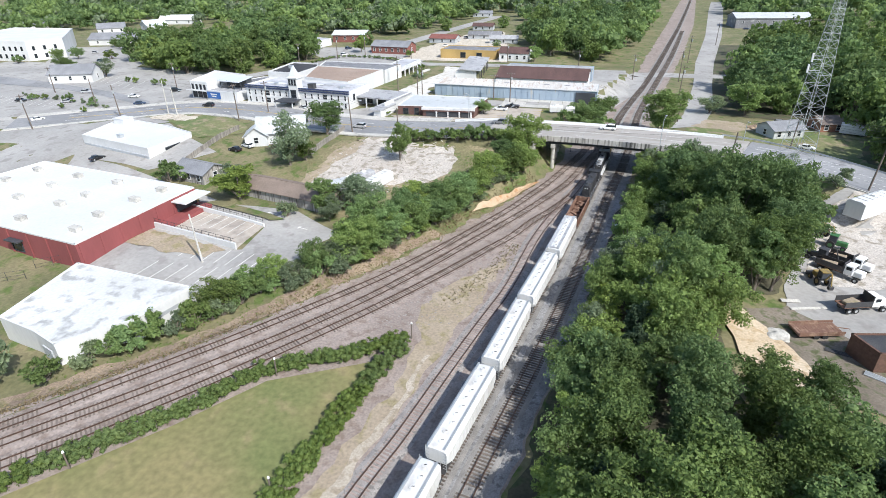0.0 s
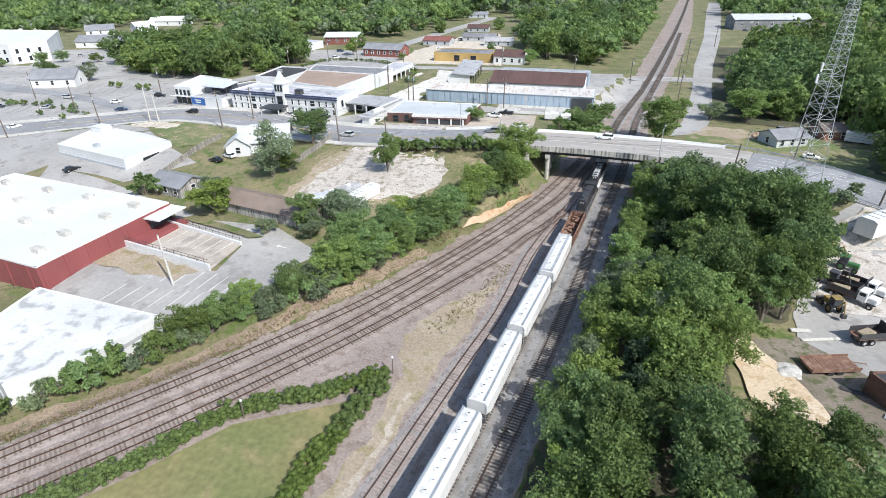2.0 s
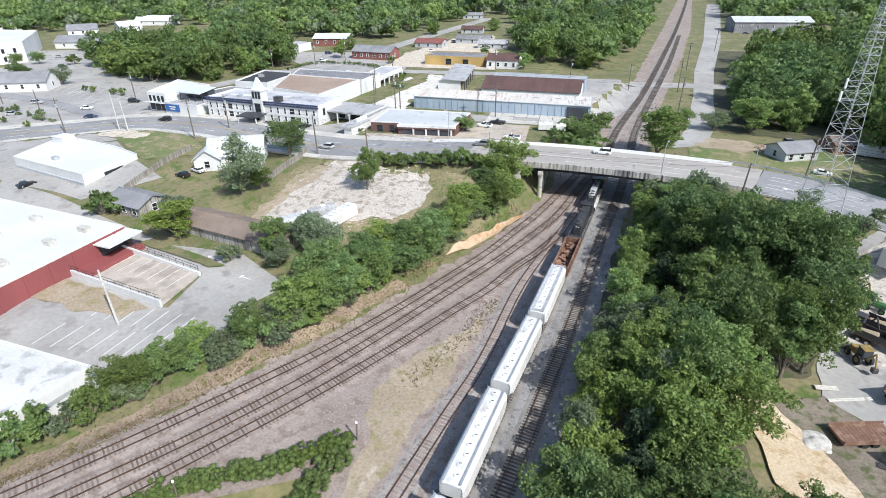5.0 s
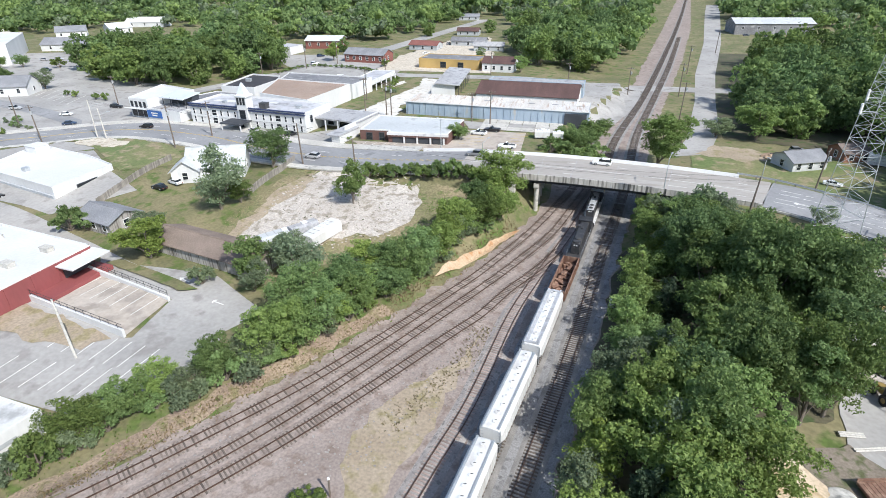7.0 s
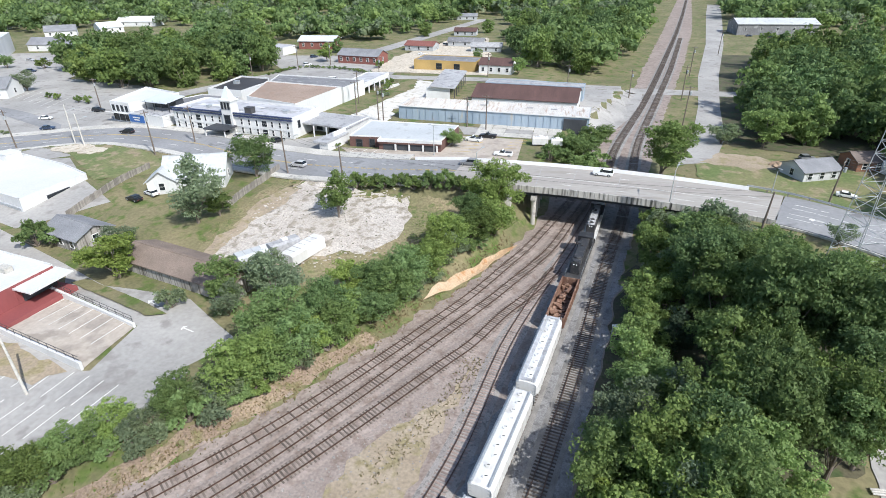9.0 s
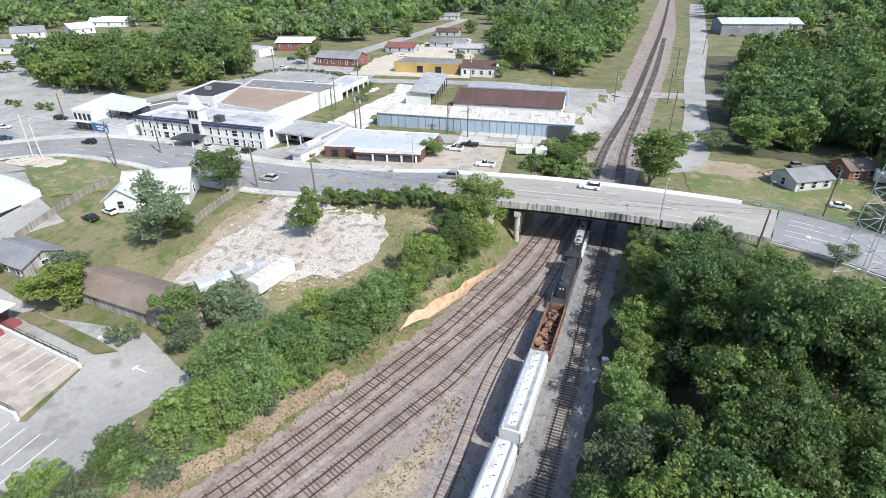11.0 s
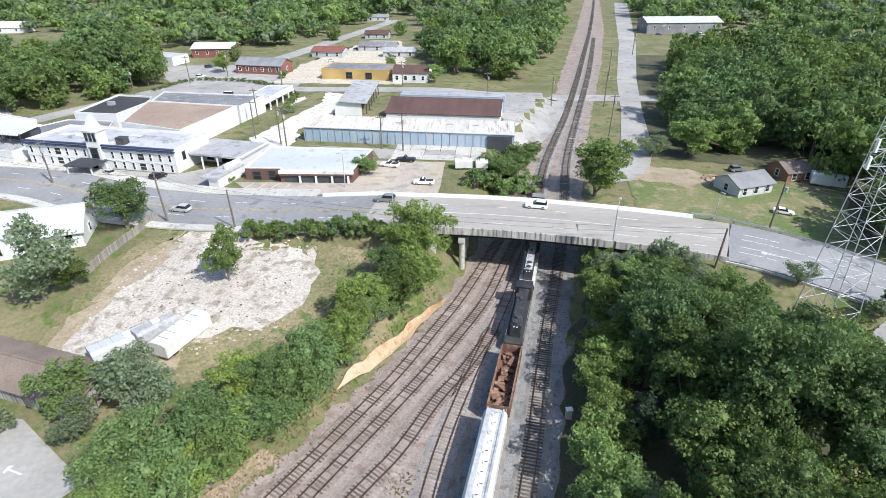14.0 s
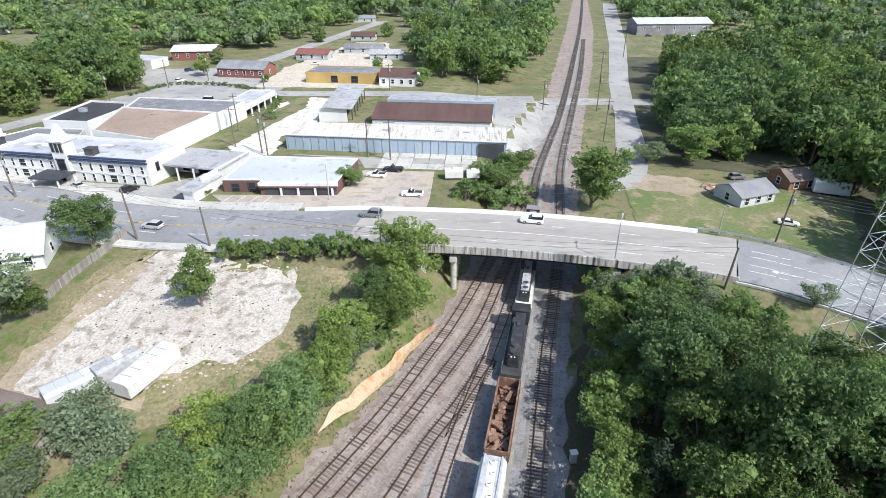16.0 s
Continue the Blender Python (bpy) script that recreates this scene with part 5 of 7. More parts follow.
# the wood between the tracks and the works yard
WOOD_EDGE = [(0.6, 22), (2.2, 28), (3.1, 34), (3.9, 42), (5.4, 52), (7.4, 63), (9.0, 72), (10.9, 81), (13.2, 92), (14.4, 97.5)]
for x, y in line(WOOD_EDGE, 3.4):
    plant(rnd.choice(("lime", "lime", "oak", "grey", "lime", "oak")), x + rnd.uniform(-0.4, 1.0), y, rnd.uniform(0.7, 0.95), rnd.uniform(0.85, 1.05), "wood beside the railway")
scatter([(3.5, 23), (5.5, 34), (8.5, 48), (15.6, 50), (18, 41), (34, 37), (40, 30), (34, 22)], 4.5, ("oak", "oak2", "deep", "deep", "pine", "oak2", "tall", "oak2"), 0.75, 1.0, "wood beside the railway", 0.75, 1.1)
scatter([(9, 50), (12, 70), (15.5, 88), (17.5, 97), (21, 94), (27, 90), (33, 84), (31, 74), (27, 66), (19.5, 64), (16, 56), (15.6, 50)], 5.4, ("oak", "oak2", "tall", "deep", "pine", "oak2", "tall", "grey", "deep"), 0.7, 1.05, "wood beside the railway", 0.85, 1.3)
for x, y in ((27, 84), (30.5, 79), (29.5, 72.5), (32.5, 86), (24.5, 90.5)):
    plant("deep", x, y, 0.9, 0.95, "wood beside the railway")
for k, x, y, s in (("oak", 12.3, 61, 0.95), ("lime", 16.3, 61.5, 1.05), ("oak2", 20, 66, 0.95), ("oak", 11, 55, 0.95), ("tall", 14.6, 56.5, 0.9), ("lime", 16, 66.5, 1.1), ("oak", 24, 70, 0.9), ("lime", 12.6, 49.5, 1.05), ("grey", 13, 67, 1.0), ("oak", 17.6, 54, 0.8), ("tall", 24.5, 64.5, 0.75), ("lime", 18.5, 60, 0.85), ("oak", 20.5, 44, 0.6), ("oak2", 25, 42.5, 0.6)):
    plant(k, x, y, s, 1.0, "wood beside the railway")
for k, x, y, s, h in (("oak2", 31.2, 90.5, 0.85, 0.95), ("deep", 34.8, 87.5, 0.7, 0.95), ("oak", 37, 91, 0.62, 1.0), ("oak", 33, 95.6, 0.55, 0.8), ("lime", 13.4, 99.5, 0.75, 0.85), ("oak", 14.2, 102.5, 0.6, 0.75), ("grey", 15.8, 105.5, 0.7, 0.75), ("lime", 17.6, 103, 0.75, 0.85), ("bush", 14.8, 107.4, 1.3, 1.2), ("bush", 13.2, 104.8, 1.1, 1.1)):
    plant(k, x, y, s, h, "trees below the bridge")
scatter([(17.5, 98), (19.5, 105), (24.5, 103), (29, 99.5), (33.5, 94.5), (31, 90), (24, 94)], 3.4, ("oak", "lime", "grey", "oak2", "oak"), 0.5, 0.72, "trees below the bridge", 0.7, 0.95)
scatter([(18, 104), (21, 107), (27, 102.5), (36, 95), (40, 89), (37, 86), (28, 98)], 2.2, ("bush", "greybush", "bush"), 0.9, 1.5, "scrub below the bridge")
# the strip between the sidings and the car parks
for x, y in line([(-44, 50), (-40, 54.5), (-36, 58), (-32.5, 61), (-28.5, 67), (-24, 74), (-20.5, 81.5), (-17, 90), (-13.4, 99)], 2.9):
    plant(rnd.choice(("oak", "lime", "lime", "grey", "oak", "lime")), x + rnd.uniform(-1.3, 0.4), y + rnd.uniform(-0.8, 0.8), (0.48 if y < 60 else 0.66) + rnd.uniform(0, 0.2), rnd.uniform(0.75, 0.95), "trees beside the sidings")
for x, y in line([(-52, 36.5), (-46.5, 43), (-39, 53.5), (-32.3, 59.5), (-26.2, 69.6), (-21.2, 80), (-17.6, 88)], 2.3):
    plant(rnd.choice(("bush", "bush", "greybush")), x + rnd.uniform(-1.2, 0.2), y + rnd.uniform(-0.8, 0.8), rnd.uniform(0.7, 1.3), 1.0, "bushes beside the sidings")
for k, x, y, s, h in (("oak", -10.3, 108.6, 1.0, 0.92), ("oak", -9.6, 104.6, 0.78, 0.9), ("oak2", -12, 100, 0.7, 0.8), ("grey", -14.2, 95.5, 0.7, 0.8), ("oak2", -13.2, 103.5, 0.7, 0.75), ("oak2", -16, 98, 0.6, 0.7), ("oak2", -22, 83, 0.7, 0.8), ("lime", -25.5, 82.5, 0.9, 0.85), ("grey", -34, 79.5, 1.05, 0.95), ("grey", -37, 83, 1.0, 0.85), ("oak", -27.5, 70.5, 0.85, 0.8),
                      ("lime", -42.2, 79.8, 0.95, 0.85), ("lime", -60.5, 81.8, 1.15, 0.75), ("lime", -35.2, 102.8, 0.85, 1.15), ("grey", -58, 97.5, 1.5, 0.95), ("oak2", -55.5, 100, 0.6, 0.7), ("deep", -57.8, 116.2, 0.95, 0.7), ("oak2", -26, 77, 0.8, 0.8), ("oak", -30, 72, 0.9, 0.85),
                      ("bush", -80, 87, 1.3, 1.1), ("bush", -77, 87.5, 1.0, 1), ("grey", -65, 88, 0.7, 0.8), ("greybush", -62, 84, 1.2, 1), ("greybush", -48, 76.5, 1.0, 1), ("grey", -40, 77, 0.7, 0.9), ("greybush", -66, 30, 1.3, 1.2), ("greybush", -60, 31, 1.4, 1.3), ("bush", -55, 33, 1.0, 1.0), ("grey", -70, 33, 0.9, 0.9), ("greybush", -64, 26, 1.2, 1)):
    plant(k, x, y, s, h, "trees round the lots")
for x, y in line([(-36, 113.4), (-24, 112.2), (-14, 111.2)], 1.4):
    plant("bush", x, y + rnd.uniform(-0.4, 0.4), rnd.uniform(0.65, 0.95), rnd.uniform(0.8, 1.2), "hedge of scrub below the street")
for k, x, y, s in (("oak", 5.8, 156, 1.0), ("oak", 1.2, 149.5, 0.85), ("oak", 4.2, 151.5, 0.8), ("oak2", 20, 143.5, 1.5), ("bush", -3, 140, 1.6), ("bush", 3, 141, 1.7), ("bush", 6.5, 144.5, 1.7), ("bush", 0, 143.5, 1.6), ("oak", -24.6, 142.8, 0.55), ("lime", 45, 166, 1.6), ("grey", 36, 167, 1.0), ("bush", -47.5, 150, 0.8), ("bush", -50, 136.5, 0.6)):
    plant(k, x, y, s, 0.72, "trees near the bridge")
for x, y in ((-160, 168.7), (-155.5, 167.3), (-146, 165.5), (-142, 165), (-140, 128), (-143, 134), (-146, 138), (-150, 130), (-158, 141), (-170, 138)):
    plant("bush", x, y, rnd.uniform(0.45, 0.75), 1.1, "car park shrubs")
for x, y in line([(-178, 142.5), (-162, 139), (-150, 136.5), (-136, 133)], 4.2):
    plant(rnd.choice(("bush", "greybush")), x, y + rnd.uniform(-0.8, 0.8), rnd.uniform(0.35, 0.6), rnd.uniform(0.7, 1.2), "car park shrubs")
for x, y in line([(-250, 262), (-232, 244), (-214, 236)], 6):
    plant("oak", x, y, rnd.uniform(0.35, 0.6), 0.8, "car park trees")
for x, y in line([(-109, 214), (-105, 229), (-96, 231), (-82, 228), (-68, 219)], 2.4):
    plant("bush", x, y, rnd.uniform(0.4, 0.6), 0.8, "car park shrubs")
for x, y in line([(-62, 210), (-58, 196), (-56, 186)], 2.4):
    plant(rnd.choice(("bush", "greybush")), x + rnd.uniform(-1, 1), y, rnd.uniform(0.5, 0.9), 0.7, "shrubs beside the carport")
for x, y, k, s in ((-196, 178, "oak", 0.8), (-176, 176, "grey", 1.0), (-228, 205, "oak", 0.6), (-222, 210, "oak", 0.6), (-206, 212, "bush", 1.4), (-240, 196, "bush", 1.2), (-100, 246, "lime", 1.0), (-74, 236, "bush", 1.0), (-105, 270, "mid", 0.7), (-40, 262, "mid", 0.5), (37.2, 102.3, "grey", 0.5), (44, 97, "greybush", 1.1), (-20, 232, "lime", 0.8), (-80, 330, "mid", 0.8), (-50, 350, "mid", 0.8)):
    plant(k, x, y, s, 0.95, "scattered town trees")
# larger trees round the town
scatter([(47, 172), (47, 186), (60, 235), (72, 276), (90, 280), (120, 260), (112, 200), (80, 168), (60, 166)], 8.4, ("mid2", "mid2", "mid"), 1.15, 1.6, "trees behind the houses")
scatter([(72, 100), (62, 118), (68, 150), (82, 164), (125, 190), (150, 160), (130, 100), (95, 92)], 9, ("mid2", "mid2", "mid"), 1.0, 1.45, "trees behind the houses")
scatter([(-190, 206), (-165, 190), (-130, 184), (-119, 196), (-112, 215), (-135, 262), (-180, 252), (-198, 235)], 8, ("mid", "mid2", "mid2"), 1.0, 1.4, "park oaks")
scatter([(-14, 244), (4, 246), (10, 262), (18, 300), (26, 350), (10, 370), (-30, 350), (-24, 270)], 9, ("mid", "mid2"), 1.0, 1.35, "wood beyond the warehouses")


def far_woods():
    """The leafy town and woods that fill the distance, in one sheet of crowns."""
    rng = np.random.default_rng(5)
    keep = []
    clear = [[(20, 225), (20, 275), (60, 275), (60, 225)], [(-300, 40), (-300, 200), (-190, 300), (-60, 300), (-20, 240), (48, 240), (80, 110), (150, 30), (60, -60), (-200, -60)], [(58, 240), (98, 480), (140, 720), (95, 720), (52, 480), (22, 270)],
             [(55, 270), (60, 395), (150, 395), (140, 285)], [(36, 100), (48, 250), (70, 300), (120, 290), (150, 190), (150, 90), (70, 20)],
             [(-110, 240), (-72, 440), (-52, 440), (-20, 240)], [(-360, 180), (-300, 345), (-215, 360), (-190, 250), (-230, 140)]]
    for _ in range(30000):
        x, y = rng.uniform(-820, 620), rng.uniform(60, 900)
        if abs(x) > y * 1.0 + 80:
            continue
        if any(inside((x, y), c) for c in clear) and rng.random() > 0.0:
            continue
        keep.append((x, y))
        if len(keep) >= 5000:
            break
    vs, fs, mats, k = [], [], [], 0
    for x, y in keep:
        r = rng.uniform(3.6, 6.8) if y < 420 else rng.uniform(5, 9)
        h = r * rng.uniform(1.5, 2.3)
        z = 2.6
        n = 7 if y < 420 else 4
        c = np.stack([x + rng.normal(0, r * 0.42, n), y + rng.normal(0, r * 0.42, n), z + h * rng.uniform(0.35, 0.85, n)], 1)
        rr = r * rng.uniform(0.35, 0.6, n)
        near = y < 420
        qv, qf = leaf_cloud(rng, c, rr, 130 if near else 55, 0.95 if near else 1.5)
        iv, jf = core_lumps(ICO, c, rr, 0.62, 0.85)
        mi = int(rng.choice([0, 0, 1, 1, 2, 3], p=[0.2, 0.2, 0.2, 0.15, 0.1, 0.15]))
        for v, f in ((qv, qf), (iv, jf)):
            vs.append(v)
            fs.extend((f + k).tolist())
            mats.extend([mi] * len(f))
            k += len(v)
    me = bpy.data.meshes.new("far_woods")
    me.from_pydata(np.concatenate(vs).tolist(), [], fs)
    for m in LEAF[:4]:
        me.materials.append(m)
    me.polygons.foreach_set("material_index", np.array(mats, dtype=np.int32))
    tagged(new("far_woods", me), "leafy green woods and garden trees in the distance", "woods", kind="stuff")


far_woods()


def hedge(name, pts, width, height, label):
    c = line(pts, 0.7)
    rng = np.random.default_rng(len(pts) + int(width * 10))
    th = thing(name, (*c[0], zat(*c[0])), label, "hedge")
    for k in range(0, len(c), 12):
        cs, rs = [], []
        for x, y in c[k:k + 12]:
            for _ in range(15):
                cs.append((x + rng.uniform(-0.4, 0.4) * width, y + rng.uniform(-0.4, 0.4) * width, zat(x, y) + height * rng.uniform(0.1, 0.78)))
                rs.append(rng.uniform(0.18, 0.4))
        cs, rs = np.array(cs) - np.array(th.location), np.array(rs)
        qv, qf = leaf_cloud(rng, cs, rs, int(len(cs) * 40), 0.08)
        iv, jf = core_lumps(ICO, cs, rs, 0.9)
        me = bpy.data.meshes.new("hedge_bush")
        me.from_pydata(np.concatenate([qv, iv]).tolist(), [], qf.tolist() + (jf + len(qv)).tolist())
        me.materials.append(HEDGELEAF)
        ob = new("hedge_bush", me)
        ob.parent = th
    return th


hedge("hedge", [(-62, 4), (-50, 15.5), (-44, 22.5), (-36.5, 31), (-30.4, 39.4), (-22.5, 43.8), (-17.6, 48)], 2.4, 1.6, "bright green clipped hedge along the sidings")
hedge("hedge", [(-17.2, 47), (-18.8, 41), (-20, 33.5), (-21, 27), (-22.6, 18), (-25, 6)], 2.8, 1.5, "bright green hedge along the dirt track")


# rough grass on the banks and verges
def tufts(name, pts, spread, count, material, label, size=0.35):
    rng = np.random.default_rng(int(abs(pts[0][0]) * 10) + count)
    c = line(pts, 0.5)
    i = rng.integers(0, len(c), count)
    x, y = c[i, 0] + rng.normal(0, spread, count), c[i, 1] + rng.normal(0, spread, count)
    z = land(x, y)
    a = rng.uniform(0, math.pi, count)
    s = size * rng.uniform(0.5, 1.4, count)
    lean = rng.normal(0, 0.3, (count, 2)) * s[:, None]
    q = np.stack([np.stack([x - np.cos(a) * s * 0.5, y - np.sin(a) * s * 0.5, z], 1), np.stack([x + np.cos(a) * s * 0.5, y + np.sin(a) * s * 0.5, z], 1),
                  np.stack([x + np.cos(a) * s * 0.3 + lean[:, 0], y + np.sin(a) * s * 0.3 + lean[:, 1], z + s], 1), np.stack([x - np.cos(a) * s * 0.3 + lean[:, 0], y - np.sin(a) * s * 0.3 + lean[:, 1], z + s * 0.8], 1)], 1)
    me = bpy.data.meshes.new(name)
    me.from_pydata(q.reshape(-1, 3).tolist(), [], np.arange(count * 4).reshape(-1, 4).tolist())
    me.materials.append(material)
    return tagged(new(name, me), label, "grass", kind="stuff")


tufts("dry_grass", [(-60, 22), (-46, 38), (-37, 50), (-28.5, 63), (-20.5, 77), (-13.5, 91), (-7, 106)], 0.7, 5500, DRYGRASS, "straw-coloured dry grass along the siding", 0.2)
tufts("bank_grass", [(-53, 33), (-40, 49), (-31, 62), (-22, 77)], 1.6, 700, HEDGELEAF, "green weeds on the bank", 0.2)
tufts("weeds", [(-14, 58), (-9.5, 68), (-7.5, 76)], 0.8, 700, DRYGRASS, "straw-coloured weeds between tracks", 0.2)
drape("cut_bank", [(-6.0, 105.4), (-7.0, 103), (-8.0, 100.5), (-10.4, 95.2), (-12.9, 90.9), (-15.2, 87.4), (-16.2, 85.6), (-15.6, 88), (-13.8, 91.6), (-11.4, 95.9), (-9.0, 101.1), (-7.7, 103.7)], CLAY, 0.34, 0.6, 0.35, "raw orange clay cut bank", "bank")
for x, y in line([(-19.7, 82), (-17, 87.5), (-14.9, 93), (-12.3, 99), (-9.4, 105)], 1.7):
    plant(rnd.choice(("bush", "greybush")), x + rnd.uniform(-0.6, 0.3), y + rnd.uniform(-0.8, 0.8), rnd.uniform(0.45, 0.8), 0.9, "bushes on the cut bank")


# ---- the train ----
def on_line(c, y):
    i = int(np.argmin(np.abs(c[:, 1] - y)))
    a = math.degrees(math.atan2(c[min(i + 3, len(c) - 1)][1] - c[i - 3][1], c[min(i + 3, len(c) - 1)][0] - c[i - 3][0]))
    return pose(c[i][0], c[i][1], rail_z(c[i][1]) + 0.37 * U, 0, 0, a)


def bogie(th, x, wheelbase=1.75):
    b = part("bogie", box(B(), (x, 0, 0.52), (wheelbase + 0.9, 2.2, 0.34), 0, 0.05), DARKSTEEL, th)
    for dx in (-wheelbase / 2, wheelbase / 2):
        for s in (-0.755, 0.755):
            part("wheel", cyl(B(), (x + dx, s - 0.06, 0.44), (x + dx, s + 0.06, 0.44), 0.44, seg=16), DARKSTEEL, b)
    return b


def hull(bm, sections):
    """A skin through cross-sections (x, [(y, z), ...])."""
    rows = [[bm.verts.new((x, y, z)) for y, z in s] for x, s in sections]
    k = len(rows[0])
    for r0, r1 in zip(rows, rows[1:]):
        for j in range(k):
            bm.faces.new((r0[j], r0[(j + 1) % k], r1[(j + 1) % k], r1[j]))
    bm.faces.new(rows[0][::-1]), bm.faces.new(rows[-1])
    bmesh.ops.recalc_face_normals(bm, faces=bm.faces)
    return bm


def hopper(label, strip):
    th = thing("hopper_wagon", (0, 0, 0), label, "hopper wagon", "train on the main track")
    L = 8.3

    def sec(w, zb, zt):
        return [(-w * 0.8, zb), (-w, zb + 0.5), (-w, zt - 0.55), (-w * 0.72, zt - 0.08), (0, zt), (w * 0.72, zt - 0.08), (w, zt - 0.55), (w, zb + 0.5), (w * 0.8, zb)]
    part("body", hull(B(), [(-L, sec(1.45, 2.2, 4.25)), (-L + 0.25, sec(1.55, 1.9, 4.35)), (-L + 1.6, sec(1.58, 1.15, 4.4)), (L - 1.6, sec(1.58, 1.15, 4.4)), (L - 0.25, sec(1.55, 1.9, 4.35)), (L, sec(1.45, 2.2, 4.25))]), HOPPERWHITE, th)
    if strip:
        for s in (-0.82, 0.82):
            part("roof_stripe", box(B(), (0, s, 4.375), (2 * L - 0.5, 0.52, 0.03), 0), HOPPERGREY, th, "grey roof stripe")
        for x in (-L + 0.45, L - 0.45):
            part("roof_stripe", box(B(), (x, 0, 4.41), (0.6, 1.5, 0.03), 0), HOPPERGREY, th, "grey roof stripe")
    for i in range(10):
        x, y = -L + 1.2 + i * (2 * L - 2.4) / 9, (0.12 if i % 2 else -0.12)
        h = part("hatch", cyl(B(), (x, y, 4.38), (x, y, 4.52), 0.27, 0.25, 12), HOPPERWHITE, th)
        part("hatch_clamp", box(B(), (x + 0.18, y - 0.12, 4.53), (0.09, 0.34, 0.05), 0.4), DARKSTEEL, h)
    for s in (-1.05, 1.05):
        part("running_board", box(B(), (0, s, 4.48), (2 * L - 0.2, 0.28, 0.04)), HOPPERGREY if strip else STEEL, th)
    for x in (-4.7, 4.7, 0):
        part("chute", hull(B(), [(x - 1.3, [(-1.2, 1.25), (1.2, 1.25), (1.2, 1.2), (-1.2, 1.2)]), (x - 0.35, [(-0.7, 1.25), (0.7, 1.25), (0.7, 0.55), (-0.7, 0.55)]), (x + 0.35, [(-0.7, 1.25), (0.7, 1.25), (0.7, 0.55), (-0.7, 0.55)]), (x + 1.3, [(-1.2, 1.25), (1.2, 1.25), (1.2, 1.2), (-1.2, 1.2)])]), HOPPERWHITE, th)
    part("sill", box(B(), (0, 0, 0.98), (2 * L + 0.7, 0.5, 0.3)), DARKSTEEL, th)
    for x in (-L - 0.05, L + 0.05):
        e = part("end_platform", box(B(), (x, 0, 1.1), (0.9, 2.7, 0.12)), DARKSTEEL, th)
        for s in (-1.35, 1.35):
            part("ladder_rail", cyl(B(), (x, s, 1.1), (x, s, 4.5), 0.035, seg=6), STEEL, e)
            for z in range(6):
                part("rung", cyl(B(), (x, s, 1.5 + z * 0.5), (x, s - math.copysign(0.45, s), 1.5 + z * 0.5), 0.025, seg=6), STEEL, e)
    for i in range(15):
        for s in (-1.6, 1.6):
            part("side_post", box(B(), (-L + 1.2 + i * (2 * L - 2.4) / 14, s, 2.7), (0.07, 0.06, 2.2)), HOPPERWHITE, th)
    bogie(th, -6.4), bogie(th, 6.4)
    for s in (-1, 1):
        part("coupler", box(B(), (s * (L + 0.4), 0, 0.85), (0.7, 0.25, 0.28), 0, 0.04), DARKSTEEL, th)
    return th


def gondola():
    th = thing("gondola_wagon", (0, 0, 0), "rusty brown open wagon carrying scrap", "open wagon", "train on the main track")
    L = 6.7
    part("floor", box(B(), (0, 0, 1.15), (2 * L, 2.9, 0.2)), RUST, th)
    for s in (-1.5, 1.5):
        w = part("side", box(B(), (0, s, 2.1), (2 * L, 0.1, 1.9)), RUST, th)
        part("top_rail", box(B(), (0, s, 3.1), (2 * L + 0.1, 0.2, 0.14), 0, 0.02), RUST, w)
        for i in range(17):
            part("rib", box(B(), (-L + 0.2 + i * (2 * L - 0.4) / 16, s * 1.06, 2.05), (0.14, 0.12, 1.8)), RUST, w)
    for s in (-L, L):
        part("end", box(B(), (s, 0, 2.1), (0.1, 3.0, 1.9)), RUST, th)
    rng = random.Random(5)
    bm = B()
    for _ in range(60):
        box(bm, (rng.uniform(-L + 0.6, L - 0.6), rng.uniform(-1.1, 1.1), rng.uniform(1.4, 2.2)), (rng.uniform(0.4, 2.2), rng.uniform(0.15, 0.8), rng.uniform(0.1, 0.4)), rng.uniform(0, 3), 0.02, rng.uniform(-0.4, 0.4), rng.uniform(-0.4, 0.4))
    tagged(part("scrap", bm, RUST, th, "heap of rusty scrap"), kind="stuff")
    bogie(th, -5.0), bogie(th, 5.0)
    part("sill", box(B(), (0, 0, 0.95), (2 * L + 1.0, 0.5, 0.3)), DARKSTEEL, th)
    return th


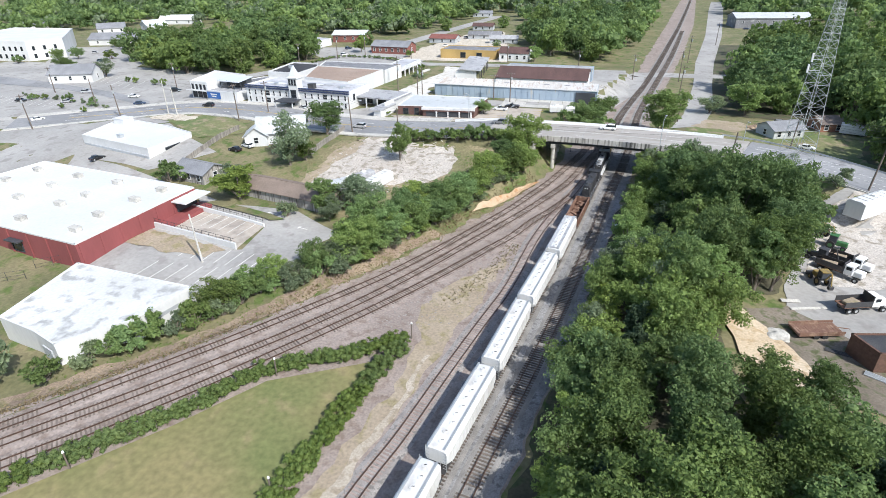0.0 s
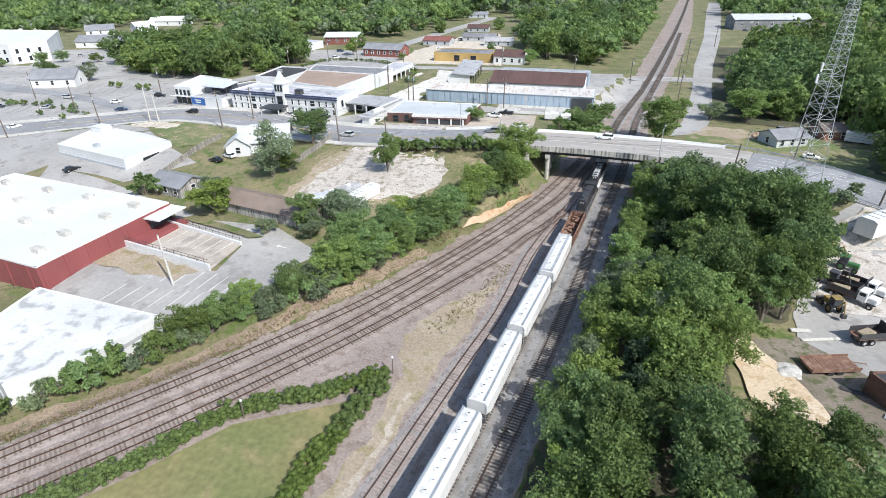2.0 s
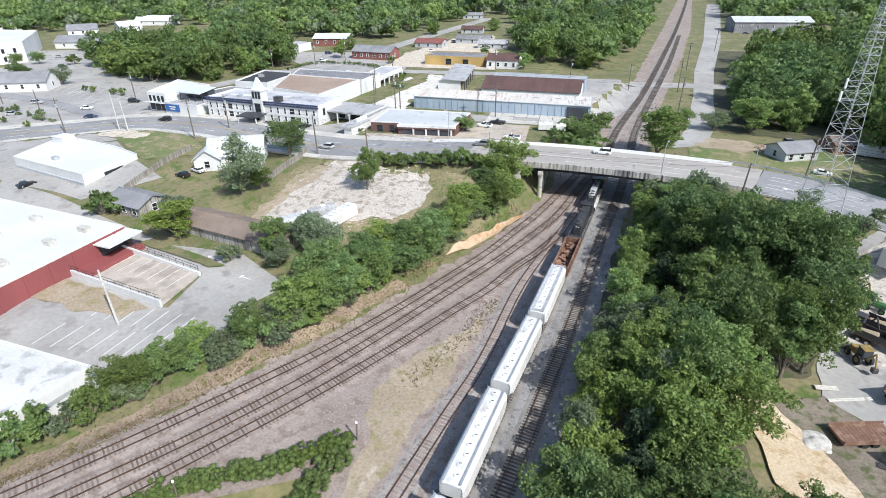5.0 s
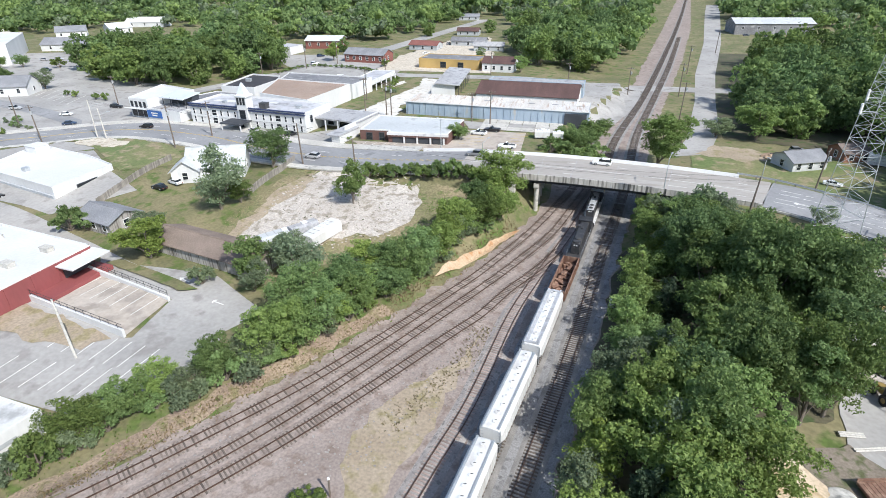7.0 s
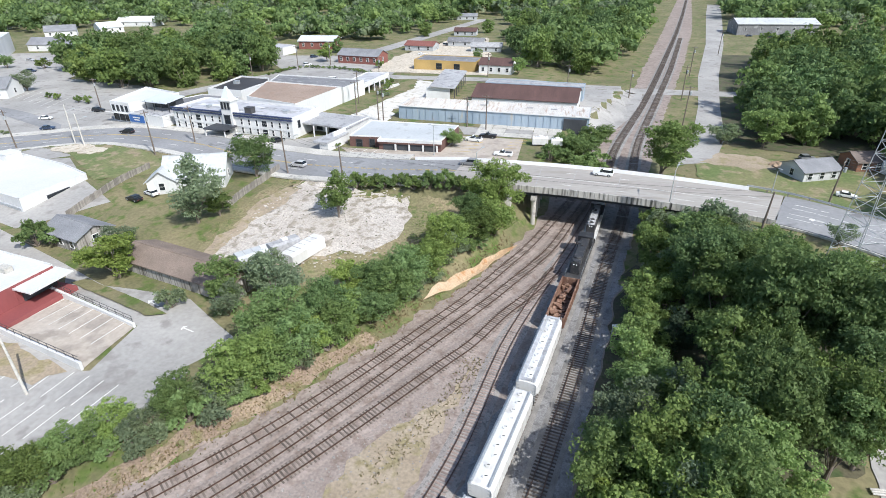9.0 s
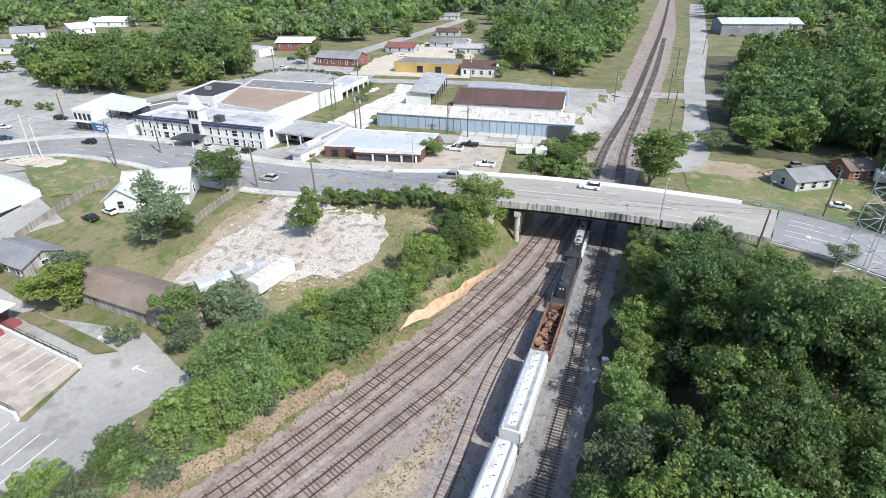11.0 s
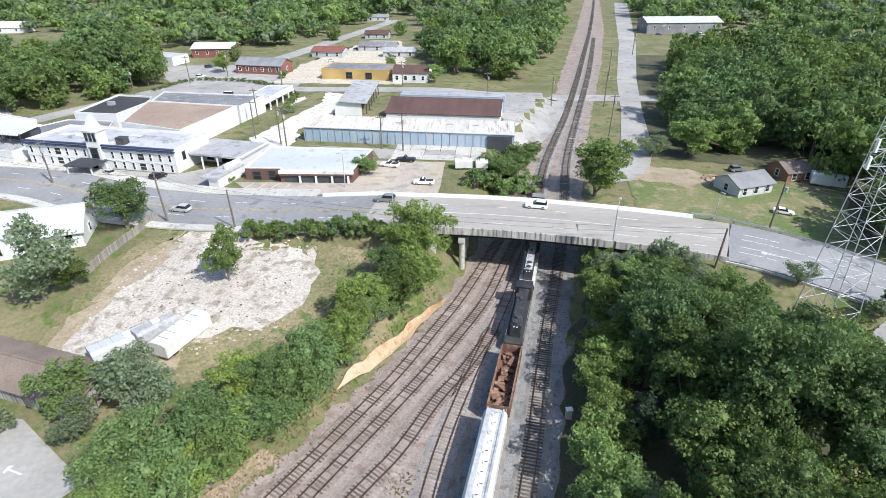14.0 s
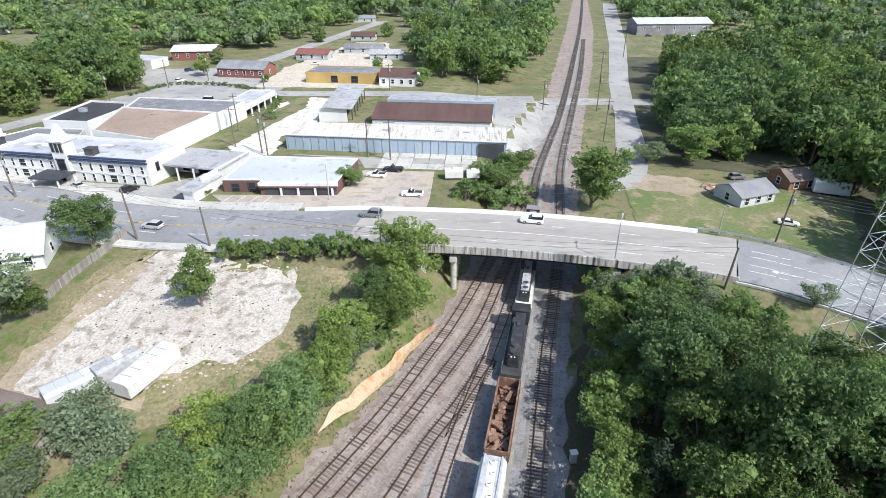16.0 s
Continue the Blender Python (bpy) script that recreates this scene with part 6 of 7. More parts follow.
def engine(label, L, hood, roof, trim, cab_front=True):
    th = thing("locomotive", (0, 0, 0), label, "locomotive", "train on the main track")
    h = L / 2
    part("frame", box(B(), (0, 0, 1.35), (L - 0.6, 3.0, 0.4), 0, 0.05), trim, th)
    part("long_hood", box(B(), (-1.2, 0, 2.75), (L - 6.2, 1.8, 2.4), 0, 0.12), hood, th)
    part("hood_roof", box(B(), (-1.2, 0, 3.99), (L - 6.3, 1.5, 0.1), 0, 0.03), roof, th)
    c = part("cab", box(B(), (h - 3.2, 0, 2.95), (2.2, 3.0, 2.7), 0, 0.12), hood, th)
    part("cab_roof", box(B(), (h - 3.2, 0, 4.34), (2.4, 3.0, 0.14), 0, 0.05), roof, c)
    for s in (-1.51, 1.51):
        part("side_window", box(B(), (h - 3.2, s, 3.4), (1.3, 0.05, 0.8), 0, 0.02), GLASS, c)
    for s in (-0.8, 0.8):
        part("windscreen", box(B(), (h - 2.09, s, 3.5), (0.05, 1.0, 0.7), 0, 0.02), GLASS, c)
    part("nose", box(B(), (h - 1.4, 0, 2.35), (1.5, 1.8, 1.6), 0, 0.2), trim if trim != DARKSTEEL else hood, th)
    for i in range(2 if L < 18 else 3):
        x = -h + 2.6 + i * 1.7
        f = part("fan_housing", cyl(B(), (x, 0, 4.02), (x, 0, 4.28), 0.68, 0.64, 20), roof, th)
        part("fan_grille", cyl(B(), (x, 0, 4.28), (x, 0, 4.3), 0.5, seg=16), DARKSTEEL, f)
    part("exhaust", box(B(), (1.0, 0, 4.15), (0.9, 0.5, 0.26), 0, 0.04), DARKSTEEL, th)
    part("blower", box(B(), (2.0, 0.75, 3.9), (1.2, 0.7, 0.6), 0, 0.08), hood, th)
    for i in range(5):
        for s in (-0.91, 0.91):
            part("louvre_door", box(B(), (-h + 3.6 + i * (L - 7.5) / 4.5, s, 2.7), (0.9, 0.04, 1.5), 0, 0.01), hood, th)
    part("fuel_tank", box(B(), (0, 0, 0.72), (3.2, 2.6, 0.8), 0, 0.15), DARKSTEEL, th)
    for s in (-1.47, 1.47):
        part("handrail", cyl(B(), (-h + 0.5, s, 2.55), (h - 4.4, s, 2.55), 0.025, seg=6), STEEL, th)
        for i in range(8):
            x = -h + 0.5 + i * (L - 4.9) / 7
            part("stanchion", cyl(B(), (x, s, 1.5), (x, s, 2.55), 0.022, seg=6), STEEL, th)
    for x in (-h + 0.25, h - 0.25):
        part("pilot", box(B(), (x, 0, 1.1), (0.2, 2.9, 1.0), 0, 0.03), DARKSTEEL, th)
    for s in (-0.25, 0.25):
        part("headlight", cyl(B(), (-h + 1.86, s, 3.6), (-h + 1.94, s, 3.6), 0.13, seg=12), CARWHITE, th)
    bogie(th, -h + 2.6, 2.6), bogie(th, h - 2.6, 2.6)
    return th


TRK = line(TRAIN, 0.5)
h1 = hopper("white covered hopper wagon with grey roof stripes", True)
h1.matrix_basis = on_line(TRK, 75.8)
h2 = hopper("white covered hopper wagon with roof hatches", False)
h2.matrix_basis = on_line(TRK, 62.5)
for i in range(7):
    copy_thing(h2, on_line(TRK, 49.2 - 13.3 * i))
gondola().matrix_basis = on_line(TRK, 88.1)
engine("black shunting locomotive with round roof fans", 17.4, LOCOBLACK, LOCOBLACK, DARKSTEEL).matrix_basis = on_line(TRK, 100.7) @ pose(0, 0, 0)
engine("weathered grey and white locomotive", 17.6, LOCOBLACK, HOPPERGREY, HOPPERWHITE).matrix_basis = on_line(TRK, 114.3)
engine("locomotive with yellow nose and dark hood", 21.6, LOCOBLACK, LOCOGREY, LOCOYELLOW).matrix_basis = on_line(TRK, 129.7)


# ---- vehicles ----
def car(name, label, paint, kind="suv", group=""):
    """A parked car: body, glasshouse, four wheels, lamps. It points to +x."""
    th = thing(name, (0, 0, 0), label, "car" if kind != "pickup" else "pickup truck", group)
    L, Wd = {"suv": (4.7, 1.85), "sedan": (4.6, 1.8), "pickup": (5.4, 1.95), "van": (5.6, 2.1)}[kind]
    h, w = L / 2, Wd / 2
    belt = {"suv": 1.05, "sedan": 0.92, "pickup": 1.1, "van": 1.25}[kind]
    part("body", hull(B(), [(-h, [(-w * 0.9, 0.45), (w * 0.9, 0.45), (w * 0.9, belt - 0.12), (-w * 0.9, belt - 0.12)]), (-h + 0.2, [(-w, 0.32), (w, 0.32), (w, belt), (-w, belt)]), (h * 0.3, [(-w, 0.32), (w, 0.32), (w, belt), (-w, belt)]),
                            (h - 0.3, [(-w, 0.32), (w, 0.32), (w * 0.95, belt - 0.2), (-w * 0.95, belt - 0.2)]), (h, [(-w * 0.85, 0.45), (w * 0.85, 0.45), (w * 0.85, belt - 0.34), (-w * 0.85, belt - 0.34)])]), paint, th)
    c0, c1, top = {"suv": (-h + 0.15, 0.75, 1.68), "sedan": (-h + 0.75, 0.85, 1.42), "pickup": (-0.4, 1.05, 1.75), "van": (-h + 0.1, 1.5, 2.3)}[kind]
    s = 0.84
    part("glasshouse", hull(B(), [(c0, [(-w * 0.94, belt), (w * 0.94, belt), (w * 0.93, belt + 0.02), (-w * 0.93, belt + 0.02)]), (c0 + 0.4, [(-w * 0.94, belt), (w * 0.94, belt), (w * s, top - 0.06), (-w * s, top - 0.06)]),
                               (c1 - 0.75, [(-w * 0.94, belt), (w * 0.94, belt), (w * s, top - 0.06), (-w * s, top - 0.06)]), (c1, [(-w * 0.94, belt), (w * 0.94, belt), (w * 0.93, belt + 0.02), (-w * 0.93, belt + 0.02)])]), GLASS, th)
    part("roof", box(B(), ((c0 + 0.4 + c1 - 0.75) / 2, 0, top - 0.03), (c1 - c0 - 1.05, Wd * s, 0.08), 0, 0.03), paint, th)
    if kind == "pickup":
        part("bed", box(B(), (-h + 1.2, 0, belt + 0.01), (1.9, Wd * 0.8, 0.04)), DARKSTEEL, th)
    for dx in (-h + 0.95, h - 0.9):
        for sy in (-w + 0.08, w - 0.08):
            t = part("wheel", cyl(B(), (dx, sy - 0.12, 0.34), (dx, sy + 0.12, 0.34), 0.34, seg=16), RUBBER, th)
            part("rim", cyl(B(), (dx, sy - 0.13, 0.34), (dx, sy + 0.13, 0.34), 0.2, seg=12), STEEL, t)
    for sy in (-w * 0.6, w * 0.6):
        part("headlight", box(B(), (h - 0.04, sy, belt - 0.45), (0.12, 0.36, 0.14), 0, 0.02), STEEL, th)
        part("tail_light", box(B(), (-h + 0.03, sy, belt - 0.3), (0.1, 0.3, 0.18), 0, 0.02), REDPAINT, th)
    return th


PAINTS = {"white": CARWHITE, "black": mat("black_car_paint", (0.02, 0.02, 0.023), None, 2, 0.3, 0), "grey": mat("grey_car_paint", (0.22, 0.225, 0.235), None, 2, 0.35, 0), "blue": mat("blue_car_paint", (0.03, 0.05, 0.10), None, 2, 0.3, 0), "red": mat("red_car_paint", (0.35, 0.025, 0.025), None, 2, 0.3, 0), "silver": mat("silver_car_paint", (0.5, 0.5, 0.51), None, 2, 0.35, 0)}


def park(name, label, colour, kind, x, y, a, z=None):
    c = car(name, label, PAINTS[colour], kind)
    c.matrix_basis = pose(x, y, (zat(x, y) + 0.08) if z is None else z, 0, 0, a)
    return c


def on_road(name, label, colour, kind, x, off, flip=0):
    i = int(np.argmin(np.abs(ROAD[:, 0] - x)))
    (x0, y0), (x1, y1) = ROAD[i], ROAD[i + 1]
    d = math.dist((x0, y0), (x1, y1))
    ux, uy = (x1 - x0) / d, (y1 - y0) / d
    return park(name, label, colour, kind, x0 + uy * off, y0 - ux * off, math.degrees(math.atan2(uy, ux)) + flip, road_z(x0) + 0.005)


on_road("estate_car", "white estate car on the bridge deck", "white", "suv", 6.5, -3.8, 180)
on_road("estate_car", "grey estate car on the street", "grey", "suv", -17, -3.6, 180)
on_road("estate_car", "silver estate car on the street", "silver", "suv", -52, 1.5, 180)
on_road("black_suv", "black off-road car on the street", "black", "suv", -105, -1.5, 180)
park("parked_car", "dark car parked before the hotel", "black", "suv", -64.6, 137.6, 70)
park("parked_car", "silver car parked before the hotel", "silver", "sedan", -75.5, 139.0, 150)
park("service_pickup", "white pickup truck on the fire station car park", "white", "pickup", -20.8, 147.2, 170)
park("service_pickup", "white pickup truck with bars on its bed", "white", "pickup", -12.8, 138.2, 178)
park("parked_car", "dark pickup behind the white one", "black", "pickup", -18, 150.5, 175)
park("parked_car", "white car on the house lawn", "white", "sedan", 51.9, 136.2, -20)
park("parked_car", "white car beside the church house", "white", "sedan", -72.2, 104.6, 160)
park("parked_car", "dark car beside the church house", "black", "sedan", -74, 102.2, 165)
park("parked_car", "black car at the corner lot", "black", "suv", -131, 157, 10)
park("parked_car", "dark car at the white office", "grey", "sedan", -99, 108, 70)
park("parked_car", "dark car in the driveway", "black", "sedan", -104, 94, 70)
park("delivery_van", "white delivery van behind the shops", "white", "van", -81, 206, 175)
park("parked_car", "grey car behind the shops", "grey", "sedan", -84, 197.5, 175)
park("parked_car", "red car on the far yard", "red", "sedan", -58, 262, 40)
park("parked_car", "grey car beside the grey house", "grey", "suv", 52, 158, 10)
rc = random.Random(12)
for x, y, a in ((-155, 137, 20), (-129.7, 138.5, 25), (-171.4, 135.6, 15), (-139, 147, 20), (-228, 226, 12), (-222, 228, 12), (-203, 222, 15), (-126, 166, 10), (-178, 132, 15), (-186, 166, 20), (-214, 196, 12), (-205, 205, 12), (-146, 118, 60), (-160, 150, 15), (-104, 236, 60), (-110, 255, 60), (-66, 270, 20), (-64, 285, 70), (-62, 300, 60), (86, 360, 10), (96, 358, 10), (108, 360, 10)):
    park("parked_car", "small parked car on the far lot", rc.choice(["white", "black", "grey", "silver", "blue"]), rc.choice(["suv", "sedan"]), x, y, a)


# ---- poles, lamps and wires ----
POLE_TOPS = {}


def utility_pole(x, y, h, lean=(0, 0), arms=1, lamp=None, a=0, key=None, material=None):
    z = zat(x, y)
    th = thing("utility_pole", (x, y, z), "weathered wooden utility pole with crossarm" if arms else "bare wooden pole standing by the road", "utility pole", "utility poles")
    top = (x + lean[0], y + lean[1], z + h)
    part("shaft", cyl(B(), (x, y, z - 0.6), top, 0.17, 0.11, 10), material or POLEWOOD, th)
    if arms:
        part("crossarm", box(B(), (top[0], top[1], top[2] - 0.5), (2.2, 0.1, 0.12), radians(a)), POLEWOOD, th)
        for s in (-1, -0.4, 0.4, 1):
            part("insulator", cyl(B(), (top[0] + math.cos(radians(a)) * s, top[1] + math.sin(radians(a)) * s, top[2] - 0.44), (top[0] + math.cos(radians(a)) * s, top[1] + math.sin(radians(a)) * s, top[2] - 0.3), 0.04, seg=8), STEEL, th)
        part("transformer", cyl(B(), (top[0] + 0.3, top[1] - 0.2, top[2] - 2.2), (top[0] + 0.3, top[1] - 0.2, top[2] - 1.4), 0.24, seg=12), STEEL, th)
    if lamp:
        arm = part("lamp_arm", cyl(B(), (x, y, z + h * 0.8), (x + lamp[0], y + lamp[1], z + h * 0.88), 0.05, 0.04, 8), STEEL, th)
        part("lamp_head", box(B(), (x + lamp[0], y + lamp[1], z + h * 0.88), (0.7, 0.3, 0.15), math.atan2(lamp[1], lamp[0]), 0.04), STEEL, arm)
    if key:
        POLE_TOPS[key] = top
    return th


utility_pole(-52.3, 118.5, 8.6, (-0.3, 0), 0, (2.2, 1.2), key="a")
utility_pole(-39.6, 115.6, 6.4, (-0.2, 0), 0, key="b")
utility_pole(-86.5, 124, 9.5, (-0.3, 0.2), 1, key="c", a=70)
utility_pole(-83.4, 133.6, 8.5, (0, 0), 1, key="d", a=70)
utility_pole(-111.9, 128.7, 9.5, (0.2, 0), 0, (1.6, 1.0), key="e", material=CONC)
utility_pole(-107.8, 127.2, 7.5, (-0.4, 0.2), 0, (1.6, 1.0), material=CONC)
utility_pole(28.6, 105.6, 5.6, (0.3, 0), 0, key="f", a=110)
utility_pole(45, 126.5, 10.0, (0.5, 0), 1, key="g", a=60)
utility_pole(48.2, 96.5, 9.0, (0.6, 0), 1, key="h", a=60)
utility_pole(-53.2, 59.5, 8.0, (-0.6, 0.3), 0, material=CONC)
utility_pole(29.5, 182.4, 10.5, (0.2, 0), 1, key="i")
utility_pole(33, 211.2, 10.5, (0, 0), 1, key="j")
utility_pole(41, 250, 10.5, (0, 0), 1, key="k")
utility_pole(26.4, 156.7, 7.0, (0, 0), 0, (1.8, 0.3))
utility_pole(17.3, 210.5, 9.0)
utility_pole(-132, 159, 9.0), utility_pole(-142.6, 135.2, 8.0, (0, 0), 0), utility_pole(-124, 124.2, 9, (-0.8, 0.4)), utility_pole(-138.5, 109.4, 9, (-0.8, 0.2)), utility_pole(-171, 148, 8.5)
for x, y, h in ((-48, 160, 9), (-19.5, 156.8, 8.5), (-55.5, 164, 9), (-59.5, 176, 9), (-45.8, 157.5, 9), (-24.5, 158.5, 7.5), (-110, 205, 9), (-103, 226, 9), (-95, 238, 9), (-30, 226, 8), (-2, 214, 8), (60, 300, 10), (-66, 213, 8)):
    utility_pole(x, y, h)


def street_lamp(x, y, z, h, dx, dy):
    th = thing("street_lamp", (x, y, z), "slender pale steel street lamp with curved arm", "street lamp", "bridge lamps")
    part("base", cyl(B(), (x, y, z - 0.05), (x, y, z + 0.4), 0.2, 0.16, 10), STEEL, th)
    part("shaft", cyl(B(), (x, y, z), (x, y, z + h), 0.1, 0.06, 10), STEEL, th)
    arm = part("arm", cyl(B(), (x, y, z + h - 0.02), (x + dx, y + dy, z + h + 0.5), 0.045, 0.035, 8), STEEL, th)
    part("head", box(B(), (x + dx, y + dy, z + h + 0.48), (0.75, 0.28, 0.14), math.atan2(dy, dx), 0.04), STEEL, arm)
    return th


street_lamp(16.6, 110.7, 7.0, 5.6, 0.5, 1.5)
street_lamp(-14.3, 113.7, 6.9, 5.6, 0.8, 1.5)
street_lamp(-27.2, 135.6, zat(-27.2, 135.6), 6.5, -0.5, -1.2)
street_lamp(35, 124, zat(35, 124), 4.6, 0.2, -0.4)


def wire(p, q, sag, name="overhead_wire"):
    bm = B()
    pts = [Vector(p).lerp(Vector(q), t / 14) - Vector((0, 0, 4 * sag * (t / 14) * (1 - t / 14))) for t in range(15)]
    sweep(bm, [tuple(p) for p in pts], [(-0.016, 0), (0, 0.016), (0.016, 0), (0, -0.016)])
    solo(name, bm, DARKSTEEL, "thin dark overhead wire between poles", "wire", "overhead wires")


for a, b in (("c", "a"), ("a", "b"), ("e", "c"), ("i", "j"), ("j", "k"), ("g", "h"), ("b", "f")):
    for dz in (0, -0.7):
        p, q = Vector(POLE_TOPS[a]), Vector(POLE_TOPS[b])
        wire(p + Vector((0, 0, dz)), q + Vector((0, 0, dz)), 0.5 + 0.012 * (q - p).length)
for dz in (0, -0.5, -1.0, -1.5):
    wire(Vector(POLE_TOPS["h"]) + Vector((0, 0, dz)), (95, 75, 12 + dz), 1.0)
    wire(Vector(POLE_TOPS["g"]) + Vector((0, 0, dz)), (96, 104, 12 + dz), 1.0)


def lattice_tower(cx, cy, z, base, top, h):
    th = thing("lattice_tower", (cx, cy, z), "tall galvanised steel lattice mast", "mast")

    def at(t, i):
        w = (base + (top - base) * t) / 2
        sx, sy = ((-1, -1), (1, -1), (1, 1), (-1, 1))[i % 4]
        a = 0.35
        x, y = sx * w, sy * w
        return (cx + x * math.cos(a) - y * math.sin(a), cy + x * math.sin(a) + y * math.cos(a), z + t * h)
    for i in range(4):
        part("leg", cyl(B(), at(0, i), at(1, i), 0.055, 0.035, 6), STEEL, th)
    t, n = 0.0, 0
    while t < 0.97:
        w = base + (top - base) * t
        t2 = min(1.0, t + w * 0.62 / h)
        for i in range(4):
            part("brace", cyl(B(), at(t, i + n % 2), at(t2, i + 1 - n % 2), 0.03, seg=5), STEEL, th)
            part("tie_bar", cyl(B(), at(t2, i), at(t2, i + 1), 0.03, seg=5), STEEL, th)
        t, n = t2, n + 1
    for k, s in ((0.62, 1.6), (0.66, 1.4)):
        x, y, zz = at(k, 0)
        part("antenna_arm", cyl(B(), (x, y, zz), (x - s, y, zz), 0.05, seg=6), STEEL, th)
        part("antenna", box(B(), (x - s, y, zz + 0.3), (0.2, 0.3, 1.2), 0, 0.03), CARWHITE, th)
    for i in range(4):
        x, y, zz = at(0, i)
        part("footing", box(B(), (x, y, zz - 0.1), (0.9, 0.9, 0.7), 0.35, 0.04), CONC, th)
    return th


lattice_tower(34.5, 92, zat(34.5, 92) + 0.1, 4.7, 0.4, 38)


# ---- fences, rails, markings ----
def board_fence(name, pts, h, label):
    c = line(pts, 0.3)
    th = thing(name, (*c[0], zat(*c[0])), label, "fence")
    me = finish("board", box(B(), (0, 0, 0), (0.26, 0.04, h)), WOOD)
    for i in range(0, len(c) - 1):
        ob = new("board", me)
        ob.parent = th
        a = math.atan2(c[i + 1][1] - c[i][1], c[i + 1][0] - c[i][0])
        ob.location = Vector((c[i][0], c[i][1], zat(*c[i]) + h / 2 + random.uniform(-0.08, 0.05))) - Vector(th.location)
        ob.rotation_euler = (random.uniform(-0.04, 0.04), 0, a)
    part("rail", sweep(B(), [(x, y, zat(x, y) + h * 0.7) for x, y in c[::4]], [(0.03, 0), (0.03, 0.09), (0.07, 0.09), (0.07, 0)]), WOOD, th)


board_fence("board_fence", [(-55, 120.2), (-55, 114), (-55.3, 108), (-55.5, 102)], 1.9 * U, "grey weathered board fence, leaning in places")
board_fence("board_fence", [(-81.5, 116), (-81.8, 108), (-81.6, 100), (-82, 95)], 1.8 * U, "grey weathered board fence beside the plot")


def guard_rail(pts, label):
    th = thing("guard_rail", pts[0], label, "guard rail")
    part("beam", sweep(B(), pts, [(-0.04, 0.45), (-0.09, 0.53), (-0.04, 0.6), (-0.09, 0.68), (-0.04, 0.76), (0.0, 0.76), (0.0, 0.45)]), STEEL, th)
    for p in pts[::2]:
        part("post", box(B(), (p[0], p[1] + 0.1, p[2] + 0.35), (0.14, 0.14, 0.8)), WOOD, th)


guard_rail([(x - 0.0, y + HALF + 0.9, road_z(x) - 0.1) for x, y in ROAD if 29.5 < x < 56][::1], "galvanised guard rail beside the street")


def chain_fence(pts, h, label):
    th = thing("chain_link_fence", (*pts[0], zat(*pts[0])), label, "fence")
    c = line(pts, 2.4)
    for x, y in c:
        part("post", cyl(B(), (x, y, zat(x, y) - 0.2), (x, y, zat(x, y) + h), 0.035, seg=6), DARKSTEEL, th)
    for k in (0.15, 0.5, 1.0):
        part("wire", sweep(B(), [(x, y, zat(x, y) + h * k) for x, y in c], [(-0.015, -0.015), (-0.015, 0.015), (0.015, 0.015), (0.015, -0.015)]), DARKSTEEL, th)


chain_fence([(-78, 53), (-74, 55.2), (-70.5, 56)], 1.5, "dark wire fence on short posts")
chain_fence([(-96, 40), (-85, 46), (-76, 51)], 1.5, "dark wire fence on short posts")
chain_fence([(-8, 126.4), (2, 126.2), (14, 124.5), (22, 122.6)], 1.6, "thin wire fence behind the parapet")


def dock():
    th = thing("loading_dock_wall", (-60, 66, 0.6), "white concrete retaining walls with iron railings round the loading yard", "retaining wall")
    segs = [((-69.6, 68.3), (-50, 63.8)), ((-68.2, 77), (-49.6, 71.7)), ((-69.6, 68.3), (-68.2, 72))]
    for n, (p, q) in enumerate(segs):
        d = math.dist(p, q)
        a = math.atan2(q[1] - p[1], q[0] - p[0])
        z = zat((p[0] + q[0]) / 2, (p[1] + q[1]) / 2)
        w = part("wall", box(B(), ((p[0] + q[0]) / 2, (p[1] + q[1]) / 2, z + 0.25), (d, 0.35, 1.5 if n == 0 else 0.9), a, 0.02), WHITEWALL, th)
        for k in range(int(d / 1.6) + 1):
            t = k * 1.6 / d
            x, y = p[0] + (q[0] - p[0]) * t, p[1] + (q[1] - p[1]) * t
            part("rail_post", cyl(B(), (x, y, z + 0.9), (x, y, z + 1.75), 0.03, seg=6), DARKSTEEL, w)
        for h in (1.3, 1.75):
            part("rail", cyl(B(), (*p, z + h), (*q, z + h), 0.03, seg=6), DARKSTEEL, w)
    return th


dock()
drape("grass_strip", [(-66.5, 79.2), (-49.8, 73.8), (-47.5, 75), (-64.5, 80.4)], GRASS, 0.3, 4, 0.2, "mown dry grass strip beside the drive", "lawn")
drape("rubble_strip", [(-70, 67.6), (-69.8, 62), (-62, 60.5), (-54, 60.8), (-52, 63.2), (-60, 65.2)], DIRT, 0.16, 2, 1.0, "earth and rubble strip below the wall", "bare ground")


def stripes(name, rows, label, material=PAINT):
    th = thing(name, (*rows[0][:2], zat(*rows[0][:2])), label, "road marking", kind="structure")
    for x0, y0, x1, y1, lift in rows:
        d, a = math.dist((x0, y0), (x1, y1)), math.atan2(y1 - y0, x1 - x0)
        z0, z1 = zat(x0, y0) + lift, zat(x1, y1) + lift
        part("stripe", box(B(), ((x0 + x1) / 2, (y0 + y1) / 2, (z0 + z1) / 2), (d, 0.11, 0.012), a, 0, 0, -math.atan2(z1 - z0, d)), material, th)


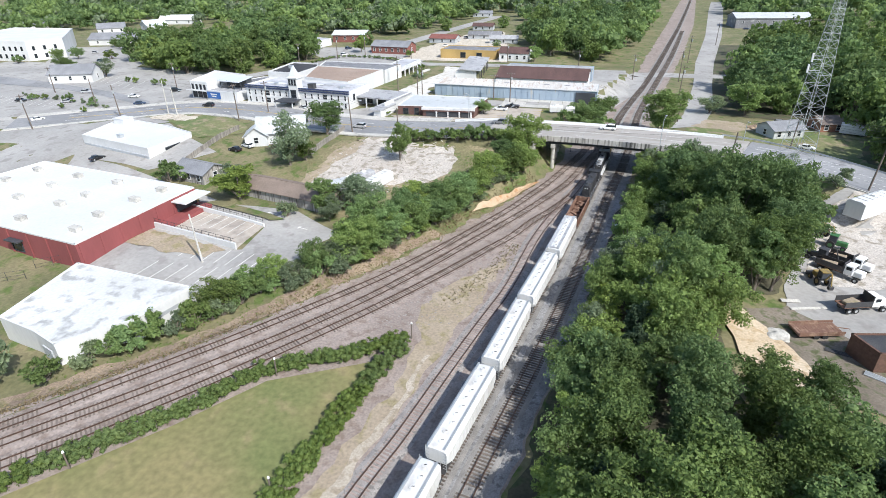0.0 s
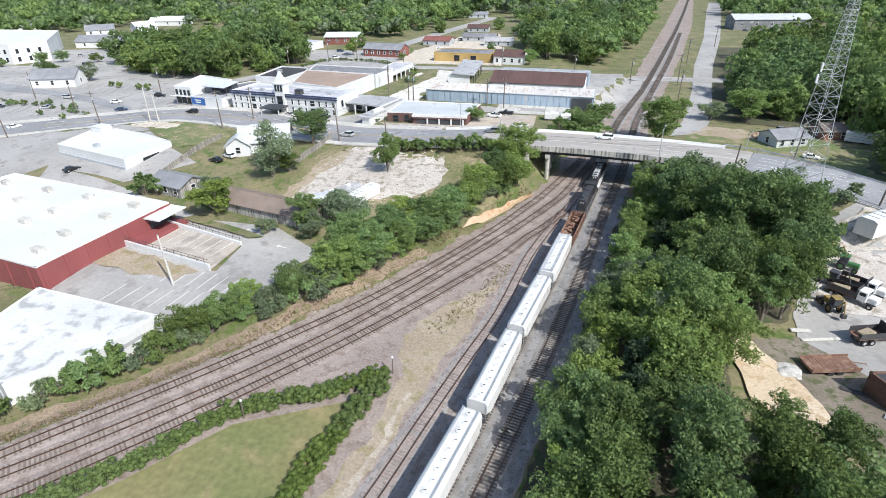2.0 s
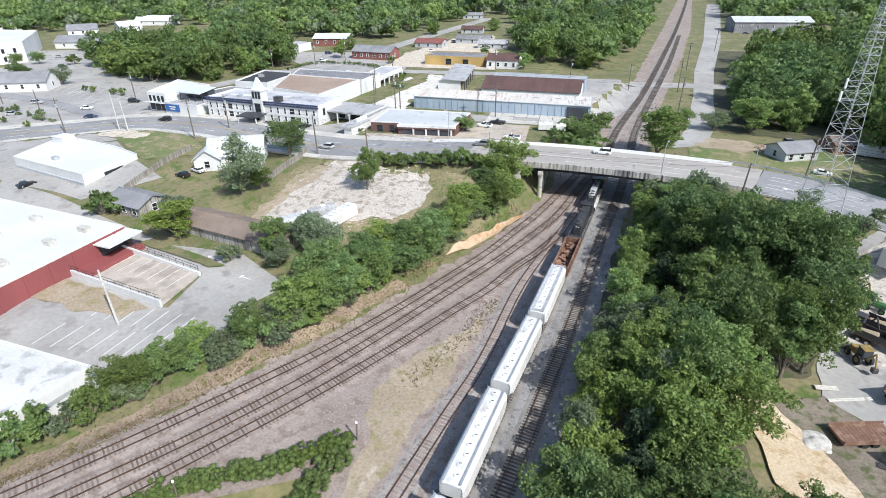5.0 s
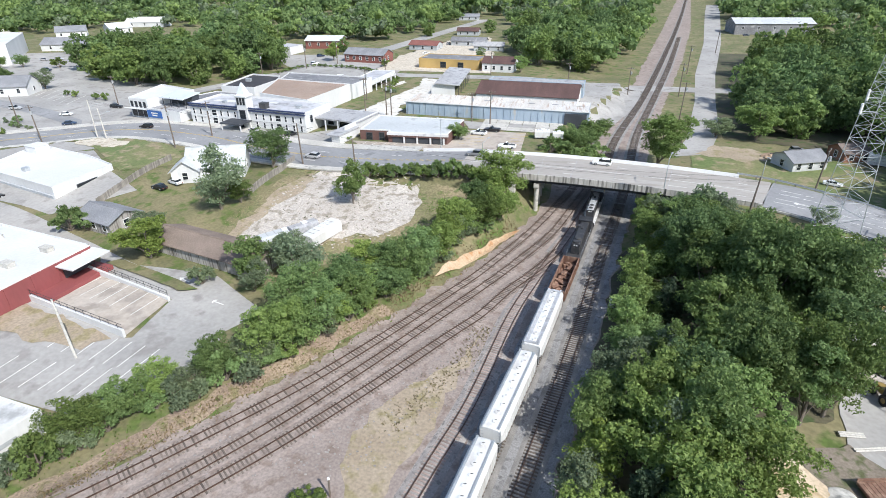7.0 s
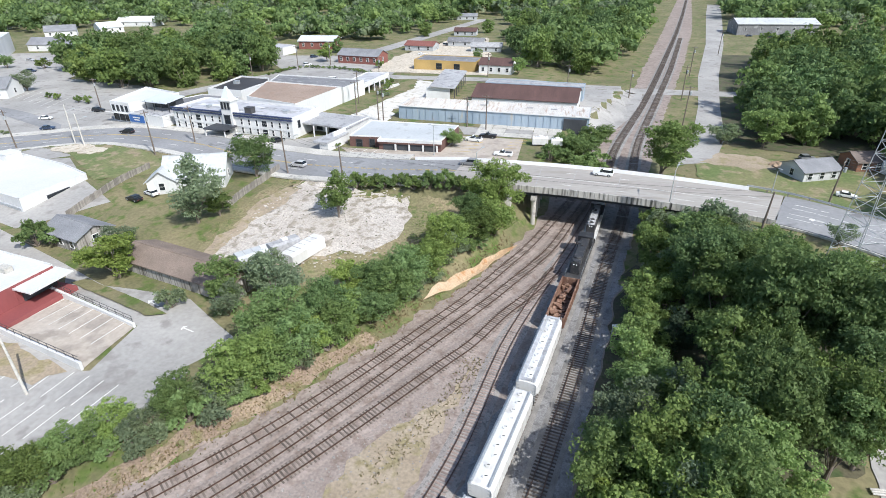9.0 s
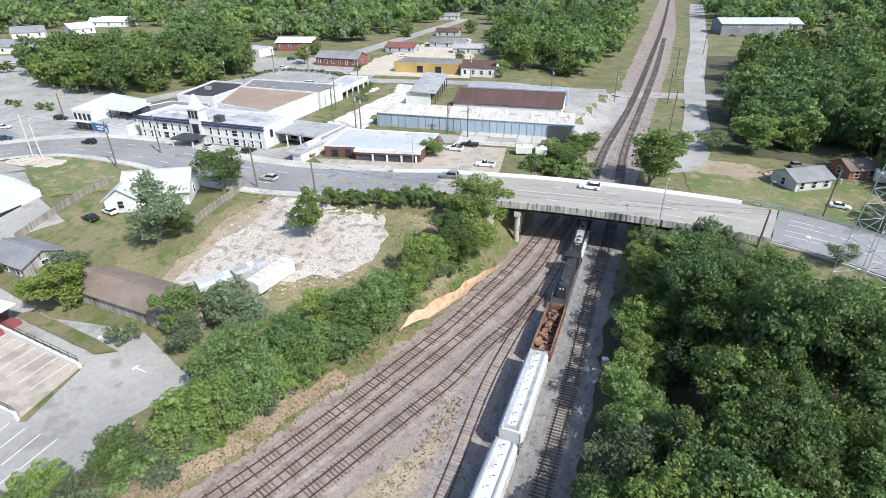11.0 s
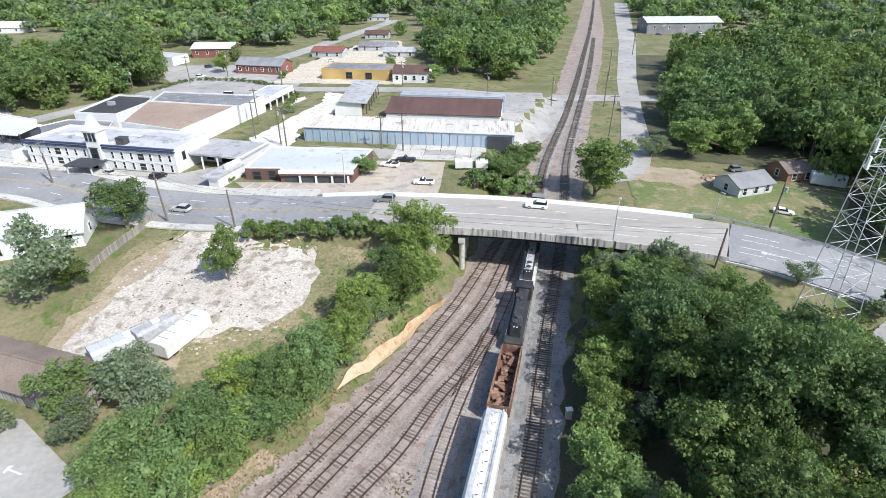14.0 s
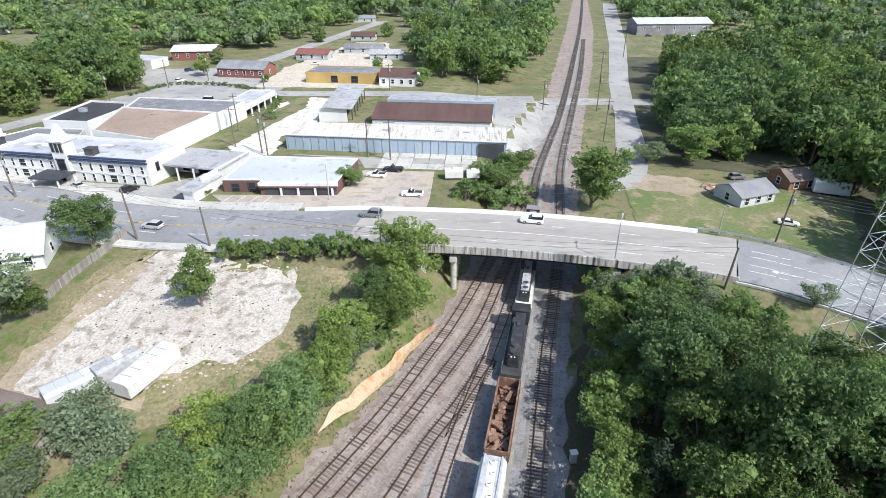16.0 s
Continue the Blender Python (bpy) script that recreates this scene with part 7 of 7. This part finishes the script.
stripes("bay_marking", [(-67 + i * 2.1, 71.5 - i * 0.55, -66 + i * 2.1, 76 - i * 0.55, 0.17) for i in range(8)], "faded white bay lines in the loading yard")
stripes("bay_marking", [(-58 + i * 2.2, 60.2 - i * 0.25, -57.2 + i * 2.2, 64.2 - i * 0.3, 0.12) for i in range(7)], "faded white bay lines in the car park")
stripes("bay_marking", [(-61 + i * 2.5, 54 + i * 0.1, -60 + i * 2.5, 58.2 + i * 0.1, 0.12) for i in range(9)], "faded white bay lines in the car park")
stripes("bay_marking", [(-24 + i * 0.45, 139 + i * 2.3, -19.8 + i * 0.45, 139.4 + i * 2.3, 0.1) for i in range(5)] + [(-14 + i * 0.5, 141 + i * 2.2, -10.5 + i * 0.5, 141 + i * 2.2, 0.1) for i in range(5)], "faded yellow bay lines by the fire station", YELLOWLINE)
stripes("bay_marking", [(-46 + i * 2.4, 132.3, -45 + i * 2.4, 136.5, 0.1) for i in range(4)], "white bay lines by the fire station")
stripes("bay_marking", [(-150 - i * 4, 158 + i * 1.6, -154 - i * 4, 170 + i * 1.4, 0.1) for i in range(14)], "faded white bay lines on the large car park")
stripes("bay_marking", [(-152 - i * 3, 130 + i * 0.3, -155 - i * 3, 138 + i * 0.3, 0.1) for i in range(12)], "white bay lines on the corner car park")


def arrow(x, y, z, a, s=1.0):
    bm = B()
    box(bm, (0, 0, 0), (2.0 * s, 0.18, 0.012))
    f = [bm.verts.new(p) for p in ((1.0 * s, 0.5, 0.006), (1.0 * s, -0.5, 0.006), (2.0 * s, 0, 0.006))]
    bm.faces.new(f)
    ob = solo("arrow_marking", bm, PAINT, "white painted arrow on asphalt", "road marking", kind="structure")
    ob.matrix_basis = pose(x, y, z, 0, 0, a)


arrow(37.2, 108.6, road_z(37.2) + 0.025, 150), arrow(-50.5, 76.6, zat(-50.5, 76.6) + 0.12, 160, 0.8), arrow(-43, 73, zat(-43, 73) + 0.12, 165, 0.8)


# ---- small things ----
def marker_post(x, y, h, label="white-capped wooden marker post by the hedge"):
    z = zat(x, y)
    th = thing("marker_post", (x, y, z), label, "post", "posts by the hedge")
    part("shaft", cyl(B(), (x, y, z - 0.3), (x + 0.1, y, z + h), 0.09, 0.08, 8), POLEWOOD, th)
    part("cap", cyl(B(), (x + 0.1, y, z + h), (x + 0.1, y, z + h + 0.18), 0.13, 0.1, 8), CARWHITE, th)


for p in ((-41.7, 22.9, 2.2), (-29.4, 38.9, 2.4), (-22.2, 24.8, 2.0), (-16.6, 48.8, 2.3)):
    marker_post(*p)


def relay_box(x, y):
    z = zat(x, y)
    th = thing("relay_cabinet", (x, y, z), "small pale metal cabinet beside the track", "cabinet")
    part("body", box(B(), (x, y, z + 0.65), (0.6, 0.5, 1.3), 0.2, 0.03), STEEL, th)
    part("lid", box(B(), (x, y, z + 1.33), (0.7, 0.6, 0.08), 0.2, 0.02), CARWHITE, th)


relay_box(8.3, 84.5)


def trailer_roofed(name, cx, cy, a, w, d, h, label, paint=None):
    """A low white caravan hull with a curved roof on blocks."""
    th = thing(name, (cx, cy, zat(cx, cy)), label, "trailer")
    z = zat(cx, cy)
    m = pose(cx, cy, z, 0, 0, a)
    bm = hull(B(), [(-d / 2, [(-w / 2, 0.4), (w / 2, 0.4), (w / 2, h - 0.3), (w * 0.3, h - 0.05), (-w * 0.3, h - 0.05), (-w / 2, h - 0.3)]), (d / 2, [(-w / 2, 0.4), (w / 2, 0.4), (w / 2, h - 0.3), (w * 0.3, h), (-w * 0.3, h), (-w / 2, h - 0.3)])])
    bmesh.ops.transform(bm, matrix=m, verts=bm.verts)
    part("body", bm, paint or HOPPERWHITE, th)
    for k in range(1, 6):
        bm = box(B(), (-d / 2 + k * d / 6, 0, h - 0.02), (0.07, w * 0.62, 0.07))
        bmesh.ops.transform(bm, matrix=m, verts=bm.verts)
        part("roof_rib", bm, GREYROOF, th)
    for u in (-d * 0.25, d * 0.2):
        bm = box(B(), (u, w / 2 + 0.01, h * 0.62), (0.9, 0.05, 0.6), 0, 0.02)
        bmesh.ops.transform(bm, matrix=m, verts=bm.verts)
        part("window", bm, GLASS, th)
    for u in (-d * 0.3, d * 0.3):
        bm = box(B(), (u, 0, 0.2), (0.6, w * 0.8, 0.5))
        bmesh.ops.transform(bm, matrix=m, verts=bm.verts)
        part("block", bm, DARKSTEEL, th)
    bm = box(B(), (d * 0.05, 0, h + 0.1), (0.9, 0.7, 0.25), 0, 0.04)
    bmesh.ops.transform(bm, matrix=m, verts=bm.verts)
    part("roof_vent", bm, CARWHITE, th)
    return th


trailer_roofed("caravan", -41.7, 89.2, 50, 2.6, 7.4, 2.2, "long pale trailer with a flat roof on the gravel lot", PALEROOF)
trailer_roofed("caravan", -39.0, 91.0, 56, 1.9, 4.6, 2.6, "grey trailer with a roof hatch on the gravel lot", GREYROOF)
trailer_roofed("caravan", -36.1, 91.2, 74, 2.6, 7.0, 2.2, "long white trailer at the edge of the gravel lot")
trailer_roofed("camper", 66.5, 150.8, -20, 2.4, 6, 2.7, "white camper van beside the brick house")
trailer_roofed("office_trailer", -5.8, 147.3, 6, 2.0, 3.4, 2.0, "small white hut beside the car park")
trailer_roofed("camper", -2.2, 148.2, 6, 1.8, 2.4, 1.8, "small grey hut beside the car park")
trailer_roofed("site_trailer", 46.5, 91, 40, 2.8, 8, 3.2, "white site trailer in the works yard")


def work_truck(label, x, y, a, tipper=True):
    th = thing("dump_truck", (0, 0, 0), label, "truck", "works yard vehicles")
    part("chassis", box(B(), (0, 0, 0.85), (7.4, 0.9, 0.3)), DARKSTEEL, th)
    part("bonnet", box(B(), (3.0, 0, 1.55), (1.7, 1.7, 1.1), 0, 0.2), CARWHITE, th)
    c = part("cab", box(B(), (1.6, 0, 1.95), (1.5, 2.2, 1.9), 0, 0.15), CARWHITE, th)
    part("windscreen", box(B(), (2.33, 0, 2.4), (0.08, 1.8, 0.7), 0, 0.02), GLASS, c)
    for s in (-1.1, 1.1):
        part("side_window", box(B(), (1.6, s, 2.35), (0.9, 0.05, 0.6), 0, 0.02), GLASS, c)
    if tipper:
        b = part("bed", box(B(), (-1.6, 0, 1.25), (4.6, 2.3, 0.2), 0, 0.03), RUST, th)
        for s in (-1.15, 1.15):
            part("bed_side", box(B(), (-1.6, s, 1.8), (4.6, 0.1, 1.0), 0, 0.02), DARKSTEEL, b)
        part("headboard", box(B(), (0.7, 0, 2.2), (0.12, 2.4, 1.9), 0, 0.02), DARKSTEEL, b)
        part("load", box(B(), (-2.0, 0.1, 1.6), (2.6, 1.5, 0.6), 0.3, 0.2), DIRT, b)
    for x0 in (3.0, -1.6, -2.8):
        for s in (-0.95, 0.95):
            t = part("wheel", cyl(B(), (x0, s - 0.2, 0.5), (x0, s + 0.2, 0.5), 0.5, seg=16), RUBBER, th)
            part("rim", cyl(B(), (x0, s - 0.21, 0.5), (x0, s + 0.21, 0.5), 0.25, seg=10), STEEL, t)
    th.matrix_basis = pose(x, y, zat(x, y) + 0.1, 0, 0, a)
    return th


work_truck("white-cabbed dump truck with dark bed", 36.3, 63.6, 18)
work_truck("white dump truck parked nose to the yard", 37, 72.6, -42)
work_truck("white dump truck parked beside another", 39, 75.2, -42)


def machine(label, x, y, a, paint, bucket):
    th = thing("tractor" if not bucket else "backhoe", (0, 0, 0), label, "tractor" if not bucket else "excavator", "works yard vehicles")
    part("body", box(B(), (0.6, 0, 1.2), (2.4, 1.0, 0.9), 0, 0.15), paint, th)
    part("cab", box(B(), (-0.8, 0, 1.9), (1.4, 1.4, 1.6), 0, 0.1), DARKTRIM, th)
    part("cab_roof", box(B(), (-0.8, 0, 2.75), (1.6, 1.6, 0.14), 0, 0.05), paint, th)
    for x0, r in ((-1.0, 0.8), (1.3, 0.5)):
        for s in (-0.85, 0.85):
            t = part("wheel", cyl(B(), (x0, s - 0.2, r), (x0, s + 0.2, r), r, seg=18), RUBBER, th)
            part("rim", cyl(B(), (x0, s - 0.21, r), (x0, s + 0.21, r), r * 0.5, seg=12), paint, t)
    if bucket:
        arm = part("boom", cyl(B(), (-1.6, 0, 1.3), (-2.8, 0, 3.2), 0.16, 0.12, 8), paint, th)
        part("dipper", cyl(B(), (-2.8, 0, 3.2), (-3.6, 0, 1.2), 0.13, 0.1, 8), paint, arm)
        part("bucket", box(B(), (-3.5, 0, 0.9), (0.7, 0.8, 0.7), 0, 0.08), DARKSTEEL, arm)
        part("front_bucket", box(B(), (2.4, 0, 0.6), (0.6, 2.1, 0.7), 0, 0.06), DARKSTEEL, th)
    th.matrix_basis = pose(x, y, zat(x, y) + 0.1, 0, 0, a)


GREENPAINT = mat("green_machine_paint", (0.05, 0.16, 0.05), None, 2, 0.5, 0.05)
machine("green farm tractor in the works yard", 39.4, 81, -30, GREENPAINT, False)
MUSTARD = mat("dull_yellow_paint", (0.34, 0.24, 0.07), None, 2, 0.6, 0.05, c3=(0.2, 0.15, 0.08))
machine("dull yellow loader parked by the trees", 38.2, 85, 120, MUSTARD, True)
machine("dull yellow backhoe parked by the trees", 33.6, 69.6, 100, MUSTARD, True)
machine("dark machine parked between trucks", 35.4, 76.4, 140, DARKSTEEL, True)


def flat_trailer(x, y, a):
    th = thing("flat_trailer", (0, 0, 0), "rusty flatbed trailer with worn plank deck", "trailer", "works yard vehicles")
    part("frame", box(B(), (0, 0, 0.6), (5.2, 2.3, 0.18), 0, 0.02), RUST, th)
    for i in range(14):
        part("plank", box(B(), (-2.4 + i * 0.37, 0, 0.72), (0.34, 2.2, 0.06), 0, 0.01), RUST, th)
    for s in (-1.15, 1.15):
        part("side_rail", box(B(), (0, s, 0.9), (5.2, 0.08, 0.3)), RUST, th)
        for dx in (-0.5, 0.5):
            part("wheel", cyl(B(), (dx, s * 0.9 - 0.1, 0.34), (dx, s * 0.9 + 0.1, 0.34), 0.34, seg=14), RUBBER, th)
    part("drawbar", cyl(B(), (2.6, 0.4, 0.6), (4.0, 0, 0.55), 0.06, seg=6), RUST, th)
    th.matrix_basis = pose(x, y, zat(x, y) + 0.1, 0, 0, a)


flat_trailer(29.6, 57.5, 15)


def pipe_stack(x, y, a, n, length, label, material):
    th = thing("pipe_stack", (0, 0, 0), label, "building material", "works yard stores")
    for i in range(n):
        part("pipe", cyl(B(), (-length / 2, i * 0.32, 0.15), (length / 2, i * 0.32 + 0.05, 0.15), 0.13, seg=8), material, th)
    th.matrix_basis = pose(x, y, zat(x, y) + 0.1, 0, 0, a)


pipe_stack(33.8, 49.2, -32, 4, 6, "grey pipes lying in the works yard", STEEL)
pipe_stack(30.5, 62.6, 15, 2, 6, "pale timber beams lying in the works yard", CONC)
pipe_stack(28.8, 63.8, 5, 3, 3, "pale timber boards lying by the trees", CONC)
pipe_stack(31.5, 54, 160, 3, 5, "dark beams lying in the works yard", DARKSTEEL)
sp = block("bunker_wall", [(31.5, 54.2), (33, 51), (38.5, 51.8), (37.5, 55.5)], 4.6, mat("dark_red_bank", (0.16, 0.09, 0.065), None, 1.0, 0.9, 0.6), DARKSTEEL, "dark earth-coloured storage bunker overgrown at the edge", "bunker", 0.2)


def rubble_heap(x, y, r, material, label):
    bm = B()
    bmesh.ops.create_icosphere(bm, subdivisions=4, radius=r)
    for v in bm.verts:
        v.co = Vector((v.co.x, v.co.y, max(v.co.z, -0.1) * 0.45)) * (1 + 0.3 * noise.noise(v.co * 1.1))
    ob = solo("spoil_mound", bm, material, label, "heap")
    ob.matrix_basis = pose(x, y, zat(x, y))


rubble_heap(25.5, 56, 1.4, CONC, "pale heap of broken stone by the slope")
rubble_heap(43.5, 70, 1.6, GRAVEL, "low heap of crushed stone in the yard")
rubble_heap(45, 152.5, 2.0, SAND, "orange heap of bare earth by the house")


# loose stones on the gravel lot and the trackside
def stones(name, poly, count, size, material, label, lift=0.05):
    rng = random.Random(count)
    xs, ys = [p[0] for p in poly], [p[1] for p in poly]
    pts = []
    while len(pts) < count:
        p = (rng.uniform(min(xs), max(xs)), rng.uniform(min(ys), max(ys)))
        if inside(p, poly):
            pts.append(p)
    v0, f0 = ICO
    zs = land(np.array([p[0] for p in pts]), np.array([p[1] for p in pts]))
    vs, fs, k = [], [], 0
    for (x, y), z in zip(pts, zs):
        s = size * rng.uniform(0.4, 1.5)
        vs.append(v0 * np.array([s * rng.uniform(0.7, 1.6), s, s * 0.5]) + np.array([x, y, z + lift]))
        fs.append(f0 + k)
        k += len(v0)
    me = bpy.data.meshes.new(name)
    me.from_pydata(np.concatenate(vs).tolist(), [], np.concatenate(fs).tolist())
    me.materials.append(material)
    tagged(new(name, me), label, "stones", kind="stuff")


stones("stones", [(-46.8, 117), (-50, 103), (-51, 92), (-42, 85), (-26, 93), (-24, 104), (-27, 113)], 900, 0.16, GRAVEL, "loose white stones on the gravel lot", 0.1)
stones("dark_clods", [(-45, 112), (-48, 95), (-40, 90), (-27, 94), (-25, 104), (-28, 112)], 220, 0.1, SHADECLOD, "dark clods and weeds on the gravel lot", 0.1)
stones("track_stones", [(-40, 45), (-20, 62), (-8, 88), (-3, 84), (-9, 62), (-13, 52)], 900, 0.09, BALLAST, "scattered stones between the tracks", 0.04)
tufts("plot_weeds", [(-49, 115), (-51, 108), (-53, 96), (-50, 86)], 1.2, 700, DRYGRASS, "dry weeds along the gravel lot", 0.13)
tufts("plot_grass", [(-20, 108), (-20, 100), (-23, 93), (-30, 88)], 1.5, 1600, HEDGELEAF, "green weeds beside the gravel lot", 0.16)



# ---- plan units to metres ----
IN_METRES = {"hopper_wagon", "gondola_wagon", "locomotive", "estate_car", "black_suv", "parked_car", "service_pickup", "delivery_van", "dump_truck", "tractor", "backhoe", "pipe_stack"}
for th in T.values():
    for o in (*th.children_recursive, th):
        bpy.data.objects.remove(o)
for ob in list(scene.objects):
    if ob.parent is None and ob.type in ("MESH", "EMPTY"):
        if ob.name.split(".")[0] in IN_METRES:
            ob.location = ob.location * SCALE
        else:
            ob.matrix_basis = Matrix.Scale(SCALE, 4) @ ob.matrix_basis
